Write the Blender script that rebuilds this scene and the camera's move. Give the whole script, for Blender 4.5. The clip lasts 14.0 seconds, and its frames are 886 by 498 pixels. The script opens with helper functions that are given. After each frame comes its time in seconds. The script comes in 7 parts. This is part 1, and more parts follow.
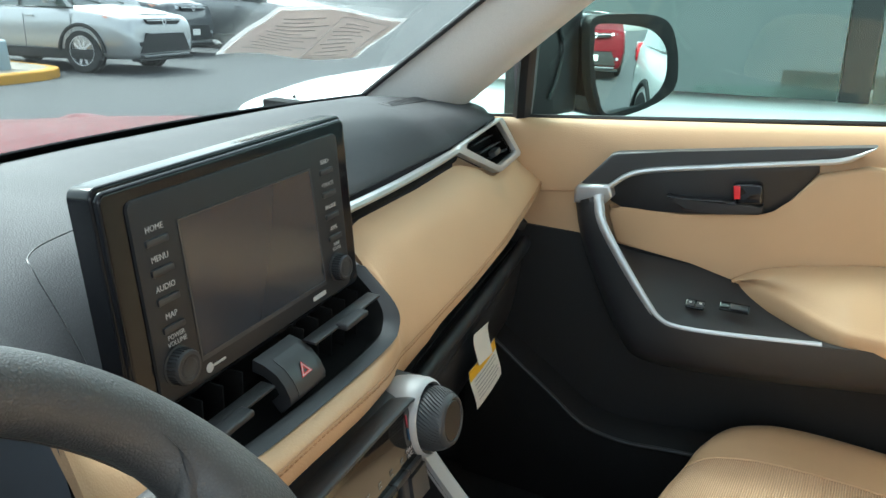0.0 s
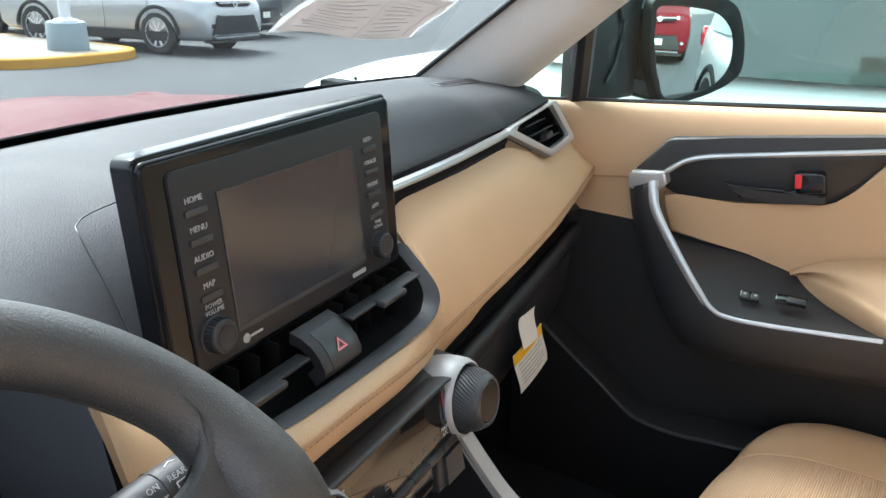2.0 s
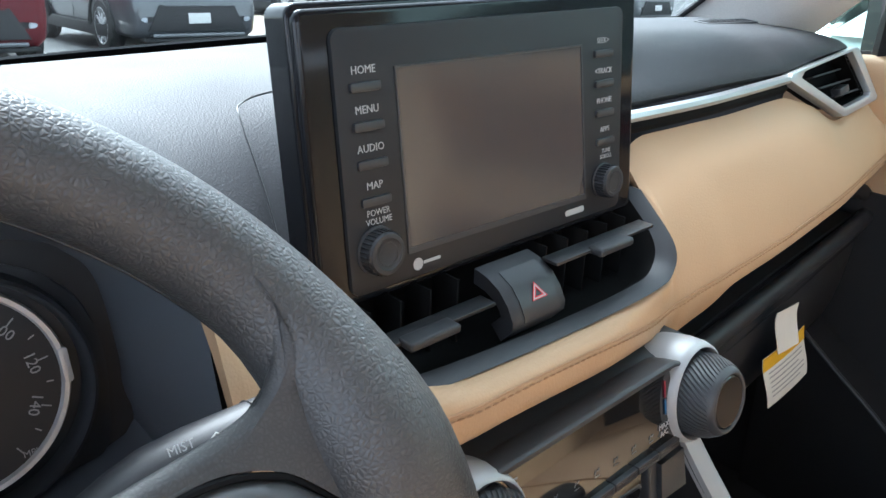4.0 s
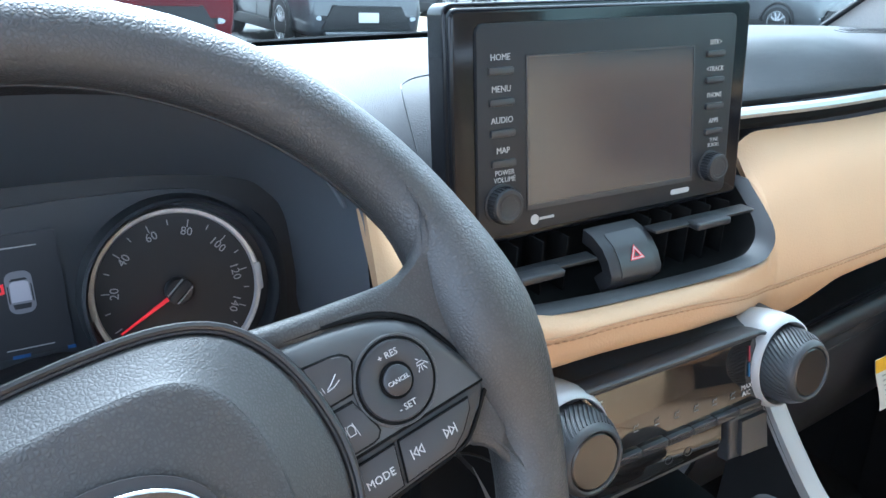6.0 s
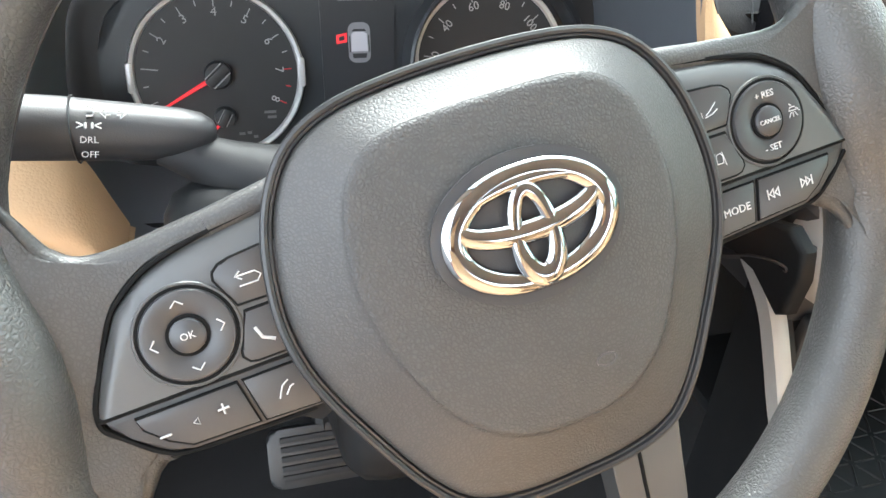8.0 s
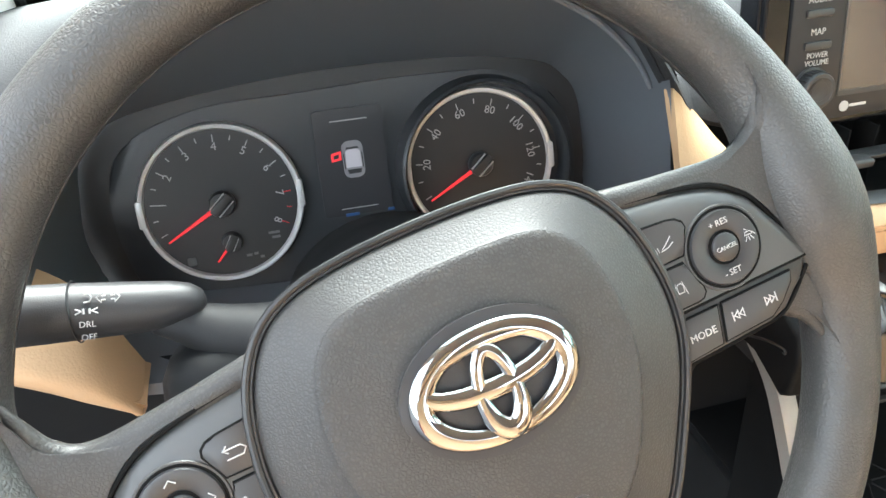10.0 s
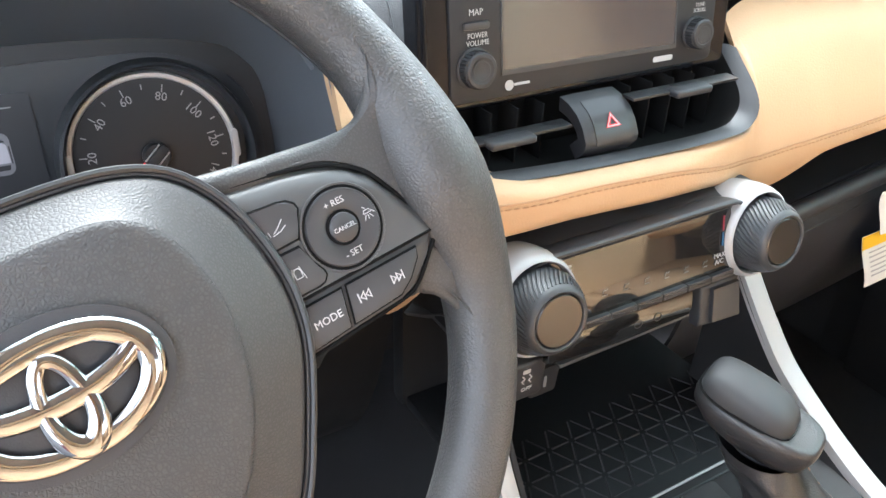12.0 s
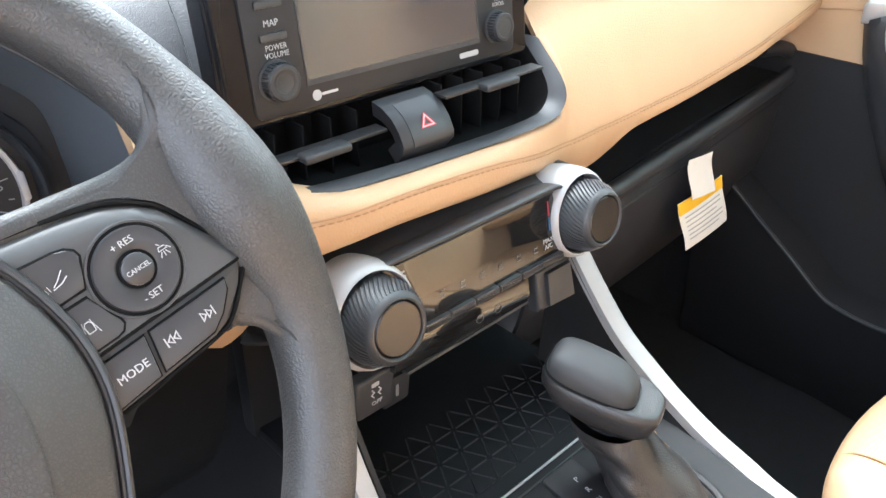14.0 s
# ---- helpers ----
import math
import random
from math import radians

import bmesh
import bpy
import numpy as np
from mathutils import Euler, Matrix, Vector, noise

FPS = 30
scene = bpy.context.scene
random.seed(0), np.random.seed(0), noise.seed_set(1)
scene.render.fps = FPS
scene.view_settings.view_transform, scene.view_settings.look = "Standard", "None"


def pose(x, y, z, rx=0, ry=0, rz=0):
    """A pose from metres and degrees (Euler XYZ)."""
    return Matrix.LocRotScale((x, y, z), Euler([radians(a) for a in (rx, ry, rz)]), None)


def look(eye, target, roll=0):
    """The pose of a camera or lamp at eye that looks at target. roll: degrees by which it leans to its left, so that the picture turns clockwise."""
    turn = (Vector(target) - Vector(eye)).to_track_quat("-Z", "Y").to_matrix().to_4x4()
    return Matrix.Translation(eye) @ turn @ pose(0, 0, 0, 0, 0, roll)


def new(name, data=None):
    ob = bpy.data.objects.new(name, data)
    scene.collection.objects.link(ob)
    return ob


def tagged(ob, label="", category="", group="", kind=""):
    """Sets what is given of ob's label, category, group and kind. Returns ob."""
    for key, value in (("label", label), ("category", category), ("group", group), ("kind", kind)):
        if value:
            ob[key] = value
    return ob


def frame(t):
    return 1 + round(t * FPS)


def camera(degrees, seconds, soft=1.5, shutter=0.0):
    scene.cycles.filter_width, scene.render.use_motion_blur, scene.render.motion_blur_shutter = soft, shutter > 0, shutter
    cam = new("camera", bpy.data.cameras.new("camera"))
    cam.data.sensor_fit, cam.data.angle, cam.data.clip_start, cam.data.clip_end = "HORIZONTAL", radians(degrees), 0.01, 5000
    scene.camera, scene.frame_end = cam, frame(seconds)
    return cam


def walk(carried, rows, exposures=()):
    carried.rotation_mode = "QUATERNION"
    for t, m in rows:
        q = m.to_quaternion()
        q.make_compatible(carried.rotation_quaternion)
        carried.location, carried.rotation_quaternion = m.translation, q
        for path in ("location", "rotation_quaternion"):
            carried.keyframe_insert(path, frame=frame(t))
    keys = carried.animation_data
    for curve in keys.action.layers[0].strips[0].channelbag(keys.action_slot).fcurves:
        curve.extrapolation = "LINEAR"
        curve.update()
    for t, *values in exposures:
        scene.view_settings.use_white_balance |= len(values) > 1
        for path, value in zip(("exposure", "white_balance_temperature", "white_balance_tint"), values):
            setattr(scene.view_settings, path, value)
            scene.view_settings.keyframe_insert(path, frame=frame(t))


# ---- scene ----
cam = camera(59.7, 14.0)
PATH = [
    (0, (-0.4454, -0.1702, 1.2802), (1.2819, 0.5477, 0.5723), 3.2),
    (0.5, (-0.4226, -0.184, 1.2626), (1.1875, 0.6427, 0.4117), -1.0),
    (1, (-0.4518, -0.2033, 1.2732), (1.1817, 0.6213, 0.4661), -0.4),
    (1.5, (-0.4348, -0.2067, 1.3041), (1.2095, 0.6237, 0.5254), -0.1),
    (2, (-0.4376, -0.1869, 1.2764), (1.2086, 0.6648, 0.5252), 3.1),
    (2.5, (-0.4374, -0.1795, 1.2842), (1.1213, 0.8363, 0.5505), 4.1),
    (3, (-0.3739, -0.1518, 1.2445), (0.9995, 1.0812, 0.4741), 3.0),
    (3.2, (-0.3355, -0.138, 1.2172), (0.9949, 1.1344, 0.4355), 2.2),
    (5.3, (-0.342, -0.168, 1.173), (0.829, 1.254, 0.394), 3.7),
    (5.5, (-0.353, -0.188, 1.177), (0.761, 1.276, 0.392), 3.0),
    (6, (-0.388, -0.23, 1.193), (0.592, 1.324, 0.402), 2.1),
    (6.5, (-0.416, -0.26, 1.193), (0.459, 1.341, 0.374), 1.2),
    (7, (-0.437, -0.269, 1.176), (0.29, 1.355, 0.263), 0.8),
    (7.5, (-0.462, -0.257, 1.151), (0.104, 1.338, 0.085), 3.1),
    (7.7, (-0.475, -0.25, 1.147), (0.043, 1.334, 0.041), 4.1),
    (9.8, (-0.455, -0.236, 1.193), (-0.056, 1.41, 0.13), -2.3),
    (10, (-0.445, -0.243, 1.197), (-0.037, 1.424, 0.17), -3.2),
    (10.5, (-0.43, -0.248, 1.203), (0.028, 1.439, 0.23), -4.1),
    (11, (-0.401, -0.246, 1.189), (0.188, 1.393, 0.206), -3.0),
    (11.5, (-0.39, -0.247, 1.18), (0.381, 1.287, 0.155), 1.1),
    (12, (-0.37, -0.256, 1.182), (0.516, 1.202, 0.139), 1.9),
    (12.5, (-0.349, -0.261, 1.197), (0.66, 1.147, 0.197), 1.3),
    (13, (-0.353, -0.27, 1.197), (0.73, 1.112, 0.239), 2.0),
    (13.5, (-0.356, -0.271, 1.182), (0.754, 1.087, 0.222), 1.9),
    (14, (-0.349, -0.255, 1.179), (0.841, 0.984, 0.154), 0.8),
]
LIGHT = [  # seconds, stops, kelvin, tint
    (0, 2.46, 5850, -2), (0.4, 2.68, 5900, 9), (2, 2.57, 5980, 9), (3.2, 2.62, 5900, 9), (5.5, 3.24, 5000, 4), (6.5, 3.46, 5350, 5), (7.5, 4.08, 6150, 5), (10, 3.92, 6250, 4), (11, 4.0, 6150, 7), (12, 3.90, 5950, 9), (14, 3.88, 5900, 10),
]
walk(cam, [(t, look(eye, target, roll)) for t, eye, target, roll in PATH], LIGHT)

# ---- light: overcast daylight ----
world = bpy.data.worlds.new("world")
scene.world = world
world.use_nodes = True
wn = world.node_tree.nodes
sky = wn.new("ShaderNodeTexSky")
sky.sky_type, sky.sun_disc = "NISHITA", False
sky.sun_elevation, sky.sun_rotation = radians(51), radians(16)
sky.air_density, sky.dust_density, sky.ozone_density = 1.0, 3.0, 1.0
soft_sky = wn.new("ShaderNodeHueSaturation")
soft_sky.inputs["Saturation"].default_value = 0.28
world.node_tree.links.new(sky.outputs[0], soft_sky.inputs["Color"])
world.node_tree.links.new(soft_sky.outputs[0], wn["Background"].inputs["Color"])
wn["Background"].inputs["Strength"].default_value = 0.15
sun = new("sun", bpy.data.lights.new("sun", "SUN"))
sun.data.energy, sun.data.angle, sun.data.color = 1.5, radians(30), (1.0, 0.98, 0.95)
sun.rotation_euler = Vector((0.20, 0.70, 0.90)).to_track_quat("Z", "Y").to_euler()

# ---- materials ----
def material(name, color, rough=0.5, metal=0.0, vary=0.0, vary_scale=8.0, bump=0.0, bump_scale=900.0, kind="noise", coat=0.0, emit=0.0, second=None, spec=0.5):
    """A surface with a large, faint variation of colour and a fine relief (noise, cells or ribs), both in metres."""
    m = bpy.data.materials.new(name)
    m.use_nodes = True
    nt = m.node_tree
    b = nt.nodes["Principled BSDF"]
    b.inputs["Roughness"].default_value, b.inputs["Metallic"].default_value = rough, metal
    b.inputs["Coat Weight"].default_value, b.inputs["Coat Roughness"].default_value = coat, 0.03
    b.inputs["Specular IOR Level"].default_value = spec
    geo = nt.nodes.new("ShaderNodeNewGeometry")
    base = (*color, 1)
    b.inputs["Base Color"].default_value = base
    if vary:
        n = nt.nodes.new("ShaderNodeTexNoise")
        n.inputs["Scale"].default_value, n.inputs["Detail"].default_value = vary_scale, 5
        nt.links.new(geo.outputs["Position"], n.inputs["Vector"])
        mix = nt.nodes.new("ShaderNodeMix")
        mix.data_type = "RGBA"
        mix.inputs["A"].default_value = (*[c * (1 - vary) for c in color], 1)
        mix.inputs["B"].default_value = (*(second or [min(1, c * (1 + vary)) for c in color]), 1)
        nt.links.new(n.outputs["Fac"], mix.inputs["Factor"])
        nt.links.new(mix.outputs["Result"], b.inputs["Base Color"])
        ramp = nt.nodes.new("ShaderNodeMapRange")
        ramp.inputs["To Min"].default_value, ramp.inputs["To Max"].default_value = max(0.02, rough * 0.85), min(1, rough * 1.15)
        nt.links.new(n.outputs["Fac"], ramp.inputs["Value"])
        nt.links.new(ramp.outputs["Result"], b.inputs["Roughness"])
    if bump:
        if kind == "cells":
            tex = nt.nodes.new("ShaderNodeTexVoronoi")
            tex.inputs["Scale"].default_value, tex.feature = bump_scale, "SMOOTH_F1"
            tex.inputs["Smoothness"].default_value = 0.5
            out = tex.outputs["Distance"]
            warp = nt.nodes.new("ShaderNodeTexNoise")
            warp.inputs["Scale"].default_value = bump_scale * 0.6
            add = nt.nodes.new("ShaderNodeVectorMath")
            add.operation = "MULTIPLY_ADD"
            add.inputs[1].default_value = (1.2 / bump_scale,) * 3
            nt.links.new(geo.outputs["Position"], warp.inputs["Vector"])
            nt.links.new(warp.outputs["Color"], add.inputs[0])
            nt.links.new(geo.outputs["Position"], add.inputs[2])
            nt.links.new(add.outputs[0], tex.inputs["Vector"])
        elif kind == "leather":
            tex = nt.nodes.new("ShaderNodeTexVoronoi")
            tex.inputs["Scale"].default_value, tex.feature = bump_scale, "DISTANCE_TO_EDGE"
            warp = nt.nodes.new("ShaderNodeTexNoise")
            warp.inputs["Scale"].default_value = bump_scale * 0.5
            add = nt.nodes.new("ShaderNodeVectorMath")
            add.operation = "MULTIPLY_ADD"
            add.inputs[1].default_value = (0.9 / bump_scale,) * 3
            nt.links.new(geo.outputs["Position"], warp.inputs["Vector"])
            nt.links.new(warp.outputs["Color"], add.inputs[0])
            nt.links.new(geo.outputs["Position"], add.inputs[2])
            nt.links.new(add.outputs[0], tex.inputs["Vector"])
            plateau = nt.nodes.new("ShaderNodeMapRange")
            plateau.interpolation_type = "SMOOTHSTEP"
            plateau.inputs["From Max"].default_value = 0.34
            nt.links.new(tex.outputs["Distance"], plateau.inputs["Value"])
            out = plateau.outputs["Result"]
            if vary:   # shade of the grain's creases, put into the base colour
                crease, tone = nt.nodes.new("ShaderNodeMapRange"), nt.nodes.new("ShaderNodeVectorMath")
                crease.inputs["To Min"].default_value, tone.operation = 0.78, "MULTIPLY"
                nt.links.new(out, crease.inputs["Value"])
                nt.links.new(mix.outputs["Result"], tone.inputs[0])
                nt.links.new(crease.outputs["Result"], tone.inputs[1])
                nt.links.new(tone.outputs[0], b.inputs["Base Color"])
        elif kind == "ribs":
            tex = nt.nodes.new("ShaderNodeTexWave")
            tex.inputs["Scale"].default_value, tex.inputs["Distortion"].default_value = bump_scale, 0.4
            tex.bands_direction = "X"
            out = tex.outputs["Fac"]
            along, line = nt.nodes.new("ShaderNodeVectorMath"), nt.nodes.new("ShaderNodeCombineXYZ")
            along.operation = "DOT_PRODUCT"
            along.inputs[1].default_value = (0.12, 1.0, -1.0)
            nt.links.new(geo.outputs["Position"], along.inputs[0])
            nt.links.new(along.outputs["Value"], line.inputs["X"])
            nt.links.new(line.outputs[0], tex.inputs["Vector"])
            groove, tone = nt.nodes.new("ShaderNodeMapRange"), nt.nodes.new("ShaderNodeVectorMath")
            groove.inputs["To Min"].default_value, tone.operation = 0.66, "MULTIPLY"   # colour darkened between the ribs as their shading
            nt.links.new(out, groove.inputs["Value"])
            nt.links.new(mix.outputs["Result"], tone.inputs[0])
            nt.links.new(groove.outputs["Result"], tone.inputs[1])
            nt.links.new(tone.outputs[0], b.inputs["Base Color"])
        else:
            tex = nt.nodes.new("ShaderNodeTexNoise")
            tex.inputs["Scale"].default_value, tex.inputs["Detail"].default_value = bump_scale, 4
            out = tex.outputs["Fac"]
            nt.links.new(geo.outputs["Position"], tex.inputs["Vector"])
        bp = nt.nodes.new("ShaderNodeBump")
        bp.invert = kind == "cells"
        bp.inputs["Strength"].default_value, bp.inputs["Distance"].default_value = bump, 1.0 / bump_scale
        nt.links.new(out, bp.inputs["Height"])
        nt.links.new(bp.outputs["Normal"], b.inputs["Normal"])
    if emit:
        b.inputs["Emission Color"].default_value, b.inputs["Emission Strength"].default_value = base, emit
    return m


def glass_material(name, color=(1, 1, 1), mirror=0.08, rough=0.0):
    """Thin pane: clear, with a faint reflection that grows towards grazing views."""
    m = bpy.data.materials.new(name)
    m.use_nodes = True
    nt = m.node_tree
    nt.nodes.remove(nt.nodes["Principled BSDF"])
    clear, gloss, mix = nt.nodes.new("ShaderNodeBsdfTransparent"), nt.nodes.new("ShaderNodeBsdfGlossy"), nt.nodes.new("ShaderNodeMixShader")
    clear.inputs["Color"].default_value = (*color, 1)
    gloss.inputs["Roughness"].default_value = rough
    edge = nt.nodes.new("ShaderNodeLayerWeight")
    edge.inputs["Blend"].default_value = 0.5
    power = nt.nodes.new("ShaderNodeMath")
    power.operation = "POWER"
    power.inputs[1].default_value = 4.0
    scale = nt.nodes.new("ShaderNodeMapRange")
    scale.inputs["To Min"].default_value, scale.inputs["To Max"].default_value = mirror * 0.4, mirror * 0.4 + 0.35
    nt.links.new(edge.outputs["Facing"], power.inputs[0])
    nt.links.new(power.outputs[0], scale.inputs["Value"])
    nt.links.new(scale.outputs["Result"], mix.inputs[0])
    nt.links.new(clear.outputs[0], mix.inputs[1])
    nt.links.new(gloss.outputs[0], mix.inputs[2])
    nt.links.new(mix.outputs[0], nt.nodes["Material Output"].inputs["Surface"])
    return m


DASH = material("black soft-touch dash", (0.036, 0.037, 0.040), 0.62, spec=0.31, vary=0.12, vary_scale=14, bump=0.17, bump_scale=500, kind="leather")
PLASTIC = material("black moulded plastic", (0.026, 0.026, 0.028), 0.5, vary=0.2, vary_scale=20, bump=0.15, bump_scale=1500)
GREY_PLASTIC = material("charcoal plastic", (0.035, 0.036, 0.038), 0.45, vary=0.15, vary_scale=25, bump=0.12, bump_scale=1800)
MATTE = material("matte black face plastic", (0.020, 0.0205, 0.022), 0.42, spec=0.3, vary=0.1, vary_scale=30, bump=0.08, bump_scale=2500)
BUTTON = material("dark grey button plastic", (0.03, 0.03, 0.032), 0.38, vary=0.1, vary_scale=60)
GLOSS = material("piano black plastic", (0.006, 0.006, 0.007), 0.06, spec=0.55)
PANEL = material("gloss black display cover", (0.010, 0.0095, 0.009), 0.05, spec=0.95)
BEZEL = material("black bezel plastic", (0.007, 0.0075, 0.009), 0.10, spec=0.28)
SCREEN = material("dark display glass", (0.030, 0.035, 0.043), 0.13, spec=0.85)
# Base colour lifted to hold the reflected haze over the cluster.
LENS = material("hazy black cluster lens", (0.034, 0.037, 0.041), 0.35, vary=0.1, vary_scale=20)
LINING = material("dull black binnacle plastic", (0.120, 0.130, 0.146), 0.48, spec=0.6, vary=0.15, vary_scale=9, bump=0.1, bump_scale=1500)
CLUSTER = material("black gauge face", (0.027, 0.027, 0.028), 0.45, vary=0.15, vary_scale=40)
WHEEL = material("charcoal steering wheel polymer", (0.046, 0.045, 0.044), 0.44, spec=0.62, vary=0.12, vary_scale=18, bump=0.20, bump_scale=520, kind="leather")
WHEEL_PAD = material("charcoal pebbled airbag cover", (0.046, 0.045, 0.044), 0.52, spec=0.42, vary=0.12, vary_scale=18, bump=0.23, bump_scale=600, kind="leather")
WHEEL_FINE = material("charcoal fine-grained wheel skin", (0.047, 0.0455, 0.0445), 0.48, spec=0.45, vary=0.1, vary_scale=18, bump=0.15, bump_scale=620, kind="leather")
WHEEL_FLAT = material("charcoal satin spoke plastic", (0.05, 0.05, 0.05), 0.36, vary=0.1, vary_scale=30)
TAN = material("tan leatherette", (0.49, 0.318, 0.182), 0.54, spec=0.36, vary=0.07, vary_scale=9, bump=0.13, bump_scale=620, kind="cells")
TAN_RIB = material("tan ribbed seat fabric", (0.58, 0.375, 0.225), 0.8, vary=0.06, vary_scale=12, bump=0.4, bump_scale=100, kind="ribs")
THREAD = material("brown stitching thread", (0.36, 0.21, 0.11), 0.8)
STRIP = material("dull silver trim", (0.52, 0.525, 0.53), 0.33, metal=0.7, vary=0.06, vary_scale=30)
RING = material("bright silver dial ring", (0.62, 0.62, 0.62), 0.3, metal=0.3)
SILVER = material("satin silver plastic", (0.36, 0.358, 0.355), 0.48, metal=0.25, vary=0.05, vary_scale=40)
CHROME = material("polished chrome", (0.33, 0.33, 0.335), 0.06, metal=1.0)
# Near-black base colour carries the shade of deep vents, grooves and gaps.
CAVITY = material("shade-black recess plastic", (0.006, 0.006, 0.006), 0.85, spec=0.12, vary=0.2, vary_scale=30)
KNOB_CAP = material("satin charcoal knob cap", (0.03, 0.03, 0.031), 0.56, spec=0.35, vary=0.1, vary_scale=30)
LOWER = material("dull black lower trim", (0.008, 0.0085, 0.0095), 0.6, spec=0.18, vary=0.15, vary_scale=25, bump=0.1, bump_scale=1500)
PLATE = material("dark satin console plastic", (0.016, 0.016, 0.017), 0.62, spec=0.3, vary=0.15, vary_scale=25, bump=0.1, bump_scale=1800)
GREY_PAINT = material("mid grey metallic paint", (0.13, 0.135, 0.14), 0.32, metal=0.4, coat=0.7, vary=0.05, vary_scale=80)
BRUSHED = material("dark brushed metal cap", (0.09, 0.087, 0.084), 0.30, metal=0.9, vary=0.04, vary_scale=60)
WHITE_MARK = material("white printing", (0.40, 0.40, 0.40), 0.6)
DIM_MARK = material("unlit printing", (0.14, 0.14, 0.14), 0.6)
GREY_MARK = material("grey printing", (0.4, 0.4, 0.4), 0.6)
RED_MARK = material("red lacquer", (0.6, 0.02, 0.03), 0.4)
RED_GLOW = material("lit red needle", (0.75, 0.03, 0.04), 0.5, emit=0.06)
BLUE_MARK = material("blue printing", (0.015, 0.10, 0.22), 0.5)
DULL_RED = material("dull red printing", (0.26, 0.012, 0.03), 0.5)
LCD = material("dim cluster display", (0.02, 0.021, 0.024), 0.35, emit=0.04)
LCD_GREY = material("grey display picture", (0.20, 0.20, 0.22), 0.5, emit=0.01)
BLUE_DIM = material("dim blue display bar", (0.02, 0.07, 0.2), 0.5, emit=0.02)
LCD_WHITE = material("pale display picture", (0.42, 0.41, 0.46), 0.5, emit=0.02)
RUBBER = material("black rubber", (0.016, 0.016, 0.017), 0.38, vary=0.2, vary_scale=60, bump=0.2, bump_scale=1500)
BOOT = material("black shifter leather", (0.024, 0.023, 0.023), 0.38, vary=0.15, vary_scale=30, bump=0.15, bump_scale=700, kind="cells")
PAPER = material("white card", (0.75, 0.74, 0.7), 0.75, vary=0.06, vary_scale=40)
YELLOW = material("yellow printed band", (0.85, 0.5, 0.02), 0.65)
HEADLINER = material("light grey woven headliner", (0.62, 0.61, 0.59), 0.9, vary=0.06, vary_scale=30, bump=0.3, bump_scale=1600)
PILLAR = material("warm grey speckled pillar fabric", (0.62, 0.60, 0.575), 0.9, vary=0.16, vary_scale=700, bump=0.35, bump_scale=1300)
CARPET = material("black carpet", (0.012, 0.012, 0.013), 0.95, vary=0.3, vary_scale=80, bump=0.6, bump_scale=900)
GLASS = glass_material("clear window glass", (0.80, 0.84, 0.825), 0.09)
GREEN_GLASS = glass_material("green-tinted side glass", (0.82, 0.94, 0.88), 0.07)
FRIT = material("black ceramic glass border", (0.008, 0.008, 0.008), 0.4)
RED_PAINT = material("deep red metallic paint", (0.11, 0.009, 0.014), 0.34, spec=0.05, vary=0.1, vary_scale=60)
WHITE_PAINT = material("white car paint", (0.80, 0.84, 0.82), 0.25, coat=1.0, vary=0.02, vary_scale=3)
SILVER_PAINT = material("silver metallic paint", (0.40, 0.405, 0.41), 0.32, metal=0.5, coat=1.0, vary=0.05, vary_scale=80)
DARK_PAINT = material("dark grey metallic paint", (0.055, 0.058, 0.065), 0.3, metal=0.2, coat=1.0, vary=0.05, vary_scale=80)
CAR_GLASS = material("tinted car glass", (0.065, 0.082, 0.075), 0.05, coat=1.0)
TYRE = material("tyre rubber", (0.018, 0.018, 0.018), 0.8, vary=0.2, vary_scale=30)
RIM = material("alloy rim", (0.62, 0.62, 0.63), 0.35)
LAMP_GLASS = material("headlamp lens", (0.55, 0.57, 0.6), 0.12, coat=1.0)
AMBER = material("amber lens", (0.6, 0.26, 0.16), 0.2, coat=1.0)
TAIL_RED = material("red tail lens", (0.5, 0.01, 0.02), 0.2, coat=1.0)
ASPHALT = material("worn asphalt", (0.042, 0.044, 0.047), 0.8, vary=0.25, vary_scale=0.6, bump=0.5, bump_scale=90)
CONCRETE = material("pale concrete", (0.25, 0.225, 0.185), 0.85, vary=0.15, vary_scale=1.5, bump=0.3, bump_scale=120)
KERB_YELLOW = material("worn yellow kerb paint", (0.52, 0.26, 0.022), 0.7, vary=0.2, vary_scale=5, bump=0.2, bump_scale=120)
BLUE_GREY = material("pale blue-grey painted concrete", (0.25, 0.31, 0.335), 0.7, vary=0.1, vary_scale=4, bump=0.2, bump_scale=80)
POLE_WHITE = material("white painted steel", (0.72, 0.73, 0.73), 0.45, vary=0.05, vary_scale=5)
LINE_WHITE = material("white road paint", (0.7, 0.7, 0.68), 0.7, vary=0.15, vary_scale=6)
MIRROR = material("mirror glass", (0.85, 0.87, 0.88), 0.0, metal=1.0)


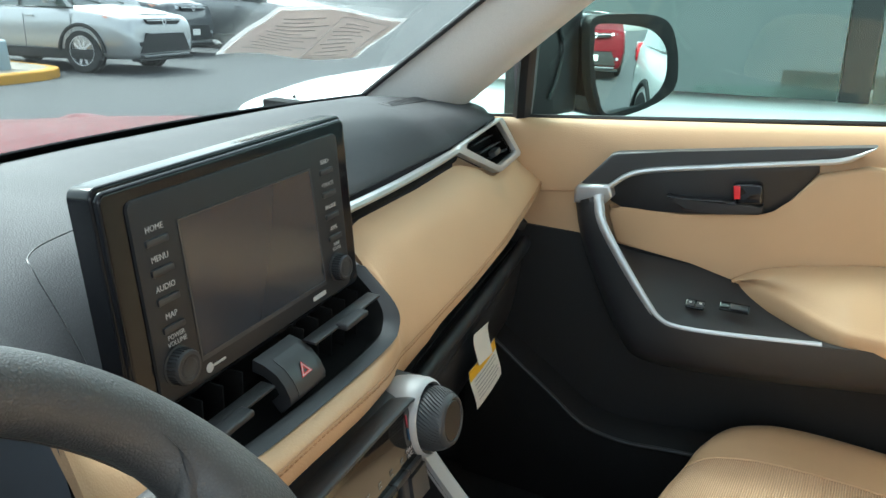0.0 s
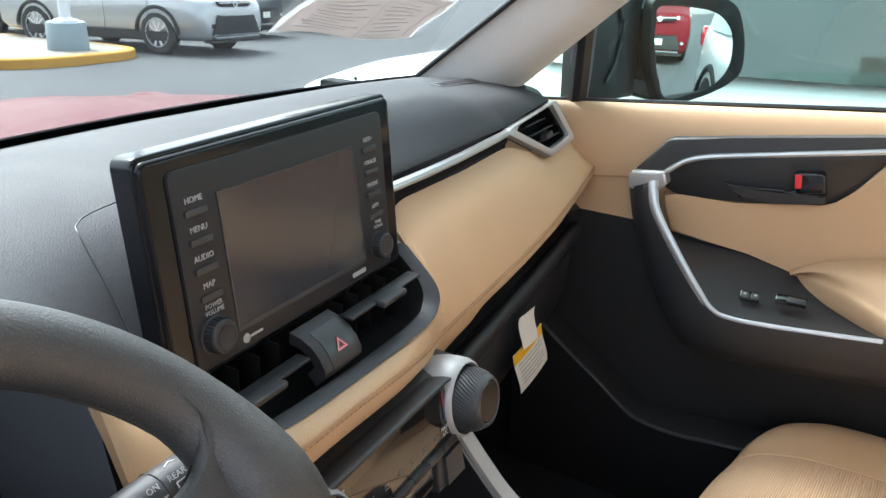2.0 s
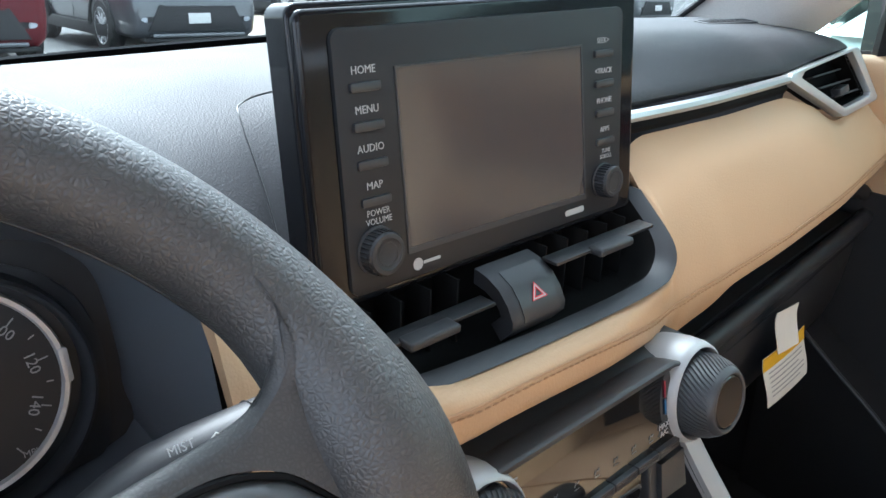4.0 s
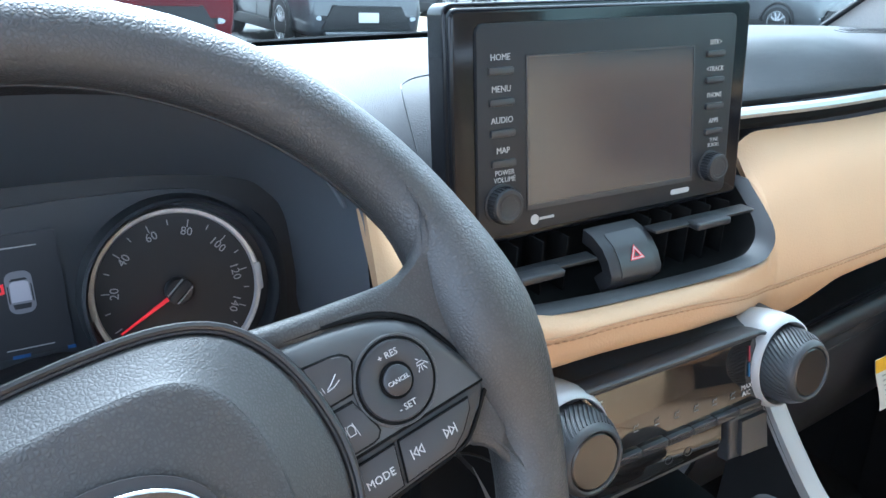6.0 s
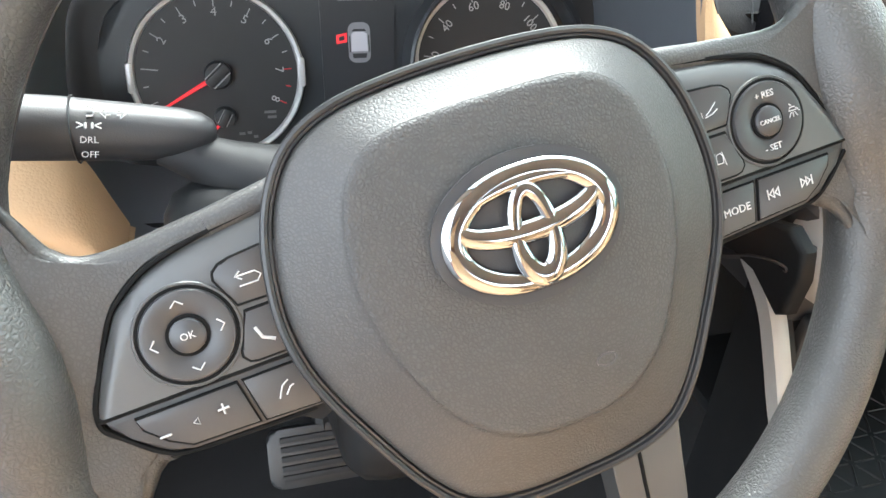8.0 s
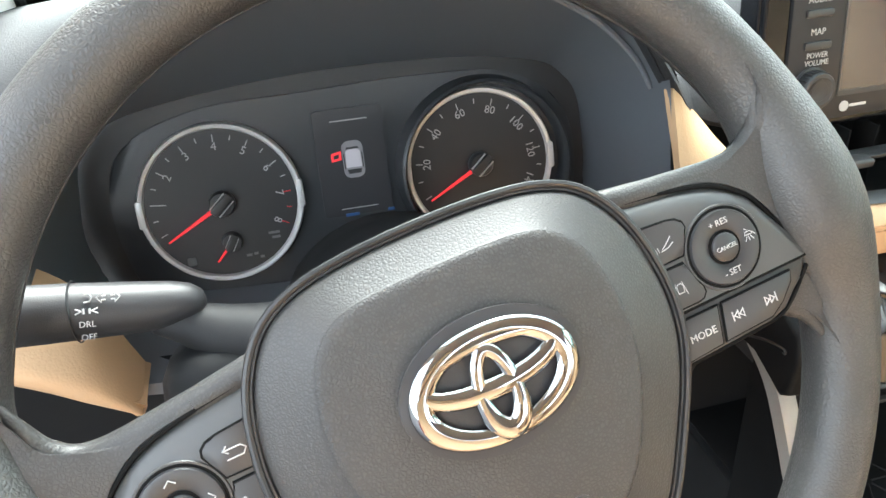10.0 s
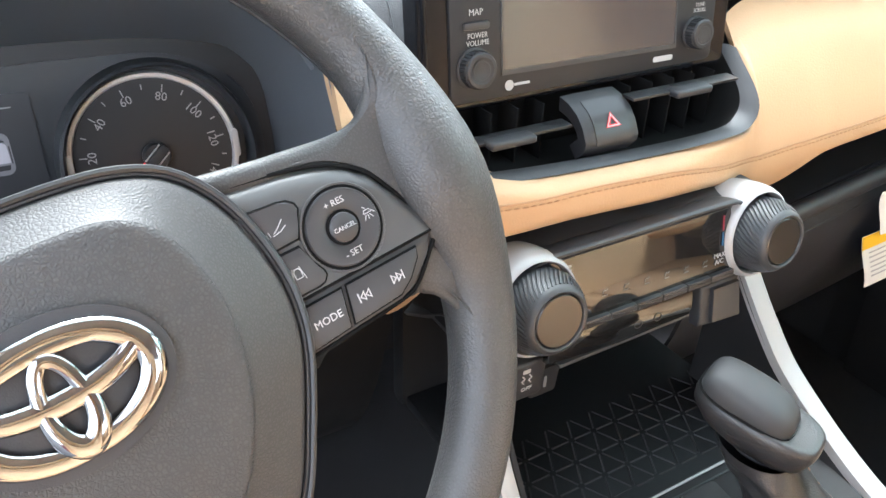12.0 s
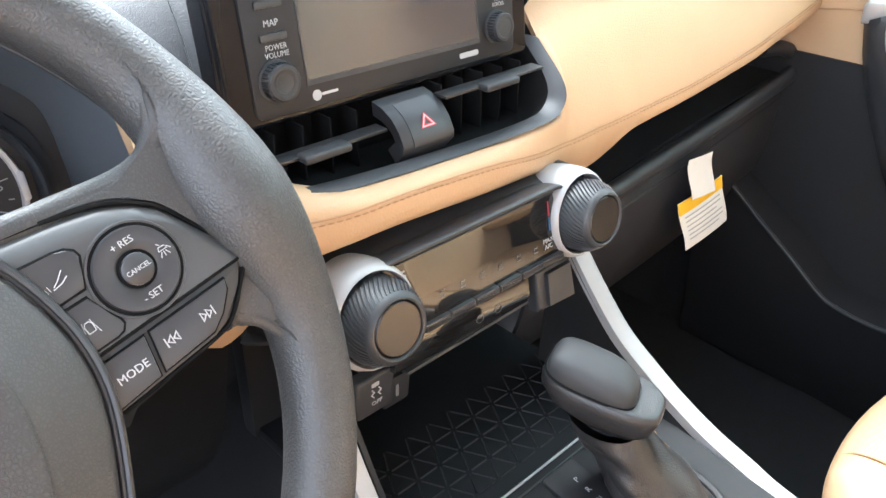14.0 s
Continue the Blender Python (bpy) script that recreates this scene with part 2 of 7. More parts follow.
def see_through_paper(name, color, cover):
    """Thin printed film that lets much of the view through."""
    m = bpy.data.materials.new(name)
    m.use_nodes = True
    nt = m.node_tree
    b = nt.nodes["Principled BSDF"]
    b.inputs["Base Color"].default_value, b.inputs["Roughness"].default_value = (*color, 1), 0.6
    clear, mix = nt.nodes.new("ShaderNodeBsdfTransparent"), nt.nodes.new("ShaderNodeMixShader")
    glow, both = nt.nodes.new("ShaderNodeBsdfTranslucent"), nt.nodes.new("ShaderNodeMixShader")
    glow.inputs["Color"].default_value = (*color, 1)
    both.inputs[0].default_value = 0.3
    nt.links.new(b.outputs[0], both.inputs[1])
    nt.links.new(glow.outputs[0], both.inputs[2])
    mix.inputs[0].default_value = cover
    nt.links.new(clear.outputs[0], mix.inputs[1])
    nt.links.new(both.outputs[0], mix.inputs[2])
    nt.links.new(mix.outputs[0], nt.nodes["Material Output"].inputs["Surface"])
    return m


STICKER = see_through_paper("thin backlit paper", (0.62, 0.57, 0.55), 0.8)
FILM = see_through_paper("hazy plastic sleeve", (0.6, 0.62, 0.62), 0.4)

# ---- building helpers ----
def thing(name, at, label, category, group="", kind=""):
    ob = new(name)
    ob.location = at
    ob.empty_display_size = 0.02
    return tagged(ob, label, category, group, kind)


def part(name, bm, mat, parent=None, label="", angle=40, flat=False):
    me = bpy.data.meshes.new(name)
    bmesh.ops.recalc_face_normals(bm, faces=bm.faces)
    bm.to_mesh(me)
    bm.free()
    me.materials.append(mat)
    if not flat:
        me.polygons.foreach_set("use_smooth", [True] * len(me.polygons))
        me.set_sharp_from_angle(angle=radians(angle))
    ob = new(name, me)
    if parent:
        ob.parent = parent
        if parent.parent is None:
            ob.matrix_parent_inverse = Matrix.Translation(parent.location).inverted()
    return tagged(ob, label)


def solo(name, bm, mat, label, category, group="", kind="", angle=40):
    return tagged(part(name, bm, mat, None, label, angle), label, category, group, kind)


def frame_at(origin, x, y):
    """A local frame: x to the right, y up along the face, z out of it."""
    x, y = Vector(x).normalized(), Vector(y)
    z = x.cross(y).normalized()
    y = z.cross(x)
    m = Matrix((x, y, z)).transposed().to_4x4()
    m.translation = Vector(origin)
    return m


def crom(pts, n, closed=False):
    """n points along a smooth curve through pts."""
    pts = [Vector(p) for p in pts]
    k = len(pts)
    out, segs = [], k if closed else k - 1
    for i in range(n):
        u = i / (n if closed else n - 1) * segs
        j = min(int(u), segs - 1)
        f = u - j
        if closed:
            p0, p1, p2, p3 = (pts[(j + d) % k] for d in (-1, 0, 1, 2))
        else:
            p1, p2 = pts[j], pts[j + 1]
            p0 = pts[j - 1] if j else p1 * 2 - p2
            p3 = pts[j + 2] if j + 2 < k else p2 * 2 - p1
        out.append(0.5 * (2 * p1 + (p2 - p0) * f + (2 * p0 - 5 * p1 + 4 * p2 - p3) * f * f + (3 * p1 - p0 - 3 * p2 + p3) * f ** 3))
    return out


def rrect(w, h, r, n=4, cx=0.0, cy=0.0):
    out = []
    for sx, sy, a in ((1, 1, 0), (-1, 1, 90), (-1, -1, 180), (1, -1, 270)):
        for i in range(n + 1):
            t = radians(a + 90 * i / n)
            out.append((cx + sx * (w / 2 - r) + r * math.cos(t), cy + sy * (h / 2 - r) + r * math.sin(t)))
    return out


def ellipse(rx, ry, n=32, cx=0.0, cy=0.0):
    return [(cx + rx * math.cos(2 * math.pi * i / n), cy + ry * math.sin(2 * math.pi * i / n)) for i in range(n)]


def slab(outline, depth, m=None, bevel=0.0, seg=2, z0=0.0, bm=None):
    """A plate with the given outline, from z0 to z0 + depth of the frame m, its front edge rounded."""
    own = bmesh.new()
    low = [own.verts.new((p[0], p[1], z0)) for p in outline]
    top = [own.verts.new((p[0], p[1], z0 + depth)) for p in outline]
    k = len(outline)
    own.faces.new(low[::-1])
    face = own.faces.new(top)
    for i in range(k):
        own.faces.new((low[i], low[(i + 1) % k], top[(i + 1) % k], top[i]))
    if bevel:
        bmesh.ops.bevel(own, geom=list(face.edges), offset=bevel, segments=seg, profile=0.6, affect="EDGES")
    if m:
        own.transform(m)
    return join(bm, own)


def join(bm, own):
    if bm is None:
        return own
    me = bpy.data.meshes.new("joined")
    own.to_mesh(me)
    own.free()
    bm.from_mesh(me)
    bpy.data.meshes.remove(me)
    return bm


def ringplate(outer, inner, depth, m=None, z0=0.0, bm=None, bevel=0.0):
    """A frame between two outlines of as many points."""
    own = bmesh.new()
    k = len(outer)
    rows = [[own.verts.new((p[0], p[1], z)) for p in o] for o, z in ((outer, z0), (outer, z0 + depth), (inner, z0 + depth), (inner, z0))]
    for a, b in ((0, 1), (1, 2), (2, 3), (3, 0)):
        for i in range(k):
            own.faces.new((rows[a][i], rows[a][(i + 1) % k], rows[b][(i + 1) % k], rows[b][i]))
    if bevel:
        edges = [e for e in own.edges if all(v.co.z > z0 + depth - 1e-6 for v in e.verts) and (len({v in rows[1] for v in e.verts}) == 1)]
        bmesh.ops.bevel(own, geom=edges, offset=bevel, segments=2, profile=0.6, affect="EDGES")
    if m:
        own.transform(m)
    return join(bm, own)


def box(cx, cy, cz, sx, sy, sz, bevel=0.0, m=None, bm=None, seg=2):
    own = bmesh.new()
    bmesh.ops.create_cube(own, size=1)
    own.transform(Matrix.Translation((cx, cy, cz)) @ Matrix.Diagonal((sx, sy, sz, 1)))
    if bevel:
        bmesh.ops.bevel(own, geom=list(own.edges), offset=bevel, segments=seg, profile=0.6, affect="EDGES")
    if m:
        own.transform(m)
    return join(bm, own)


def tube(path, radius, n=10, closed=False, squash=1.0, m=None, bm=None, up=(0, 0, 1), caps=True):
    """A bar of round or flattened section along a path; radius may be one number or one a point."""
    own = bmesh.new()
    path = [Vector(p) for p in path]
    k = len(path)
    up = Vector(up)
    rings = []
    for i, p in enumerate(path):
        a = path[(i - 1) % k] if closed or i else p
        b = path[(i + 1) % k] if closed or i < k - 1 else p
        d = (b - a).normalized()
        s = d.cross(up)
        s = s.normalized() if s.length > 1e-6 else Vector((1, 0, 0))
        u = s.cross(d)
        r = radius[i] if isinstance(radius, (list, tuple)) else radius
        rings.append([own.verts.new(p + r * (s * math.cos(2 * math.pi * j / n) + u * squash * math.sin(2 * math.pi * j / n))) for j in range(n)])
    for i in range(k if closed else k - 1):
        a, b = rings[i], rings[(i + 1) % k]
        for j in range(n):
            own.faces.new((a[j], a[(j + 1) % n], b[(j + 1) % n], b[j]))
    if caps and not closed:
        own.faces.new(rings[0][::-1])
        own.faces.new(rings[-1])
    if m:
        own.transform(m)
    return join(bm, own)


def sheet(rows, thick=0.0, bm=None, m=None):
    """A surface through rows of points, thickened on its back."""
    own = bmesh.new()
    vs = [[own.verts.new(Vector(p)) for p in r] for r in rows]
    for i in range(len(vs) - 1):
        for j in range(len(vs[0]) - 1):
            own.faces.new((vs[i][j], vs[i][j + 1], vs[i + 1][j + 1], vs[i + 1][j]))
    bmesh.ops.recalc_face_normals(own, faces=own.faces)
    if thick:
        bmesh.ops.solidify(own, geom=list(own.faces), thickness=thick)
    if m:
        own.transform(m)
    return join(bm, own)


def lathe(profile, n=32, m=None, bm=None):
    """A turned body about the frame's z, from (radius, z) pairs; closed where the radius is 0."""
    own = bmesh.new()
    rings = [[own.verts.new((r * math.cos(2 * math.pi * j / n), r * math.sin(2 * math.pi * j / n), z)) for j in range(n)] for r, z in profile]
    for a, b in zip(rings, rings[1:]):
        for j in range(n):
            own.faces.new((a[j], a[(j + 1) % n], b[(j + 1) % n], b[j]))
    bmesh.ops.remove_doubles(own, verts=own.verts, dist=1e-7)
    if m:
        own.transform(m)
    return join(bm, own)


def words(name, text, m, size, mat, parent, align="CENTER", depth=0.0002, stretch=1.0):
    """Lettering, laid on the frame m."""
    cu = bpy.data.curves.new(name, "FONT")
    cu.body, cu.size, cu.align_x, cu.align_y, cu.extrude, cu.resolution_u = text, size, align, "CENTER", depth, 2
    cu.space_line = 0.95
    ob = bpy.data.objects.new(name, cu)
    me = bpy.data.meshes.new_from_object(ob)
    bpy.data.objects.remove(ob)
    me.transform(m @ Matrix.Diagonal((stretch, 1, 1, 1)))
    me.materials.append(mat)
    made = new(name, me)
    made.parent = parent
    if parent.parent is None:
        made.matrix_parent_inverse = Matrix.Translation(parent.location).inverted()
    return made


def lift(m, x, y, z=0.0):
    return m @ Matrix.Translation((x, y, z))


def even(rows, n):
    """n rows spread evenly in x through the given rows, with no overshoot between them."""
    xs = [r[0].x for r in rows]
    k = len(rows)
    out = []
    slopes = []
    for j in range(len(rows[0])):
        per = []
        for a in (1, 2):
            d = [(rows[i + 1][j][a] - rows[i][j][a]) / (xs[i + 1] - xs[i]) for i in range(k - 1)]
            per.append([d[0]] + [0.0 if d[i - 1] * d[i] <= 0 else 2 * d[i - 1] * d[i] / (d[i - 1] + d[i]) for i in range(1, k - 1)] + [d[-1]])
        slopes.append(per)
    want = sorted(set(xs) | {xs[0] + (xs[-1] - xs[0]) * i / (n - 1) for i in range(n)})
    for x in want:
        i = max(q for q in range(k - 1) if xs[q] <= x + 1e-12)
        h = xs[i + 1] - xs[i]
        t = (x - xs[i]) / h
        row = []
        for j in range(len(rows[0])):
            p = [x]
            for a in (1, 2):
                y0, y1, m0, m1 = rows[i][j][a], rows[i + 1][j][a], slopes[j][a - 1][i] * h, slopes[j][a - 1][i + 1] * h
                p.append((2 * t ** 3 - 3 * t * t + 1) * y0 + (t ** 3 - 2 * t * t + t) * m0 + (3 * t * t - 2 * t ** 3) * y1 + (t ** 3 - t * t) * m1)
            row.append(Vector(p))
        out.append(row)
    return out


def stitches(path, gap=0.006, length=0.0042, r=0.0007):
    """A row of short thread stitches along a curve."""
    bm = bmesh.new()
    path = [Vector(p) for p in path]
    run = 0.0
    for a, b in zip(path, path[1:]):
        d = (b - a).length
        while run < d:
            p = a.lerp(b, run / d)
            t = (b - a).normalized()
            tube([p - t * length / 2, p, p + t * length / 2], [r * 0.5, r, r * 0.5], 5, bm=bm)
            run += gap
        run -= d
    return bm

# ---- the setting: lot, own car's shell ----
SLOPE = 0.060


def lot_z(x, y):
    """The lot falls gently away from the car."""
    return -SLOPE * (0.65 * x + 0.76 * y)


def lot_pose(x, y, heading):
    n = Vector((SLOPE * 0.65, SLOPE * 0.76, 1)).normalized()
    q = Vector((0, 0, 1)).rotation_difference(n).to_matrix().to_4x4()
    return Matrix.Translation((x, y, lot_z(x, y))) @ q @ pose(0, 0, 0, 0, 0, heading)


bm = bmesh.new()
xs = [-900, -200, -60, -30, -15, 0, 15, 30, 60, 200, 900]
vs = [[bm.verts.new((x, y, lot_z(max(-60, min(60, x)), max(-60, min(60, y))))) for y in xs] for x in xs]
for i in range(10):
    for j in range(10):
        bm.faces.new((vs[i][j], vs[i + 1][j], vs[i + 1][j + 1], vs[i][j + 1]))
solo("ground", bm, ASPHALT, "worn grey asphalt of a car lot", "ground", kind="structure")


# windscreen: curved across, raked 38 degrees
def screen_point(u, v):
    """u: -1..1 across, v: 0 at the cowl, 1 at the roof."""
    w = 0.665 - 0.12 * v
    y = 0.55 - 0.125 * u * u * (1 - 0.3 * v) - 0.72 * v
    z = 1.055 + 0.555 * v - 0.02 * u * u * v - 0.02 * (1 - v) * u * u * 0
    return (w * u, y, z)


windscreen = thing("windscreen", (0, 0.5, 1.06), "raked clear laminated windscreen with a black dotted border", "window", kind="structure")
bm = sheet([[screen_point(-1 + 2 * i / 24, j / 10) for i in range(25)] for j in range(11)], 0.004)
pane = part("pane", bm, GLASS, windscreen)
pane.visible_shadow = False
rows = [[Vector(screen_point(-1 + 2 * i / 32, v)) + Vector((0, -0.004, -0.003)) for i in range(33)] for v in (-0.01, 0.025, 0.048)]
part("border", sheet(rows, 0.002), FRIT, windscreen, "black ceramic border along the cowl")

# pillars and roof lining
for side, name in ((1, "a_pillar_right"), (-1, "a_pillar_left")):
    rows = []
    for v in (-0.06, 0.08, 0.25, 0.45, 0.7, 1.0):
        inner = Vector(screen_point(0.915, max(v, 0))) + Vector((0.0, -0.009, -0.002 + min(v, 0) * 0.5))
        outer = Vector((0.735 - 0.13 * v, 0.30 - 0.60 * v, 1.05 + 0.53 * v))
        mid = inner.lerp(outer, 0.5) + Vector((-0.025, -0.03, -0.02))
        rows.append([Vector((p.x * side, p.y, p.z)) for p in crom([inner + Vector((0.012, 0.006, 0.002)), inner, mid, outer, outer + Vector((0.03, 0.03, 0.01))], 17)])
    solo(name, sheet(rows, 0.006), PILLAR, "light grey fabric-covered windscreen pillar trim", "pillar trim", kind="structure")
    part("pillar_seal", tube([Vector((p[0] * side, p[1] - 0.006, p[2] - 0.003)) for p in [screen_point(0.908, k / 12) for k in range(13)]], 0.0042, 8), RUBBER, windscreen, "black rubber seal beside the pillar")
rows = [[(x, y, 1.60 + 0.03 * (1 - (x / 0.6) ** 2) - 0.02 * max(0, -y - 1.2)) for x in (-0.62, -0.4, -0.2, 0, 0.2, 0.4, 0.62)] for y in (-0.12, -0.5, -1.0, -1.5, -2.1)]
solo("ceiling", sheet(rows, 0.03), HEADLINER, "light grey fabric roof lining", "ceiling", kind="structure")
solo("floor", box(0, -0.5, 0.36, 1.44, 3.0, 0.04), CARPET, "black carpeted car floor", "floor", kind="structure")
solo("wall_rear", box(0, -2.05, 0.75, 1.4, 0.06, 0.75, 0.02), PLASTIC, "dark rear bulkhead of the cabin", "wall", kind="structure")
solo("firewall", box(0, 0.66, 0.66, 1.46, 0.05, 0.6, 0.01), CARPET, "black insulated bulkhead under the windscreen", "wall", kind="structure")
for side, name in ((1, "side_right"), (-1, "side_left")):
    bm = box(side * 0.70, -1.45, 0.72, 0.06, 1.2, 0.70, 0.02)
    box(side * 0.68, -0.95, 1.30, 0.05, 0.12, 0.62, 0.02, m=None, bm=bm)
    box(side * 0.66, -1.95, 1.30, 0.05, 0.25, 0.6, 0.02, bm=bm)
    solo(name, bm, PLASTIC, "dark rear side trim and door post of the cabin", "side panel", kind="structure")

for side, name in ((1, "kick_panel_right"), (-1, "kick_panel_left")):
    solo(name, box(side * 0.742, 0.44, 0.68, 0.036, 0.50, 0.68, 0.004), CARPET, "black footwell side panel", "side panel", kind="structure")
# own roof, tail and rear flanks
rows = [[(x, y, 1.66 + 0.035 * (1 - (x / 0.62) ** 2) - 0.03 * max(0, -y - 1.2) - 0.05 * max(0, y + 0.35)) for x in (-0.66, -0.5, -0.25, 0, 0.25, 0.5, 0.66)] for y in (-0.14, -0.35, -0.7, -1.2, -1.7, -2.2)]
solo("roof", sheet(rows, 0.012), RED_PAINT, "deep red metallic roof of the car", "car roof", kind="structure")
solo("tailgate", box(0, -2.15, 0.80, 1.62, 0.10, 0.80, 0.04, seg=3), RED_PAINT, "deep red metallic tail of the car", "car tail", kind="structure")
for side, name in ((1, "flank_right"), (-1, "flank_left")):
    solo(name, box(side * 0.80, -1.55, 0.72, 0.14, 1.16, 0.64, 0.05, seg=3), RED_PAINT, "deep red metallic rear flank of the car", "car flank", kind="structure")
# own bonnet and cowl
rows = []
for y, z, w in ((0.63, 0.985, 0.80), (0.70, 0.992, 0.83), (0.85, 0.985, 0.85), (1.0, 0.972, 0.86), (1.2, 0.946, 0.86), (1.35, 0.905, 0.84), (1.45, 0.85, 0.80), (1.5, 0.78, 0.74)):
    rows.append([(w * u, y - 0.07 * u * u, z - 0.035 * u ** 4 + 0.014 * math.exp(-((abs(u) - 0.52) / 0.16) ** 2)) for u in [i / 20 - 1 for i in range(41)]])
solo("bonnet", sheet(rows, 0.02), RED_PAINT, "deep red metallic bonnet wet with reflections", "car bonnet", kind="structure")
solo("cowl", box(0, 0.60, 0.985, 1.36, 0.1, 0.03, 0.008), RUBBER, "black plastic cowl below the windscreen", "cowl", kind="structure")
for side in (1, -1):
    solo("wing_right" if side > 0 else "wing_left", box(side * 0.875, 0.80, 0.63, 0.11, 1.15, 0.52, 0.05, seg=3), RED_PAINT, "deep red metallic front wing", "car wing", kind="structure")

# ---- dashboard ----
dash = thing("dashboard", (0, 0.25, 0.7), "black and tan dashboard with stitched leatherette pad and silver strip", "dashboard")

TOP = [  # x, then (y, z) from the cowl to the rear edge
    (-0.735, [(0.40, 1.05), (0.36, 1.06), (0.30, 1.062), (0.24, 1.055), (0.20, 1.03)]),
    (-0.66, [(0.46, 1.055), (0.38, 1.07), (0.30, 1.075), (0.22, 1.07), (0.19, 1.05)]),
    (-0.57, [(0.50, 1.06), (0.40, 1.075), (0.30, 1.085), (0.20, 1.085), (0.155, 1.07)]),
    (-0.50, [(0.52, 1.06), (0.42, 1.08), (0.30, 1.102), (0.19, 1.118), (0.14, 1.110)]),
    (-0.38, [(0.54, 1.06), (0.43, 1.083), (0.30, 1.110), (0.19, 1.134), (0.132, 1.129)]),
    (-0.29, [(0.55, 1.06), (0.44, 1.083), (0.30, 1.105), (0.19, 1.126), (0.135, 1.119)]),
    (-0.245, [(0.55, 1.06), (0.44, 1.083), (0.30, 1.098), (0.19, 1.113), (0.145, 1.102)]),
    (-0.205, [(0.55, 1.06), (0.44, 1.083), (0.30, 1.087), (0.21, 1.077), (0.146, 1.046)]),
    (-0.172, [(0.55, 1.06), (0.44, 1.083), (0.31, 1.086), (0.225, 1.062), (0.172, 1.012)]),
    (-0.12, [(0.55, 1.06), (0.44, 1.083), (0.32, 1.084), (0.24, 1.060), (0.185, 0.995)]),
    (0.0, [(0.55, 1.06), (0.44, 1.083), (0.32, 1.084), (0.25, 1.074), (0.20, 1.045)]),
    (0.12, [(0.545, 1.06), (0.44, 1.083), (0.32, 1.086), (0.25, 1.080), (0.197, 1.060)]),
    (0.20, [(0.54, 1.06), (0.43, 1.083), (0.32, 1.086), (0.245, 1.080), (0.197, 1.059)]),
    (0.35, [(0.52, 1.06), (0.42, 1.083), (0.32, 1.085), (0.245, 1.079), (0.202, 1.056)]),
    (0.47, [(0.50, 1.06), (0.41, 1.082), (0.32, 1.084), (0.24, 1.080), (0.204, 1.054)]),
    (0.52, [(0.485, 1.06), (0.40, 1.081), (0.31, 1.084), (0.23, 1.081), (0.200, 1.061)]),
    (0.57, [(0.465, 1.06), (0.39, 1.080), (0.31, 1.083), (0.23, 1.079), (0.196, 1.067)]),
    (0.605, [(0.445, 1.055), (0.37, 1.075), (0.30, 1.080), (0.225, 1.076), (0.196, 1.066)]),
    (0.64, [(0.43, 1.05), (0.36, 1.068), (0.30, 1.072), (0.24, 1.066), (0.215, 1.045)]),
    (0.735, [(0.36, 1.04), (0.33, 1.055), (0.29, 1.06), (0.26, 1.052), (0.25, 1.03)]),
]


def spread(table, n_across, n_along):
    rows = [crom([(x, y, z) for y, z in prof], n_across) for x, prof in table]
    rows = even(rows, n_along)
    return [[r[j] for r in rows] for j in range(n_across)]


part("top_pad", sheet(spread([(x, prof + [(prof[-1][0] + 0.012, prof[-1][1] - 0.012)]) for x, prof in TOP], 26, 90), 0.006), DASH, dash, "grained black soft-touch top of the dashboard")

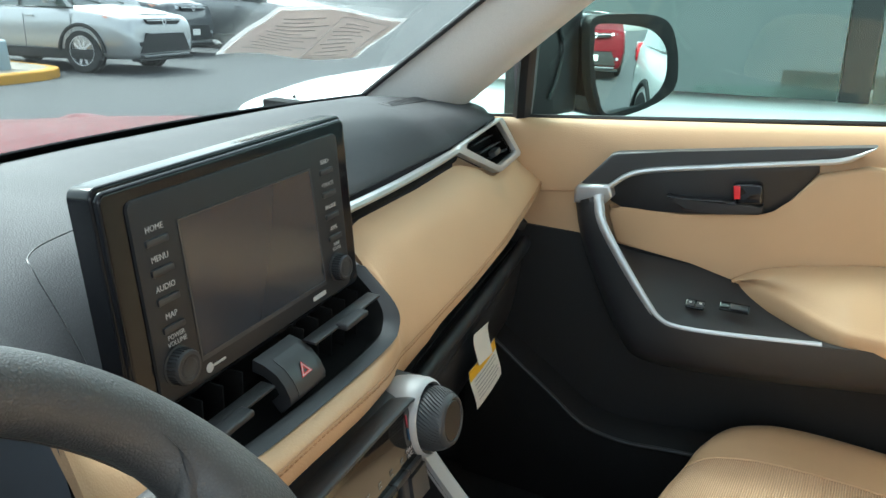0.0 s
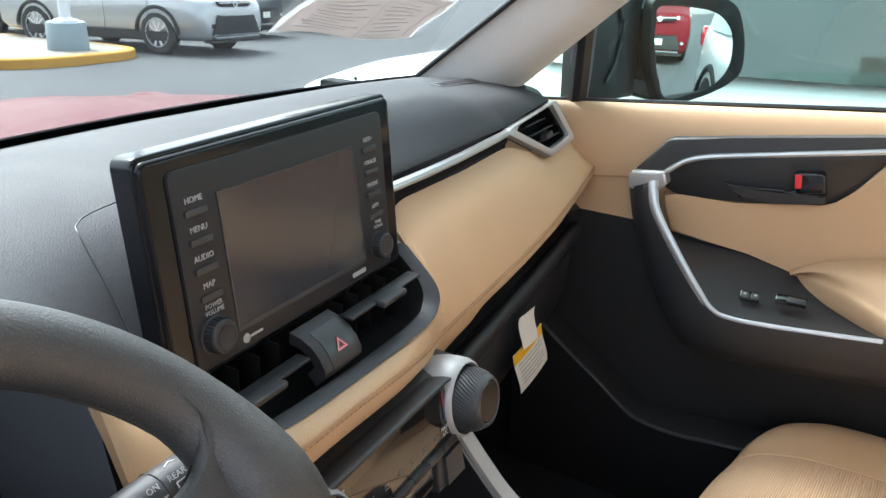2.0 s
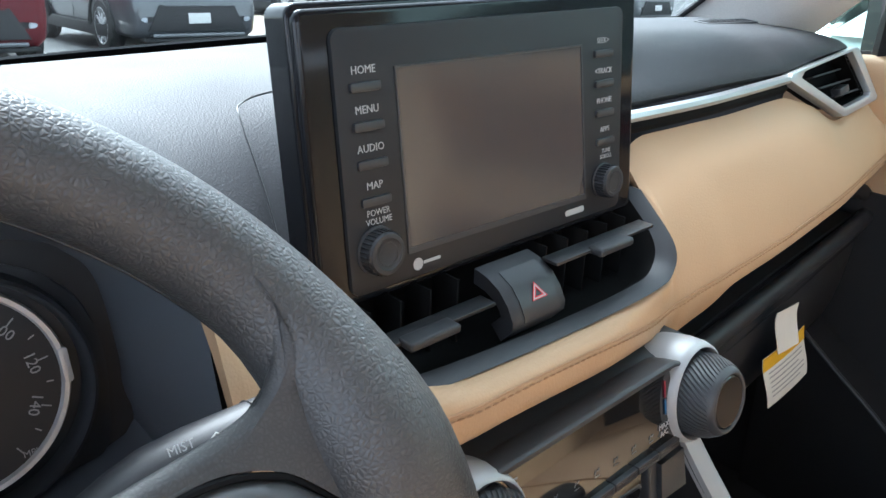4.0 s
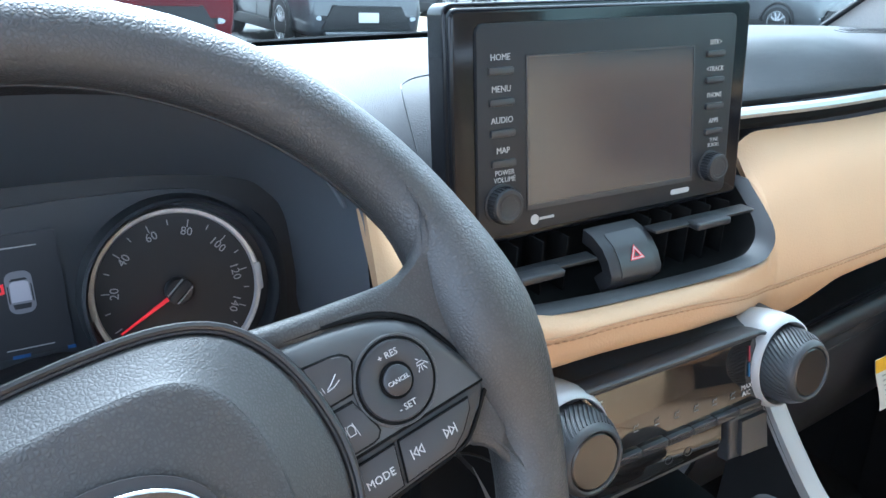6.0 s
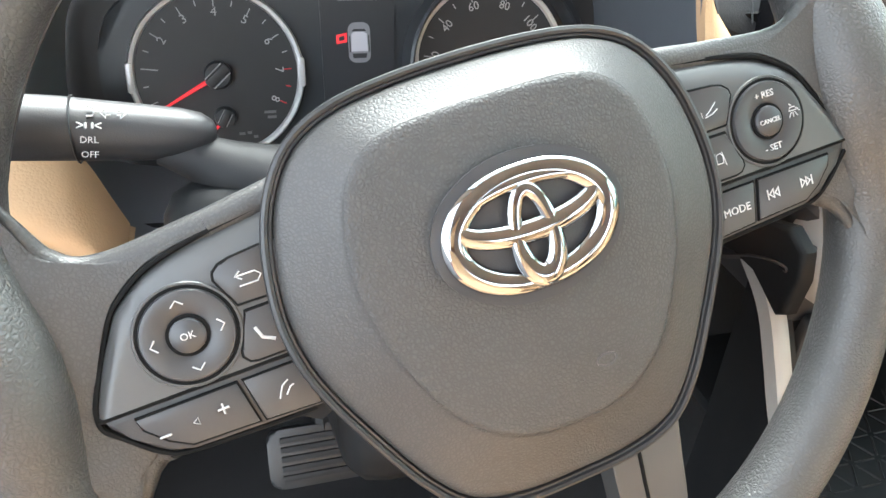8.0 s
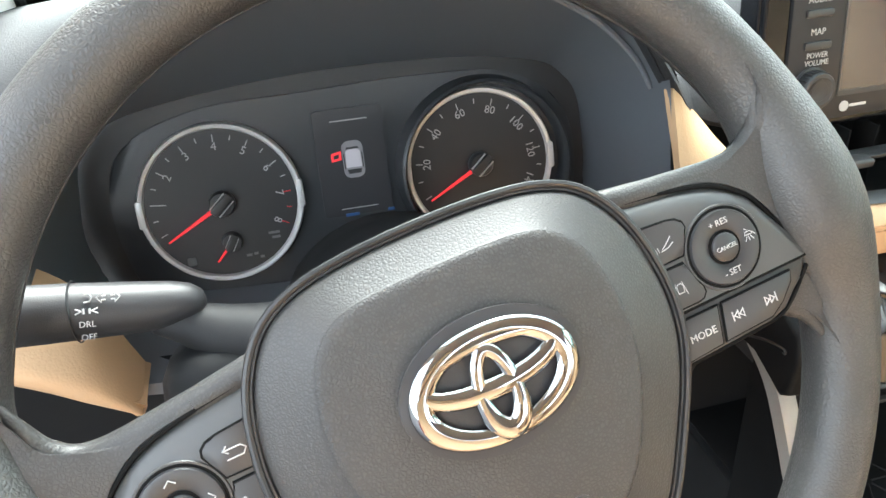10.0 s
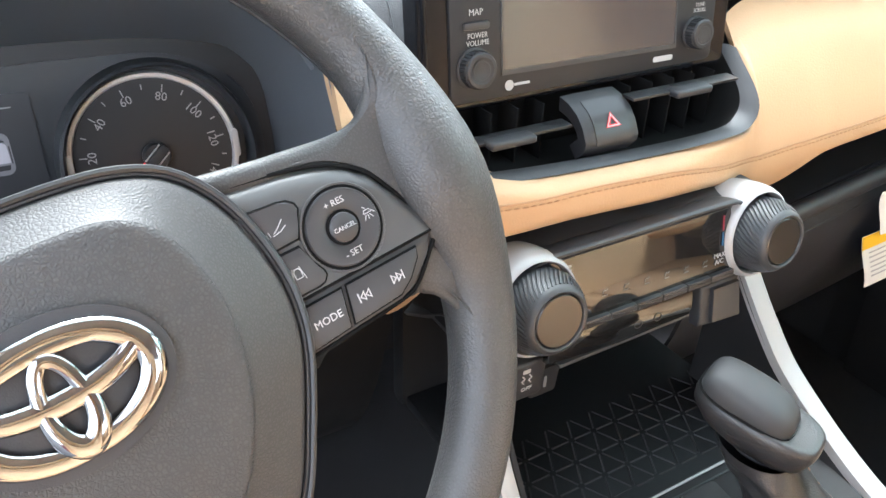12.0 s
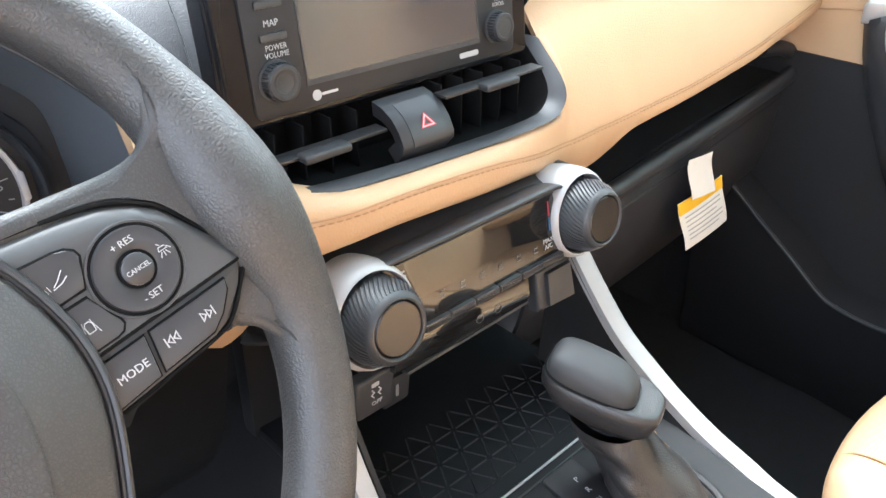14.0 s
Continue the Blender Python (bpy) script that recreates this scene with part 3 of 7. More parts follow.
PAD = [  # x, then (y, z): top edge, bulge, stitched edge, underside, back
    (-0.2045, [(0.147, 1.038), (0.131, 0.997), (0.113, 0.942), (0.122, 0.895), (0.150, 0.872)]),
    (-0.198, [(0.149, 1.032), (0.131, 0.995), (0.113, 0.941), (0.122, 0.893), (0.150, 0.870)]),
    (-0.172, [(0.171, 1.010), (0.140, 0.986), (0.113, 0.939), (0.120, 0.886), (0.140, 0.857)]),
    (-0.155, [(0.168, 0.990), (0.134, 0.975), (0.112, 0.938), (0.120, 0.889), (0.142, 0.860)]),
    (-0.140, [(0.146, 0.974), (0.118, 0.968), (0.098, 0.950), (0.104, 0.922), (0.150, 0.895)]),
    (-0.08, [(0.110, 0.9580), (0.094, 0.9585), (0.0862, 0.9500), (0.0942, 0.9265), (0.15, 0.905)]),
    (0.02, [(0.1085, 0.9525), (0.0955, 0.9525), (0.0885, 0.9435), (0.0962, 0.9200), (0.15, 0.90)]),
    (0.10, [(0.1105, 0.9495), (0.104, 0.9450), (0.1015, 0.9275), (0.1060, 0.9105), (0.15, 0.892)]),
    (0.137, [(0.117, 0.948), (0.112, 0.945), (0.1115, 0.9205), (0.1210, 0.892), (0.165, 0.872)]),
    (0.149, [(0.127, 0.962), (0.121, 0.954), (0.1145, 0.9185), (0.1300, 0.878), (0.17, 0.858)]),
    (0.158, [(0.165, 1.003), (0.134, 0.978), (0.116, 0.917), (0.133, 0.870), (0.17, 0.850)]),
    (0.165, [(0.185, 1.019), (0.144, 0.984), (0.116, 0.917), (0.134, 0.869), (0.17, 0.848)]),
    (0.20, [(0.191, 1.029), (0.152, 0.991), (0.118, 0.917), (0.140, 0.865), (0.172, 0.842)]),
    (0.235, [(0.192, 1.028), (0.155, 0.993), (0.119, 0.917), (0.142, 0.868), (0.175, 0.850)]),
    (0.27, [(0.193, 1.027), (0.158, 0.994), (0.121, 0.917), (0.138, 0.890), (0.175, 0.878)]),
    (0.35, [(0.195, 1.025), (0.162, 0.994), (0.124, 0.918), (0.137, 0.899), (0.18, 0.890)]),
    (0.46, [(0.199, 1.025), (0.166, 0.994), (0.128, 0.925), (0.141, 0.906), (0.19, 0.896)]),
    (0.52, [(0.190, 1.012), (0.166, 0.988), (0.131, 0.930), (0.143, 0.909), (0.19, 0.898)]),
    (0.575, [(0.180, 0.990), (0.166, 0.978), (0.135, 0.937), (0.147, 0.914), (0.19, 0.900)]),
    (0.65, [(0.178, 1.0), (0.165, 0.982), (0.140, 0.947), (0.152, 0.920), (0.19, 0.903)]),
    (0.70, [(0.205, 1.0), (0.175, 0.975), (0.146, 0.952), (0.158, 0.925), (0.20, 0.908)]),
    (0.735, [(0.225, 0.990), (0.185, 0.968), (0.150, 0.953), (0.162, 0.926), (0.20, 0.91)]),
]
LEFT_PAD = [
    (-0.735, [(0.20, 0.995), (0.165, 0.985), (0.125, 0.972), (0.138, 0.960), (0.19, 0.95)]),
    (-0.615, [(0.19, 0.985), (0.155, 0.97), (0.120, 0.956), (0.132, 0.942), (0.18, 0.935)]),
    (-0.585, [(0.185, 0.972), (0.150, 0.962), (0.119, 0.945), (0.130, 0.926), (0.18, 0.918)]),
    (-0.560, [(0.175, 0.955), (0.145, 0.946), (0.120, 0.928), (0.130, 0.908), (0.18, 0.900)]),
    (-0.536, [(0.165, 0.905), (0.140, 0.903), (0.122, 0.900), (0.128, 0.897), (0.17, 0.893)]),
]
pad_rows = spread(PAD, 25, 120)
part("leather_pad", sheet(pad_rows, 0.006), TAN, dash, "tan stitched leatherette pad across the dashboard")
part("leather_pad", sheet(spread(LEFT_PAD, 25, 30), 0.006), TAN, dash, "tan leatherette pad beside the cluster")
seam = [p + Vector((0, -0.0008, 0.0)) for p in pad_rows[12]]
part("stitching", stitches(seam), THREAD, dash, "brown thread stitching")
part("pad_seam", tube([p + Vector((0, -0.0002, 0.0032)) for p in pad_rows[12]], 0.0007, 5), THREAD, dash, "folded seam beside the stitching")

# silver strip with the right-hand vent frame
V = frame_at((0.57, 0.186, 1.02), (1, -0.10, 0), (0, 0.25, 1))
strip = [(0.135, 0.192, 1.048), (0.19, 0.190, 1.047), (0.30, 0.193, 1.044), (0.42, 0.197, 1.044), (0.472, 0.2000, 1.044)]
bm = tube(crom(strip, 40), 0.0056, 8, squash=0.9)
vent_out = [(-0.104, 0.0225), (0.004, -0.0262), (0.014, -0.0265), (0.081, -0.0160), (0.084, -0.011), (0.040, 0.047), (0.034, 0.048), (-0.098, 0.0300)]
vent_in = [(-0.080, 0.0235), (0.006, -0.0160), (0.012, -0.0163), (0.064, -0.0085), (0.0665, -0.005), (0.0265, 0.042), (0.022, 0.043), (-0.074, 0.0290)]
ringplate(vent_out, vent_in, 0.012, V, -0.004, bm=bm, bevel=0.003)
# Black bar stands in for the shadow in the gap below the strip.
part("strip_shadow_gap", tube([p + Vector((0, 0.004, -0.0095)) for p in crom(strip, 40)], 0.0062, 8), CAVITY, dash, "black bar for the shadowed gap under the silver strip")
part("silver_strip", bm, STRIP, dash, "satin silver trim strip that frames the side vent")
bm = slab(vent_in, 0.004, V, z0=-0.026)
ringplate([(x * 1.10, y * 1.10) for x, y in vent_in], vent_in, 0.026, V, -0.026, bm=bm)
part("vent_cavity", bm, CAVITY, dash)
for x, z, w in ((0.030, -0.004, 0.052), (0.012, 0.010, 0.066), (0.0, 0.024, 0.060)):
    part("slat", box(x, z, -0.010, w, 0.002, 0.016, 0.0008, m=V @ pose(0, 0, 0, -12, 0, 4)), PLASTIC, dash)
part("vent_tab", box(0.012, 0.0, 0.0, 0.020, 0.008, 0.012, 0.002, m=V @ pose(0, 0, 0, 0, 0, 12)), BUTTON, dash)
# small window-demist grille on top
G = frame_at((0.545, 0.315, 1.0845), (1, -0.25, 0), (0.25, 1, 0.02))
part("demist_grille", slab(rrect(0.085, 0.026, 0.006), 0.0015, G, 0.0005, z0=-0.001), PLASTIC, dash)
for k in range(9):
    part("grille_slot", box(-0.034 + k * 0.0085, 0, 0.0008, 0.003, 0.019, 0.0012, m=G), RUBBER, dash)

# centre vents under the screen
bm = bmesh.new()
SUR = [(-0.139, 0.155, 0.986), (-0.141, 0.130, 0.973), (-0.132, 0.109, 0.9645), (-0.10, 0.103, 0.9610), (0.0, 0.1025, 0.9550), (0.10, 0.105, 0.9520), (0.134, 0.110, 0.956), (0.149, 0.122, 0.972), (0.157, 0.160, 1.0)]
outer = crom(SUR, 60)
inner = [p + Vector((-0.05 * p.x, 0.014, 0.0015)) for p in outer]
back = [p + Vector((0, 0.006, -0.012)) for p in inner]
lip = [p + Vector((0, 0.010, -0.006)) for p in outer]
part("vent_surround", sheet([lip, outer, [a.lerp(b, 0.5) + Vector((0, -0.002, 0.001)) for a, b in zip(outer, inner)], inner]), PLASTIC, dash, "charcoal lip below the centre vents")
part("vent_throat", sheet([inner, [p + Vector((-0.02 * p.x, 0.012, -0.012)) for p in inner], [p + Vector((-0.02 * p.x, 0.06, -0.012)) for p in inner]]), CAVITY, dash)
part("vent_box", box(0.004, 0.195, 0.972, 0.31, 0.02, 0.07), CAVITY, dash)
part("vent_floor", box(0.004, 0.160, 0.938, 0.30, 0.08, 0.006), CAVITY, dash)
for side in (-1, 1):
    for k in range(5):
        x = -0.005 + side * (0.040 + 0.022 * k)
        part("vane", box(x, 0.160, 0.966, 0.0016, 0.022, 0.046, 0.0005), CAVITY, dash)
for x0, x1, xs, z in ((-0.130, -0.036, -0.090, 0.979), (0.018, 0.126, 0.071, 0.9885)):
    bar = part("louvre", box((x0 + x1) / 2, 0.133, z, x1 - x0, 0.013, 0.0024, 0.001), RUBBER, dash)
    part("slider", box(xs, 0.124, z + 0.0005, 0.036, 0.012, 0.0056, 0.0022, seg=3), PLASTIC, bar, "dark louvre slider")
H = frame_at((-0.005, 0.1250, 0.9750), (1, 0, 0), (0, 0.6, 0.8)) @ Matrix.Diagonal((0.88, 0.80, 0.9, 1))
rows = []
for v, h in ((-0.022, -0.016), (-0.0185, -0.002), (-0.013, 0.002), (0.0, 0.0035), (0.013, 0.002), (0.026, -0.004), (0.036, -0.012)):
    rows.append([H @ Vector((u * 0.0275, v, h - 0.0015 * max(0, abs(u) - 0.8) * 5)) for u in (-1, -0.97, -0.6, 0, 0.6, 0.97, 1)])
hz = part("hazard_button", sheet(rows, 0.012), PLASTIC, dash, "black hazard warning button with a red triangle")
rows = [[H @ Vector((0.001 + u * 0.0185, v, h + 0.0005)) for u in (-1, 0, 1)] for v, h in ((-0.0165, 0.0), (-0.013, 0.002), (0.0, 0.0035), (0.013, 0.002), (0.026, -0.004))]
part("button_cap", sheet(rows, 0.002), BUTTON, hz)
H = H @ pose(0.0015, 0.0, 0.0005, 0, 0, 0)
tri = [[(r * math.sin(radians(120 * k)), r * math.cos(radians(120 * k)) + 0.001) for k in range(3)] for r in (0.0090, 0.0078, 0.0058, 0.0040)]
for a, b, mark in zip(tri, tri[1:], (RED_MARK, WHITE_MARK, RED_MARK)):
    part("triangle", ringplate(a, b, 0.0003, H, 0.0037), mark, hz)

# shelf and glovebox on the passenger side
rows = spread([(0.175, [(0.165, 0.845), (0.30, 0.86), (0.31, 0.82), (0.17, 0.795)]), (0.45, [(0.19, 0.885), (0.33, 0.88), (0.34, 0.84), (0.175, 0.825)]), (0.735, [(0.19, 0.90), (0.33, 0.89), (0.34, 0.85), (0.18, 0.845)])], 16, 30)
part("shelf_liner", sheet(rows, 0.004), RUBBER, dash, "black open shelf above the glovebox")
lipline = crom([(0.165, 0.150, 0.800), (0.30, 0.156, 0.810), (0.50, 0.160, 0.826), (0.67, 0.162, 0.844), (0.706, 0.164, 0.849), (0.720, 0.167, 0.860), (0.716, 0.172, 0.874), (0.694, 0.180, 0.884), (0.66, 0.190, 0.886)], 60)
part("shelf_lip", tube(lipline, 0.0105, 10, squash=1.0), PLASTIC, dash, "rounded black shelf edge")
rows = spread([(0.165, [(0.152, 0.795), (0.15, 0.76), (0.175, 0.66), (0.24, 0.56), (0.40, 0.46)]), (0.45, [(0.165, 0.815), (0.158, 0.775), (0.18, 0.67), (0.25, 0.57), (0.42, 0.46)]), (0.735, [(0.175, 0.84), (0.17, 0.80), (0.19, 0.69), (0.26, 0.58), (0.42, 0.46)])], 20, 30)
part("glovebox", sheet(rows, 0.004), PLASTIC, dash, "black glovebox door")
part("glovebox_seam", tube(crom([(0.19, 0.150, 0.775), (0.45, 0.158, 0.793), (0.71, 0.169, 0.815)], 20), 0.0012, 5), RUBBER, dash)
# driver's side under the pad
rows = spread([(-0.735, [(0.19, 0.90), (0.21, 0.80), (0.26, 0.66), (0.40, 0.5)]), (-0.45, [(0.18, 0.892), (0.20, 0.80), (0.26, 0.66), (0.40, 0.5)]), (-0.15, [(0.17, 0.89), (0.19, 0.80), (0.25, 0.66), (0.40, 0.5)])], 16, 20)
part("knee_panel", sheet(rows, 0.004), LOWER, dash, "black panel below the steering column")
# driver's side vent at the far end
LV = frame_at((-0.64, 0.165, 1.005), (1, 0.12, 0), (0, 0.25, 1))
part("side_vent_ring", ringplate(ellipse(0.045, 0.036, 24), ellipse(0.038, 0.029, 24), 0.010, LV, bevel=0.002), SILVER, dash)
part("side_vent", slab(ellipse(0.038, 0.029, 24), 0.004, LV, z0=-0.004), RUBBER, dash)

# seam and speaker panel in the top pad
part("top_seam", tube(crom([(-0.140, 0.180, 1.002), (-0.132, 0.212, 1.040), (-0.125, 0.248, 1.0755), (-0.116, 0.262, 1.0815), (-0.09, 0.268, 1.0845), (-0.02, 0.272, 1.086)], 40), 0.0006, 5), RUBBER, dash)

# ---- screen unit ----
F = frame_at((0, 0.160, 1.02), (1, 0, 0), (0, 0.119, 0.993))   # y = 0 at the knobs' height
unit = thing("infotainment_screen", (0, 0.19, 1.0), "black touch screen unit with side buttons and two knobs, switched off", "screen")
part("housing", slab(rrect(0.279, 0.157, 0.007, cx=0.0022, cy=0.0485), 0.018, F, 0.0022, 3, z0=-0.022), BEZEL, unit, "dark housing")
part("gloss_frame", slab(rrect(0.275, 0.153, 0.006, cx=0.002, cy=0.0475), 0.010, F, 0.003, 3, z0=-0.010), BEZEL, unit, "piano black surround")
face = part("faceplate", slab(rrect(0.239, 0.138, 0.006, cx=0.002, cy=0.0455), 0.0035, F, 0.0015, 2, z0=-0.001), MATTE, unit, "matte black faceplate")
scr = [(-0.0785, 0.0925), (-0.0765, -0.0050), (0.0805, -0.0065), (0.0745, 0.0915)]
glass = part("screen_glass", slab(scr, 0.0006, F, z0=0.0022), SCREEN, unit, "dark glossy screen")
part("screen_edge", ringplate([(-0.0800, 0.0938), (-0.0782, -0.0085), (0.0822, -0.0100), (0.0760, 0.0928)], scr, 0.0008, F, z0=0.0024), GREY_PLASTIC, unit)
for side, labels in ((-1, ("HOME", "MENU", "AUDIO", "MAP")), (1, ("SEEK>", "<TRACK", "PHONE", "APPS"))):
    for k, text in enumerate(labels):
        x, y = (-0.0995 + 0.0006 * k if side < 0 else 0.0990 + 0.0012 * k), 0.0855 - 0.0197 * k
        bt = part("button", slab(rrect(0.0195, 0.0048, 0.0012, 2, x, y), 0.0022, F, 0.0010, 2, z0=0.0022), BUTTON, face)
        words("lettering", text, lift(F, x, y + 0.0082, 0.0026), 0.0058 if side < 0 else 0.0052, WHITE_MARK, face, stretch=0.95)
    words("lettering", "POWER\nVOLUME" if side < 0 else "TUNE\nSCROLL", lift(F, -0.0965 if side < 0 else 0.1045, 0.0176, 0.0026), 0.0050 if side < 0 else 0.0042, WHITE_MARK, face, stretch=0.9)
    K = lift(F, -0.0995 if side < 0 else 0.1010, -0.0008, 0.0020)
    R = 0.0122 if side < 0 else 0.0112
    kn = part("knob", lathe([(0, 0), (R * 1.12, 0), (R * 1.12, 0.0015), (R, 0.002), (R * 0.97, 0.0095), (R * 0.9, 0.0108), (R * 0.72, 0.0110), (R * 0.66, 0.0104), (0, 0.0104)], 36, K), PLASTIC, unit, "ribbed black rotary knob")
    for j in range(30):
        a = 2 * math.pi * j / 30
        part("rib", box(R * 0.99 * math.cos(a), R * 0.99 * math.sin(a), 0.0056, 0.0009, 0.0009, 0.0072, m=K), MATTE, kn)
    part("cap_ring", ringplate(ellipse(R * 0.55, R * 0.55, 24), ellipse(R * 0.5, R * 0.5, 24), 0.0002, K, 0.0104), BUTTON, kn)
part("maker_badge", slab(ellipse(0.0036, 0.0036, 16, -0.0715, -0.0160), 0.0003, F, z0=0.0025), WHITE_MARK, face)
part("maker_badge", slab(rrect(0.013, 0.0018, 0.0005, 2, -0.0610, -0.0160), 0.0003, F, z0=0.0025), GREY_MARK, face)
part("maker_badge", slab(rrect(0.020, 0.0040, 0.0015, 3, 0.0700, -0.0165), 0.0003, F, z0=0.0025), GREY_MARK, face)

# ---- steering wheel ----
TILT_W, TURN_W = radians(27), radians(13)
_ex, _ey = Vector((1, 0, 0)), Vector((0, math.sin(TILT_W), math.cos(TILT_W)))
W = frame_at((-0.378, -0.012, 1.0), _ex * math.cos(TURN_W) + _ey * math.sin(TURN_W), _ey * math.cos(TURN_W) - _ex * math.sin(TURN_W))
wheel = thing("steering_wheel", (-0.378, 0.05, 0.97), "charcoal grained steering wheel with button spokes and chrome badge", "steering wheel")


def flare(a):
    """How far the rim swells where a spoke flows into it, 0 to 1."""
    return max(math.exp(-(((a - c + 180) % 360 - 180) / 13) ** 2) for c in (2, 178))


TURNS = range(0, 360, 3)
ring = []
for a in TURNS:
    r = 0.185 - 0.0065 * flare(a)
    ring.append((r * math.cos(radians(a)) - 0.0072, r * math.sin(radians(a)) - 0.0054, -0.0135 + 0.006 * flare(a) - 0.006 * math.sin(radians(a)) - 0.0037 * math.cos(radians(a))))
part("rim", tube(ring, [0.0164 + 0.0072 * flare(a) for a in TURNS], 26, True, 1.0, W, up=(0, 0, 1)), WHEEL, wheel, "grained charcoal rim")
part("rim_seam", tube([(0.1705 * math.cos(radians(a)) - 0.0072, 0.1705 * math.sin(radians(a)) - 0.0054, -0.022 - 0.006 * math.sin(radians(a)) - 0.0037 * math.cos(radians(a))) for a in range(20, 161, 4)], 0.0012, 5, m=W), RUBBER, wheel)


def smooth(points, n=56):
    return [tuple(p)[:2] for p in crom([(x, y, 0) for x, y in points], n, True)]


W0 = W


def rim_point(a, lift_=0.0, r=0.185):
    """A place over the rim's centre line at the angle a, in the wheel's frame."""
    c, d = math.cos(radians(a)), math.sin(radians(a))
    return Vector((r * c - 0.0072, r * d - 0.0054, -0.0135 - 0.006 * d - 0.0037 * c + lift_))


for s in (-1, 1):
    W = W0 if s > 0 else lift(W0, -0.0045, -0.0032, 0.0)
    back = Vector((0, 0, 0)) if s > 0 else Vector((0.0045, 0.0032, 0.0))

    def turned(pts):
        out = [(s * x, y) for x, y in pts]
        return out[::-1] if s < 0 else out

    def side(p):
        return (s * p[0], p[1], p[2])

    # skin that flows from the button panel into the rim
    pod_edge = [(0.1000, 0.0325, -0.0040), (0.1180, 0.0290, -0.0045), (0.1280, 0.0250, -0.0045), (0.1365, 0.0190, -0.0040), (0.1420, 0.0125, -0.0035), (0.1485, 0.0005, -0.0030), (0.1545, -0.0120, -0.0030), (0.1562, -0.0186, -0.0030), (0.1545, -0.0240, -0.0035), (0.1490, -0.0295, -0.0040), (0.1440, -0.0340, -0.0045), (0.1375, -0.0378, -0.0055)]
    rows = []
    n = len(pod_edge)
    for k, p in enumerate(pod_edge):
        v = k / (n - 1)
        ang = 27 - 52 * v
        q = rim_point(ang if s > 0 else 180 - ang, 0.0150) + back
        q.x *= s
        q2 = rim_point(ang * 0.92 if s > 0 else 180 - ang * 0.92, 0.0095, 0.1725) + back
        q2.x *= s
        p = Vector(p)
        top, low = max(0.0, 1 - v / 0.30), max(0.0, (v - 0.72) / 0.28)
        m1 = p.lerp(q, 0.34).lerp(Vector((0.1370, 0.0290, -0.0060)), top ** 0.7).lerp(Vector((0.1420, -0.0385, -0.0070)), low ** 0.7)
        m2 = p.lerp(q, 0.66).lerp(Vector((0.1530, 0.0355, -0.0040)), top ** 0.7).lerp(Vector((0.1475, -0.0415, -0.0060)), low ** 0.7)
        m3 = q2.lerp(Vector((0.1585, 0.0530, 0.0000)), top ** 0.7).lerp(Vector((0.1535, -0.0530, -0.0030)), low ** 0.7)
        rows.append(crom([side(c) for c in (p, m1, m2, m3, q)], 24))
    skin = [crom([r[j] for r in rows], 40) for j in range(24)]
    bm = sheet(skin, m=W)
    sheet([[p - Vector((0, 0, 0.012)) for p in row] for row in skin], m=W, bm=bm)
    part("spoke", bm, WHEEL_FINE, wheel, "grained spoke flowing into the rim", angle=60)
    for row, r0 in ((rows[0], 0.0060), (rows[-1], 0.0065)):
        part("spoke_bar", tube([p - Vector((0, 0, r0 * 0.95)) for p in row[:20]], [r0] * 12 + [r0 - 0.0006 * k for k in range(8)], 14, m=W), WHEEL_FINE, wheel, "rounded edge of the spoke")
    bar = crom([side(p) for p in ((0.060, 0.0385, -0.0095), (0.0800, 0.0355, -0.0092), (0.1000, 0.0325, -0.0095))], 14)
    part("spoke_bar", tube(bar, 0.0060, 14, m=W), WHEEL_FINE, wheel, "rounded upper edge of the spoke")
    body = [(0.056, 0.034), (0.078, 0.0315), (0.1000, 0.0295), (0.1200, 0.0250), (0.1380, 0.0120), (0.1500, -0.0120), (0.1500, -0.0260), (0.1360, -0.0390), (0.1200, -0.0430), (0.085, -0.0450), (0.056, -0.044)]
    part("spoke_back", slab(smooth(turned(body)), 0.014, W, 0.004, 3, z0=-0.020), LOWER, wheel)
    # button panel: level round the keys, falling away to its upper edge
    edge_top = [(0.062, 0.0372), (0.0720, 0.0352), (0.0844, 0.0326), (0.1034, 0.0298), (0.1176, 0.0266), (0.1271, 0.0228), (0.1355, 0.0170), (0.1401, 0.0122), (0.1472, -0.0005), (0.1529, -0.0125), (0.1545, -0.0176)]
    rows = []
    for x, y1 in [tuple(p)[:2] for p in crom([(x, y, 0) for x, y in edge_top], 46)]:
        col = []
        for j in range(13):
            f = j / 12
            y = -0.0184 + (y1 + 0.0184) * f
            drop = max(0.0, (y - (y1 - 0.0135)) / 0.0135) if x < 0.13 else max(0.0, (y - (y1 - 0.0090)) / 0.0090)
            reach = min(1.0, max(0.0, (0.1545 - x) / 0.012))
            col.append(side((x, y, 0.0008 - (0.0058 * drop ** 1.7 + 0.0006 * (drop > 0.98)) * (0.35 + 0.65 * reach))))
        col.append(side((x, y1 + 0.0004, -0.0085)))
        rows.append(col)
    pd = part("button_pod", sheet([[r[j] for r in rows] for j in range(14)], 0.0012, m=W), WHEEL_FLAT, wheel, "satin charcoal button panel", angle=55)
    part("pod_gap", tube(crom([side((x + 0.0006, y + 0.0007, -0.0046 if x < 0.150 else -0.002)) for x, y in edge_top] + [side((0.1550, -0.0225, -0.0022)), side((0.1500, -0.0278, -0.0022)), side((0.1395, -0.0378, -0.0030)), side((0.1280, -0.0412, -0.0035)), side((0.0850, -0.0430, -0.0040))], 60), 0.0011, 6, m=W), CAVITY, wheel)
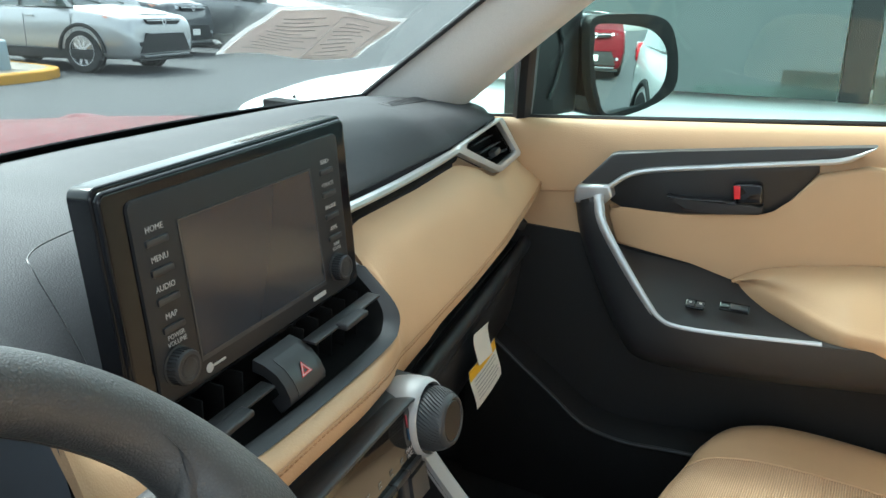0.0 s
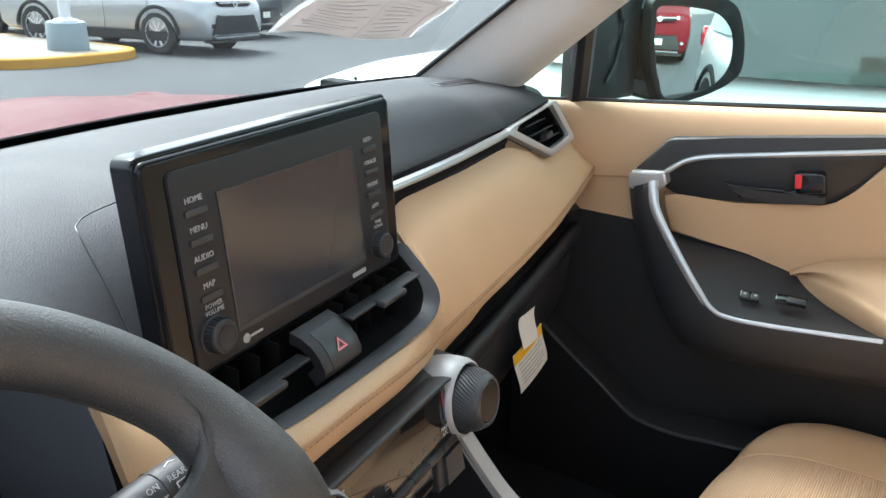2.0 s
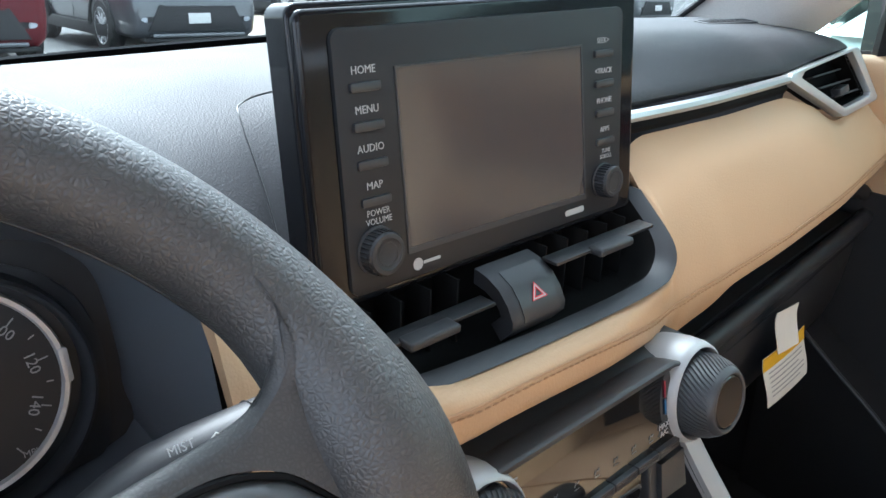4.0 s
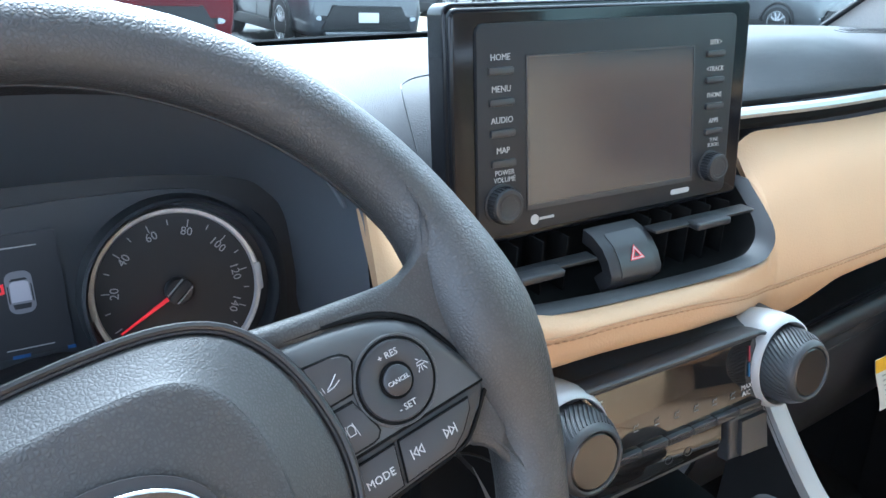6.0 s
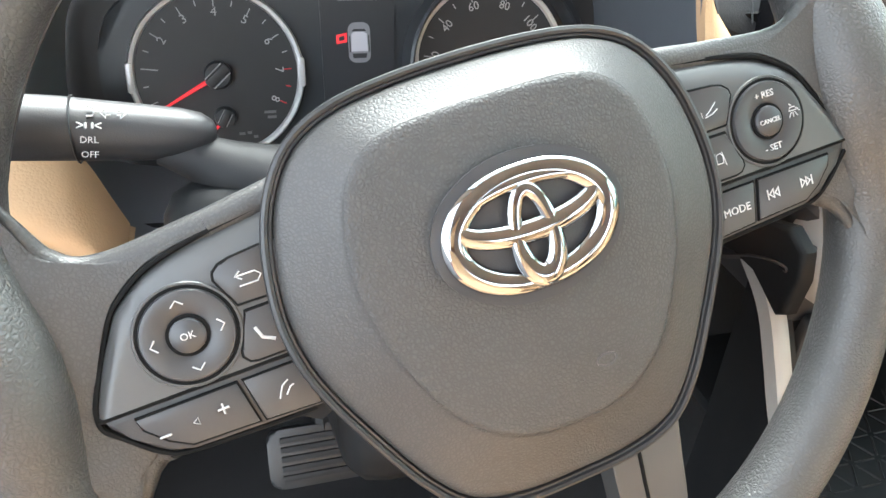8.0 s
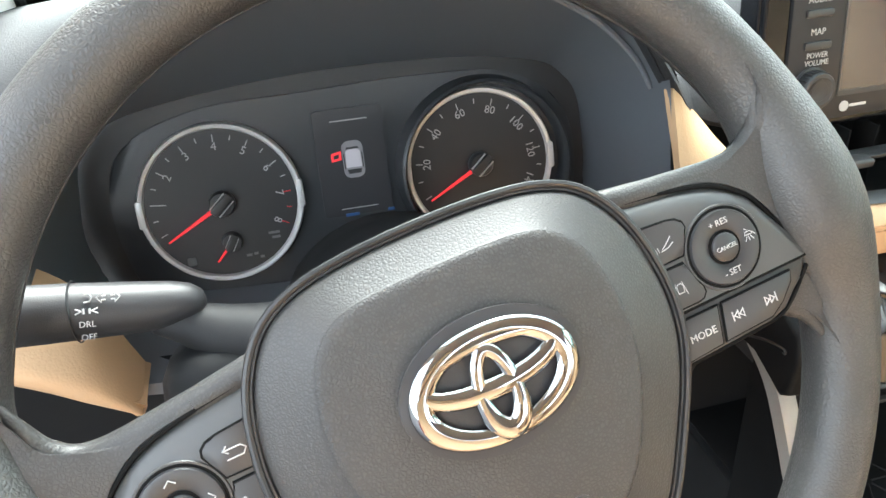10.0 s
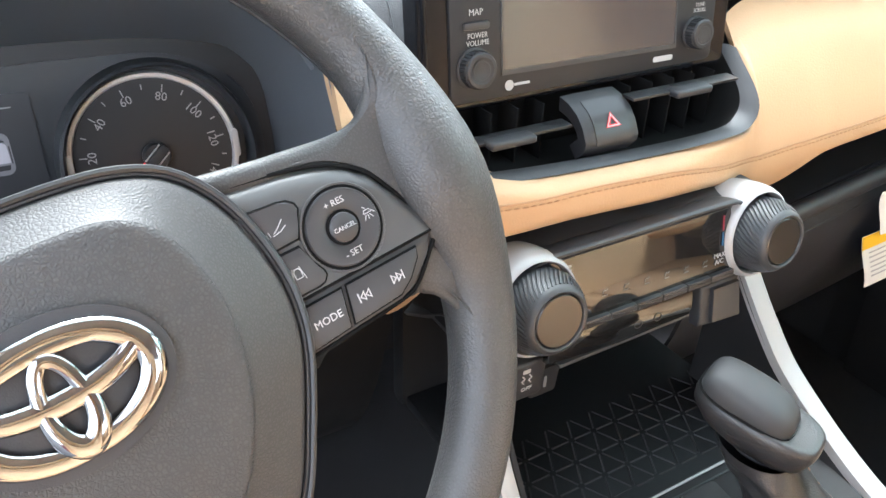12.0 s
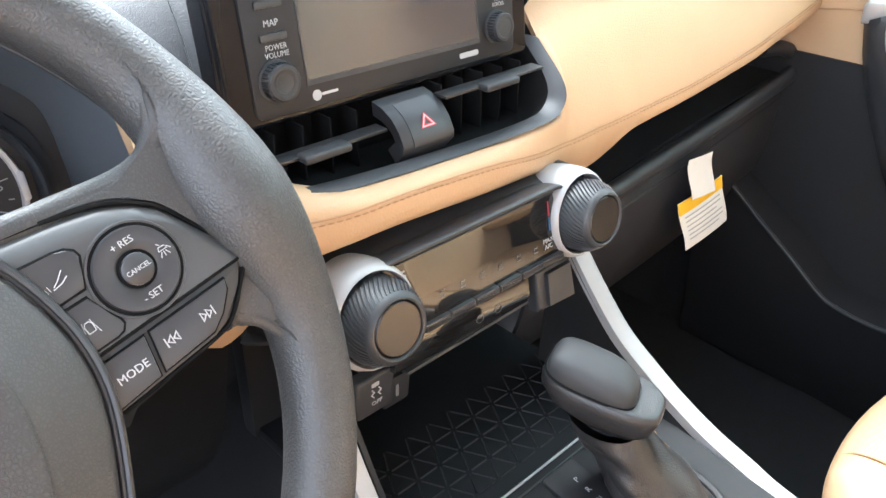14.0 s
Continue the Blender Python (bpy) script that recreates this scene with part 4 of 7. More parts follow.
    lower = [(0.066, -0.0196), (0.1540, -0.0196), (0.1525, -0.0232), (0.1475, -0.0285), (0.1375, -0.0376), (0.1290, -0.0402), (0.066, -0.0425)]
    lw = part("switch_strip", slab(turned(lower), 0.008, W, 0.0016, 2, z0=-0.009), PLASTIC, wheel, "darker strip with track and mode switches")
    part("groove", tube([side(p) for p in ((0.072, -0.0190, -0.0002), (0.120, -0.0190, -0.0002), (0.1552, -0.0190, -0.0008))], 0.0011, 6, m=W), CAVITY, pd)
    C = lift(W, 0.1177 * s, -0.0003, 0.0008)
    dial = part("dial", lathe([(0.0, 0.0002), (0.0070, 0.0002), (0.0076, 0.0006), (0.0088, 0.0010), (0.0145, 0.0021), (0.0158, 0.0018), (0.0163, 0.0008), (0.0163, -0.0015)][::-1], 56, C), BUTTON, pd, "round four-way dial")
    part("dial_groove", ringplate(ellipse(0.0176, 0.0176, 56), ellipse(0.0162, 0.0162, 56), 0.0010, C, -0.0004), CAVITY, pd)
    part("dial_rim", tube([(0.0180 * math.cos(2 * math.pi * q / 60), 0.0180 * math.sin(2 * math.pi * q / 60), 0.0002) for q in range(60)], 0.0007, 6, True, m=C), WHEEL_FLAT, pd)
    part("centre_groove", ringplate(ellipse(0.0074, 0.0074, 40), ellipse(0.0062, 0.0062, 40), 0.0009, C, 0.0001), CAVITY, pd)
    part("dial_centre", lathe([(0, 0.0026), (0.0054, 0.0025), (0.0061, 0.0019), (0.0063, 0.0004)], 32, C), BUTTON, pd)
    C2 = lift(C, 0, 0, 0.0023)

    def mark(pts, r=0.0002, at=None):
        part("symbol", tube([(x, y, 0) for x, y in pts], r, 4, m=at or C2), GREY_MARK, pd)

    if s > 0:
        words("lettering", "CANCEL", lift(C2, 0, 0, 0.0004), 0.0026, WHITE_MARK, pd)
        words("lettering", "+ RES", lift(C2, 0.0002, 0.0108, -0.0005), 0.0038, WHITE_MARK, pd)
        words("lettering", "- SET", lift(C2, -0.0004, -0.0110, -0.0005), 0.0038, WHITE_MARK, pd)
        mark([(0.0096, 0.0010), (0.0102, 0.0024), (0.0126, 0.0024), (0.0132, 0.0010), (0.0096, 0.0010)])
        for dx in (-0.002, 0.0, 0.002):
            mark([(0.0114 + dx * 0.4, 0.0004), (0.0114 + dx, -0.0016)])
        mark([(0.0132, 0.0018), (0.0146, 0.0002)])
        mark([(0.0112, 0.0030), (0.0102, 0.0040)])
    else:
        words("lettering", "OK", lift(C2, 0, 0, 0.0004), 0.0036, WHITE_MARK, pd)
        for a in (0, 90, 180, 270):
            mark([(-0.0022, -0.0010), (0, 0.0010), (0.0022, -0.0010)], 0.0003, C2 @ pose(0, 0, 0, 0, 0, a) @ Matrix.Translation((0, 0.0118, -0.0003)))
    # two keys beside the dial
    near = [(0.0780, 0.0036), (0.0780, 0.0222), (0.0965, 0.0202), (0.1005, 0.0192), (0.1030, 0.0172), (0.1036, 0.0148), (0.1012, 0.0098), (0.0988, 0.0040)]
    far = [(0.0780, 0.0012), (0.0975, 0.0008), (0.0985, -0.0040), (0.1025, -0.0120), (0.1028, -0.0142), (0.1010, -0.0164), (0.0985, -0.0170), (0.0790, -0.0170)]
    for pts in (near, far):
        part("key", slab(turned(pts)[::-1], 0.0018, W, 0.0006, 2, z0=0.0002), BUTTON, pd)
        part("key_gap", tube([side((x, y, 0.0012)) for x, y in pts], 0.0008, 6, True, m=W), CAVITY, pd)
    for pts in ([(0.0830, -0.0402), (0.0830, -0.0226), (0.1062, -0.0226), (0.1030, -0.0390)], [(0.1052, -0.0388), (0.1084, -0.0226), (0.1440, -0.0226), (0.1425, -0.0268), (0.1360, -0.0335), (0.1290, -0.0378)]):
        part("key", slab(turned(pts)[::-1], 0.0022, W, 0.0007, 2, z0=-0.0016), BUTTON, lw)
        part("key_gap", tube([side((x, y, -0.0004)) for x, y in pts], 0.0008, 6, True, m=W), CAVITY, lw)
    L, L2 = lift(W, 0, 0, 0.0021), lift(W, 0, 0, 0.0008)
    if s > 0:
        words("lettering", "MODE", lift(L2, 0.0955, -0.0315), 0.0046, WHITE_MARK, lw)
        for cx, d in ((0.1140, -1), (0.1300, 1)):
            for k in (0, 1):
                x = cx + d * (k * 0.0026 - 0.0026)
                part("arrow", ringplate([(x, -0.0322), (x + d * 0.0026, -0.0300), (x, -0.0278)][::d], [(x + d * 0.0004, -0.0314), (x + d * 0.0018, -0.0300), (x + d * 0.0004, -0.0286)][::d], 0.0003, L2), WHITE_MARK, lw)
            part("arrow", box(cx + d * 0.0030, -0.0300, 0.0002, 0.0005, 0.0042, 0.0003, m=L2), WHITE_MARK, lw)
        for k in range(3):   # radar wave and car
            mark([(0.0868 + 0.0011 * k, 0.0085 + 0.0004 * k), (0.0864 + 0.0011 * k, 0.0104 + 0.0006 * k)], 0.00016, L)
        mark([(0.0905, 0.0100), (0.0925, 0.0112), (0.0958, 0.0140)], 0.00022, L)
        mark([(0.0900, 0.0092), (0.0935, 0.0098), (0.0962, 0.0112)], 0.00022, L)
        for x in (0.0892, 0.0948):   # lane lines and car between them
            mark([(x, -0.0118), (x * 0.55 + 0.45 * 0.0922, -0.0058)], 0.00016, L)
        mark([(0.0908, -0.0104), (0.0906, -0.0076), (0.0914, -0.0064), (0.0930, -0.0064), (0.0938, -0.0076), (0.0936, -0.0104), (0.0908, -0.0104)], 0.00022, L)
    else:
        mark([(-0.0960, 0.0135), (-0.0895, 0.0135), (-0.0878, 0.0118), (-0.0895, 0.0098), (-0.0960, 0.0098)], 0.0003, L)
        mark([(-0.0945, 0.0150), (-0.0965, 0.0135), (-0.0945, 0.0120)], 0.0003, L)
        mark([(-0.0960, -0.0055), (-0.0945, -0.0098), (-0.0905, -0.0118)], 0.0006, L)
        mark([(-0.1385, -0.0315), (-0.1345, -0.0315)], 0.0004, L2)
        mark([(-0.1175, -0.0295), (-0.1135, -0.0295)], 0.0004, L2)
        mark([(-0.1155, -0.0315), (-0.1155, -0.0275)], 0.0004, L2)
        mark([(-0.1265, -0.0305), (-0.1245, -0.0292), (-0.1245, -0.0318), (-0.1265, -0.0305)], 0.0002, L2)
        mark([(-0.0962, -0.0335), (-0.0940, -0.0292), (-0.0915, -0.0278)], 0.0003, L2)
        mark([(-0.0935, -0.0330), (-0.0915, -0.0305), (-0.0900, -0.0300)], 0.0003, L2)
W = W0
# lower twin spoke
for s in (-1, 1):
    o = [(s * 0.020, -0.092), (s * 0.060, -0.078), (s * 0.049, -0.150), (s * 0.043, -0.182), (s * 0.016, -0.186), (s * 0.018, -0.140)]
    part("spoke", slab(o if s < 0 else o[::-1], 0.016, W, 0.004, 3, z0=-0.030), WHEEL_FLAT, wheel, "satin lower spoke")
    part("spoke_gap", tube([(s * 0.034, -0.094, -0.0138), (s * 0.031, -0.135, -0.0138), (s * 0.029, -0.180, -0.0138)], 0.0009, 5, m=W), CAVITY, wheel)
# airbag pad: a chamfered cover with a raised grained centre field
half = [(0.028, 0.0568), (0.050, 0.0535), (0.066, 0.0460), (0.0770, 0.0325), (0.0835, 0.0160), (0.0870, -0.0050), (0.0860, -0.0230), (0.0810, -0.0400), (0.0700, -0.0630), (0.0570, -0.0860), (0.0430, -0.1010), (0.0230, -0.1065)]
field = [(0.020, 0.0440), (0.036, 0.0425), (0.0475, 0.0375), (0.0565, 0.0260), (0.0620, 0.0030), (0.0605, -0.0200), (0.0530, -0.0430), (0.0400, -0.0650), (0.0220, -0.0775)]
ctr = Vector((-0.002, -0.02, 0))
NP = 112


def round_loop(half_pts, top, bottom):
    """NP points at even angles about the centre, through a mirrored outline."""
    dense = crom([(0, top, 0)] + [(x, y, 0) for x, y in half_pts] + [(0, bottom, 0)] + [(-x, y, 0) for x, y in half_pts[::-1]], 900, True)
    polar = sorted((math.atan2(p.y - ctr.y, p.x), math.hypot(p.x, p.y - ctr.y)) for p in dense)
    angles, radii = [a for a, r in polar], [r for a, r in polar]
    return [ctr + Vector((r * math.cos(t), r * math.sin(t), 0)) for t in [2 * math.pi * k / NP - math.pi for k in range(NP)] for r in [float(np.interp(t, angles, radii, period=2 * math.pi))]]


loop, plateau = round_loop(half, 0.0578, -0.1073), round_loop(field, 0.0443, -0.0805)
bm = bmesh.new()
rings = []


def rim_drop(p):
    return 0.001 - 0.02 * (p.y + 0.02)


steps = ((-0.012, -1.3), (-0.012, -0.15), (0.0, 0.0), (0.025, 0.12), (0.07, 0.24), (0.14, 0.32), (0.30, 0.44), (0.6, 0.67), (0.94, 0.93), (0.985, 0.975), (1.0, 0.997))
for f, g in steps:
    row = []
    for a, b in zip(loop, plateau):
        q = a.lerp(b, f)
        h0, h1 = rim_drop(a), 0.0165 + rim_drop(a)
        q.z = h0 + (h1 - h0) * g
        row.append(bm.verts.new(q))
    rings.append(row)
for a, b in zip(rings, rings[1:]):
    for j in range(NP):
        bm.faces.new((a[j], a[(j + 1) % NP], b[(j + 1) % NP], b[j]))
bm.transform(W)
part("airbag_pad", bm, WHEEL_FINE, wheel, "chamfered charcoal airbag cover", angle=70)
bm = bmesh.new()
rings = []
for k, extra in ((1.0, 0.0), (0.985, 0.0009), (0.96, 0.0013), (0.90, 0.0017), (0.75, 0.0026), (0.5, 0.0038), (0.25, 0.0046), (0.06, 0.0048)):
    row = []
    for a, b in zip(loop, plateau):
        q = ctr + (b - ctr) * k
        q.z = 0.0163 + rim_drop(a) * k + extra
        row.append(bm.verts.new(q))
    rings.append(row)
for a, b in zip(rings, rings[1:]):
    for j in range(NP):
        bm.faces.new((a[j], a[(j + 1) % NP], b[(j + 1) % NP], b[j]))
bm.faces.new(rings[-1])
bm.transform(W)
part("pad_field", bm, WHEEL_PAD, wheel, "raised grained centre field", angle=70)


def pad_edge(d, h):
    """The pad's edge moved outwards by d and to the height h over it."""
    out = []
    for k in range(NP):
        a, b, c = loop[k - 1], loop[k], loop[(k + 1) % NP]
        n = Vector((c.y - a.y, a.x - c.x, 0)).normalized()
        out.append(b + n * d + Vector((0, 0, h + rim_drop(b))))
    return out


part("pad_gap", tube(pad_edge(0.0010, 0.0012), 0.0014, 6, True, m=W), RUBBER, wheel)
part("pad_piping", tube(pad_edge(0.0028, 0.0024), 0.0016, 8, True, m=W), RUBBER, wheel, "dark piping round the airbag cover")
part("hub_shell", tube(pad_edge(-0.006, -0.012), 0.008, 10, True, m=W), RUBBER, wheel)
E_ = lift(W, 0.0002, -0.0035, 0.0215)
part("badge_recess", slab(ellipse(0.0372, 0.0272, 48), 0.0012, E_, 0.0004, z0=0.0), PLASTIC, wheel, "dark oval badge recess")
TAU = [2 * math.pi * i / 60 for i in range(60)]
badge = part("badge", tube([(0.0294 * math.cos(t), 0.0192 * math.sin(t), 0.0030) for t in TAU], [0.0036 + 0.0012 * abs(math.cos(t)) for t in TAU], 14, True, 0.46, E_), CHROME, wheel, "polished chrome oval badge")
part("badge_oval", tube([(0.0264 * math.cos(t), 0.0090 * math.sin(t) + 0.0076, 0.0036) for t in TAU], [0.0027 + 0.0016 * max(0, -math.sin(t)) for t in TAU], 12, True, 0.48, E_), CHROME, badge)
part("badge_oval", tube([(0.0070 * math.cos(t) * (1 - 0.12 * math.sin(t)), 0.0156 * math.sin(t) - 0.0022, 0.0042) for t in TAU], [0.0027 + 0.0017 * max(0, -math.sin(t)) for t in TAU], 12, True, 0.48, E_), CHROME, badge)
part("airbag_mark", ringplate(ellipse(0.0042, 0.0026, 16, 0.012, -0.058), ellipse(0.0034, 0.0019, 16, 0.012, -0.058), 0.0006, W, 0.0285), GREY_PLASTIC, wheel)

# ---- steering column and stalks ----
col = thing("steering_column", (-0.378, 0.1, 0.93), "black steering column shroud with two control stalks", "steering column")
AX = frame_at((-0.378, -0.012, 1.0), _ex, _ey)
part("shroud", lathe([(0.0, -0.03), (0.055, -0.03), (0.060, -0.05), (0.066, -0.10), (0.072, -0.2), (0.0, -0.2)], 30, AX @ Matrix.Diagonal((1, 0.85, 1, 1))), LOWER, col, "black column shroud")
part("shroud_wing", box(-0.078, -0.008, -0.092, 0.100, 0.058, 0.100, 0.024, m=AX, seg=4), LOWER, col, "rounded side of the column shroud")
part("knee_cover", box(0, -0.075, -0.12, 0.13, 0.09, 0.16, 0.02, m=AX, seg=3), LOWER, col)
ls = part("stalk", tube([(-0.102, 0.0385, -0.058), (-0.1035, 0.0387, -0.058), (-0.108, 0.039, -0.058), (-0.116, 0.0396, -0.058), (-0.13, 0.041, -0.0575), (-0.16, 0.0445, -0.056), (-0.19, 0.0475, -0.055), (-0.215, 0.050, -0.054), (-0.218, 0.0502, -0.054)], [0.002, 0.0055, 0.0085, 0.0102, 0.0112, 0.0125, 0.0132, 0.0130, 0.010], 24, m=AX), PLASTIC, col, "black lighting stalk with white symbols")
part("stalk_neck", tube([(-0.125, 0.034, -0.060), (-0.112, 0.030, -0.060), (-0.100, 0.023, -0.061), (-0.088, 0.017, -0.062), (-0.070, 0.012, -0.063)], [0.006, 0.0095, 0.0135, 0.0170, 0.020], 20, m=AX), PLATE, col)
SL = AX @ frame_at((-0.1490, 0.0425, -0.0440), (1, -0.10, -0.02), (0.1, 1, -0.25))
for x, y, text in ((0.001, -0.0035, "DRL"), (0.001, -0.0085, "OFF")):
    words("lettering", text, lift(SL, x, y, -0.0008 if y > -0.005 else -0.0035), 0.0036, WHITE_MARK, ls)
for d in (-1, 1):
    part("symbol", tube([(0.0095 + d * 0.0010, 0.0078, 0.0002), (0.0095 + d * 0.0026, 0.0078, 0.0002), (0.0095 + d * 0.0026, 0.0090, 0.0002), (0.0095 + d * 0.0046, 0.0070, 0.0002), (0.0095 + d * 0.0026, 0.0050, 0.0002), (0.0095 + d * 0.0026, 0.0062, 0.0002), (0.0095 + d * 0.0010, 0.0062, 0.0002)], 0.0003, 4, m=SL), WHITE_MARK, ls)
    part("symbol", tube([(0.001 + d * 0.0012, 0.0030, 0.0004), (0.001 + d * 0.0012, 0.0008, 0.0004)], 0.0005, 4, m=SL), WHITE_MARK, ls)
    part("symbol", tube([(0.001 + d * 0.0020, 0.0019, 0.0004), (0.001 + d * 0.0044, 0.0030, 0.0004)], 0.0003, 4, m=SL), WHITE_MARK, ls)
    part("symbol", tube([(0.001 + d * 0.0020, 0.0019, 0.0004), (0.001 + d * 0.0044, 0.0008, 0.0004)], 0.0003, 4, m=SL), WHITE_MARK, ls)
part("symbol", tube([(0.0, 0.0095, 0.0), (0.0022, 0.0092, 0.0), (0.0030, 0.0075, 0.0), (0.0022, 0.0058, 0.0), (0.0, 0.0055, 0.0)], 0.0004, 4, m=SL), WHITE_MARK, ls)
part("stalk_ring", tube([(-0.1545 + 0.0 * k, 0.0439 + 0.0131 * math.cos(2 * math.pi * k / 30), -0.0563 + 0.0131 * math.sin(2 * math.pi * k / 30)) for k in range(30)], 0.0005, 4, True, m=AX), RUBBER, ls)
rs = part("stalk", tube([(0.070, 0.022, -0.104), (0.095, 0.030, -0.103), (0.112, 0.038, -0.102), (0.124, 0.0405, -0.101), (0.14, 0.041, -0.1005), (0.17, 0.0400, -0.1), (0.21, 0.0385, -0.1), (0.232, 0.038, -0.1), (0.235, 0.038, -0.1)], [0.016, 0.012, 0.0110, 0.0120, 0.0128, 0.0138, 0.0145, 0.0140, 0.011], 24, m=AX), PLASTIC, col, "black wiper stalk with white lettering")
SR = AX @ frame_at((0.160, 0.0440, -0.0868), (1, 0, 0.02), (0.02, 1, -0.22))
for x, y, text, z in ((-0.0265, 0.0050, "MIST", -0.0004), (-0.0005, 0.0040, "ON", 0.0), (-0.0245, -0.0045, "OFF", -0.0006), (0.0015, -0.0045, "INT", -0.0002), (0.0150, 0.0036, "REAR", 0.0006)):
    words("lettering", text, lift(SR, x, y, z), 0.0050, WHITE_MARK, rs)
part("symbol", ringplate(rrect(0.0085, 0.0050, 0.001, 2, 0.0162, -0.0022), rrect(0.0073, 0.0038, 0.0008, 2, 0.0162, -0.0022), 0.0004, SR, 0.0004), WHITE_MARK, rs)
part("symbol", tube([(-0.0165, 0.0028, 0.0002), (-0.0130, 0.0052, 0.0002), (-0.0095, 0.0028, 0.0002), (-0.0130, 0.0008, 0.0002), (-0.0165, 0.0028, 0.0002)], 0.0004, 4, m=SR), WHITE_MARK, rs)
part("symbol", tube([(0.0115, 0.0105, -0.0006), (0.0150, 0.0118, -0.0010), (0.0185, 0.0105, -0.0006)], 0.0005, 4, m=SR), WHITE_MARK, rs)
part("stalk_ring", tube([(0.1665, 0.0401 + 0.0138 * math.cos(2 * math.pi * k / 30), -0.1001 + 0.0138 * math.sin(2 * math.pi * k / 30)) for k in range(30)], 0.0005, 4, True, m=AX), RUBBER, rs)

# ---- pedals under the dashboard ----
def pedal(name, label, x, z, wide, high):
    ped = thing(name, (x, 0.33, z - 0.1), label, "pedal")
    M = frame_at((x, 0.300, z), (1, 0, 0), (0, 0.55, 0.83))
    pad = part("pad", slab(rrect(wide, high, 0.012, 5), 0.012, M, 0.004, 3, z0=-0.006), RUBBER, ped, "black ribbed rubber pad")
    for k in range(5):
        part("ridge", box(0, high * (0.32 - 0.16 * k), 0.007, wide * 0.78, 0.006, 0.004, 0.0015, m=M), PLATE, pad)
    part("arm", tube([(x, 0.312, z + 0.01), (x, 0.36, z + 0.10), (x, 0.40, z + 0.22)], 0.010, 8), PLATE, ped)
    return ped


pedal("brake_pedal", "black ribbed rubber brake pedal on a dark arm", -0.416, 0.535, 0.115, 0.060)

# ---- instrument cluster ----
cluster = thing("instrument_cluster", (-0.38, 0.26, 0.9), "black instrument cluster with two silver-ringed dials and a small display", "instrument cluster")
I = frame_at((-0.38, 0.2665, 0.955), (1, -0.03, 0), (0, 0.245, 0.97))
front = [(-0.575, 0.150, 1.055), (-0.535, 0.142, 1.094), (-0.46, 0.138, 1.121), (-0.38, 0.136, 1.126), (-0.30, 0.138, 1.119), (-0.25, 0.144, 1.100), (-0.220, 0.146, 1.066), (-0.2075, 0.146, 1.042), (-0.2058, 0.140, 1.0), (-0.2058, 0.130, 0.93), (-0.22, 0.145, 0.895), (-0.38, 0.145, 0.885), (-0.54, 0.145, 0.895), (-0.58, 0.145, 0.93), (-0.585, 0.15, 1.0)]
rear = [(-0.56, 0.285, 1.0), (-0.53, 0.287, 1.018), (-0.46, 0.288, 1.028), (-0.38, 0.288, 1.032), (-0.29, 0.288, 1.028), (-0.235, 0.287, 1.018), (-0.216, 0.285, 1.005), (-0.207, 0.284, 0.99), (-0.204, 0.28, 0.965), (-0.205, 0.265, 0.93), (-0.22, 0.26, 0.895), (-0.38, 0.255, 0.885), (-0.54, 0.26, 0.895), (-0.57, 0.265, 0.93), (-0.57, 0.28, 0.97)]
fr, rr = crom(front, 70, True), crom(rear, 70, True)
part("hood_lining", sheet([[p + Vector((0, 0.003, 0.006)) for p in fr] + [fr[0] + Vector((0, 0.003, 0.006))]] + [[a.lerp(b, k) for a, b in zip(fr + fr[:1], rr + rr[:1])] for k in (0.0, 0.06, 0.35, 0.7, 1.0)]), LINING, cluster, "smooth black binnacle lining")
part("hood_seam", tube(crom([(-0.555, 0.168, 1.050), (-0.525, 0.169, 1.082), (-0.44, 0.170, 1.1055), (-0.366, 0.170, 1.1080), (-0.298, 0.170, 1.1025), (-0.252, 0.170, 1.081), (-0.222, 0.170, 1.055), (-0.207, 0.168, 1.032)], 50), 0.0022, 8), LINING, cluster, "rounded seam inside the hood")
part("backplate", slab([(-0.20, 0.085), (-0.20, -0.085), (0.18, -0.085), (0.18, 0.085)], 0.004, I, z0=-0.012), CLUSTER, cluster)
part("face", slab([tuple(p)[:2] for p in crom([(-0.165, 0.035, 0), (-0.11, 0.062, 0), (-0.03, 0.066, 0), (0.05, 0.068, 0), (0.12, 0.062, 0), (0.162, 0.03, 0), (0.166, -0.03, 0), (0.14, -0.07, 0), (0, -0.075, 0), (-0.14, -0.07, 0), (-0.17, -0.03, 0)], 60, True)], 0.004, I, 0.002, z0=-0.009), LENS, cluster, "glossy black cluster lens")
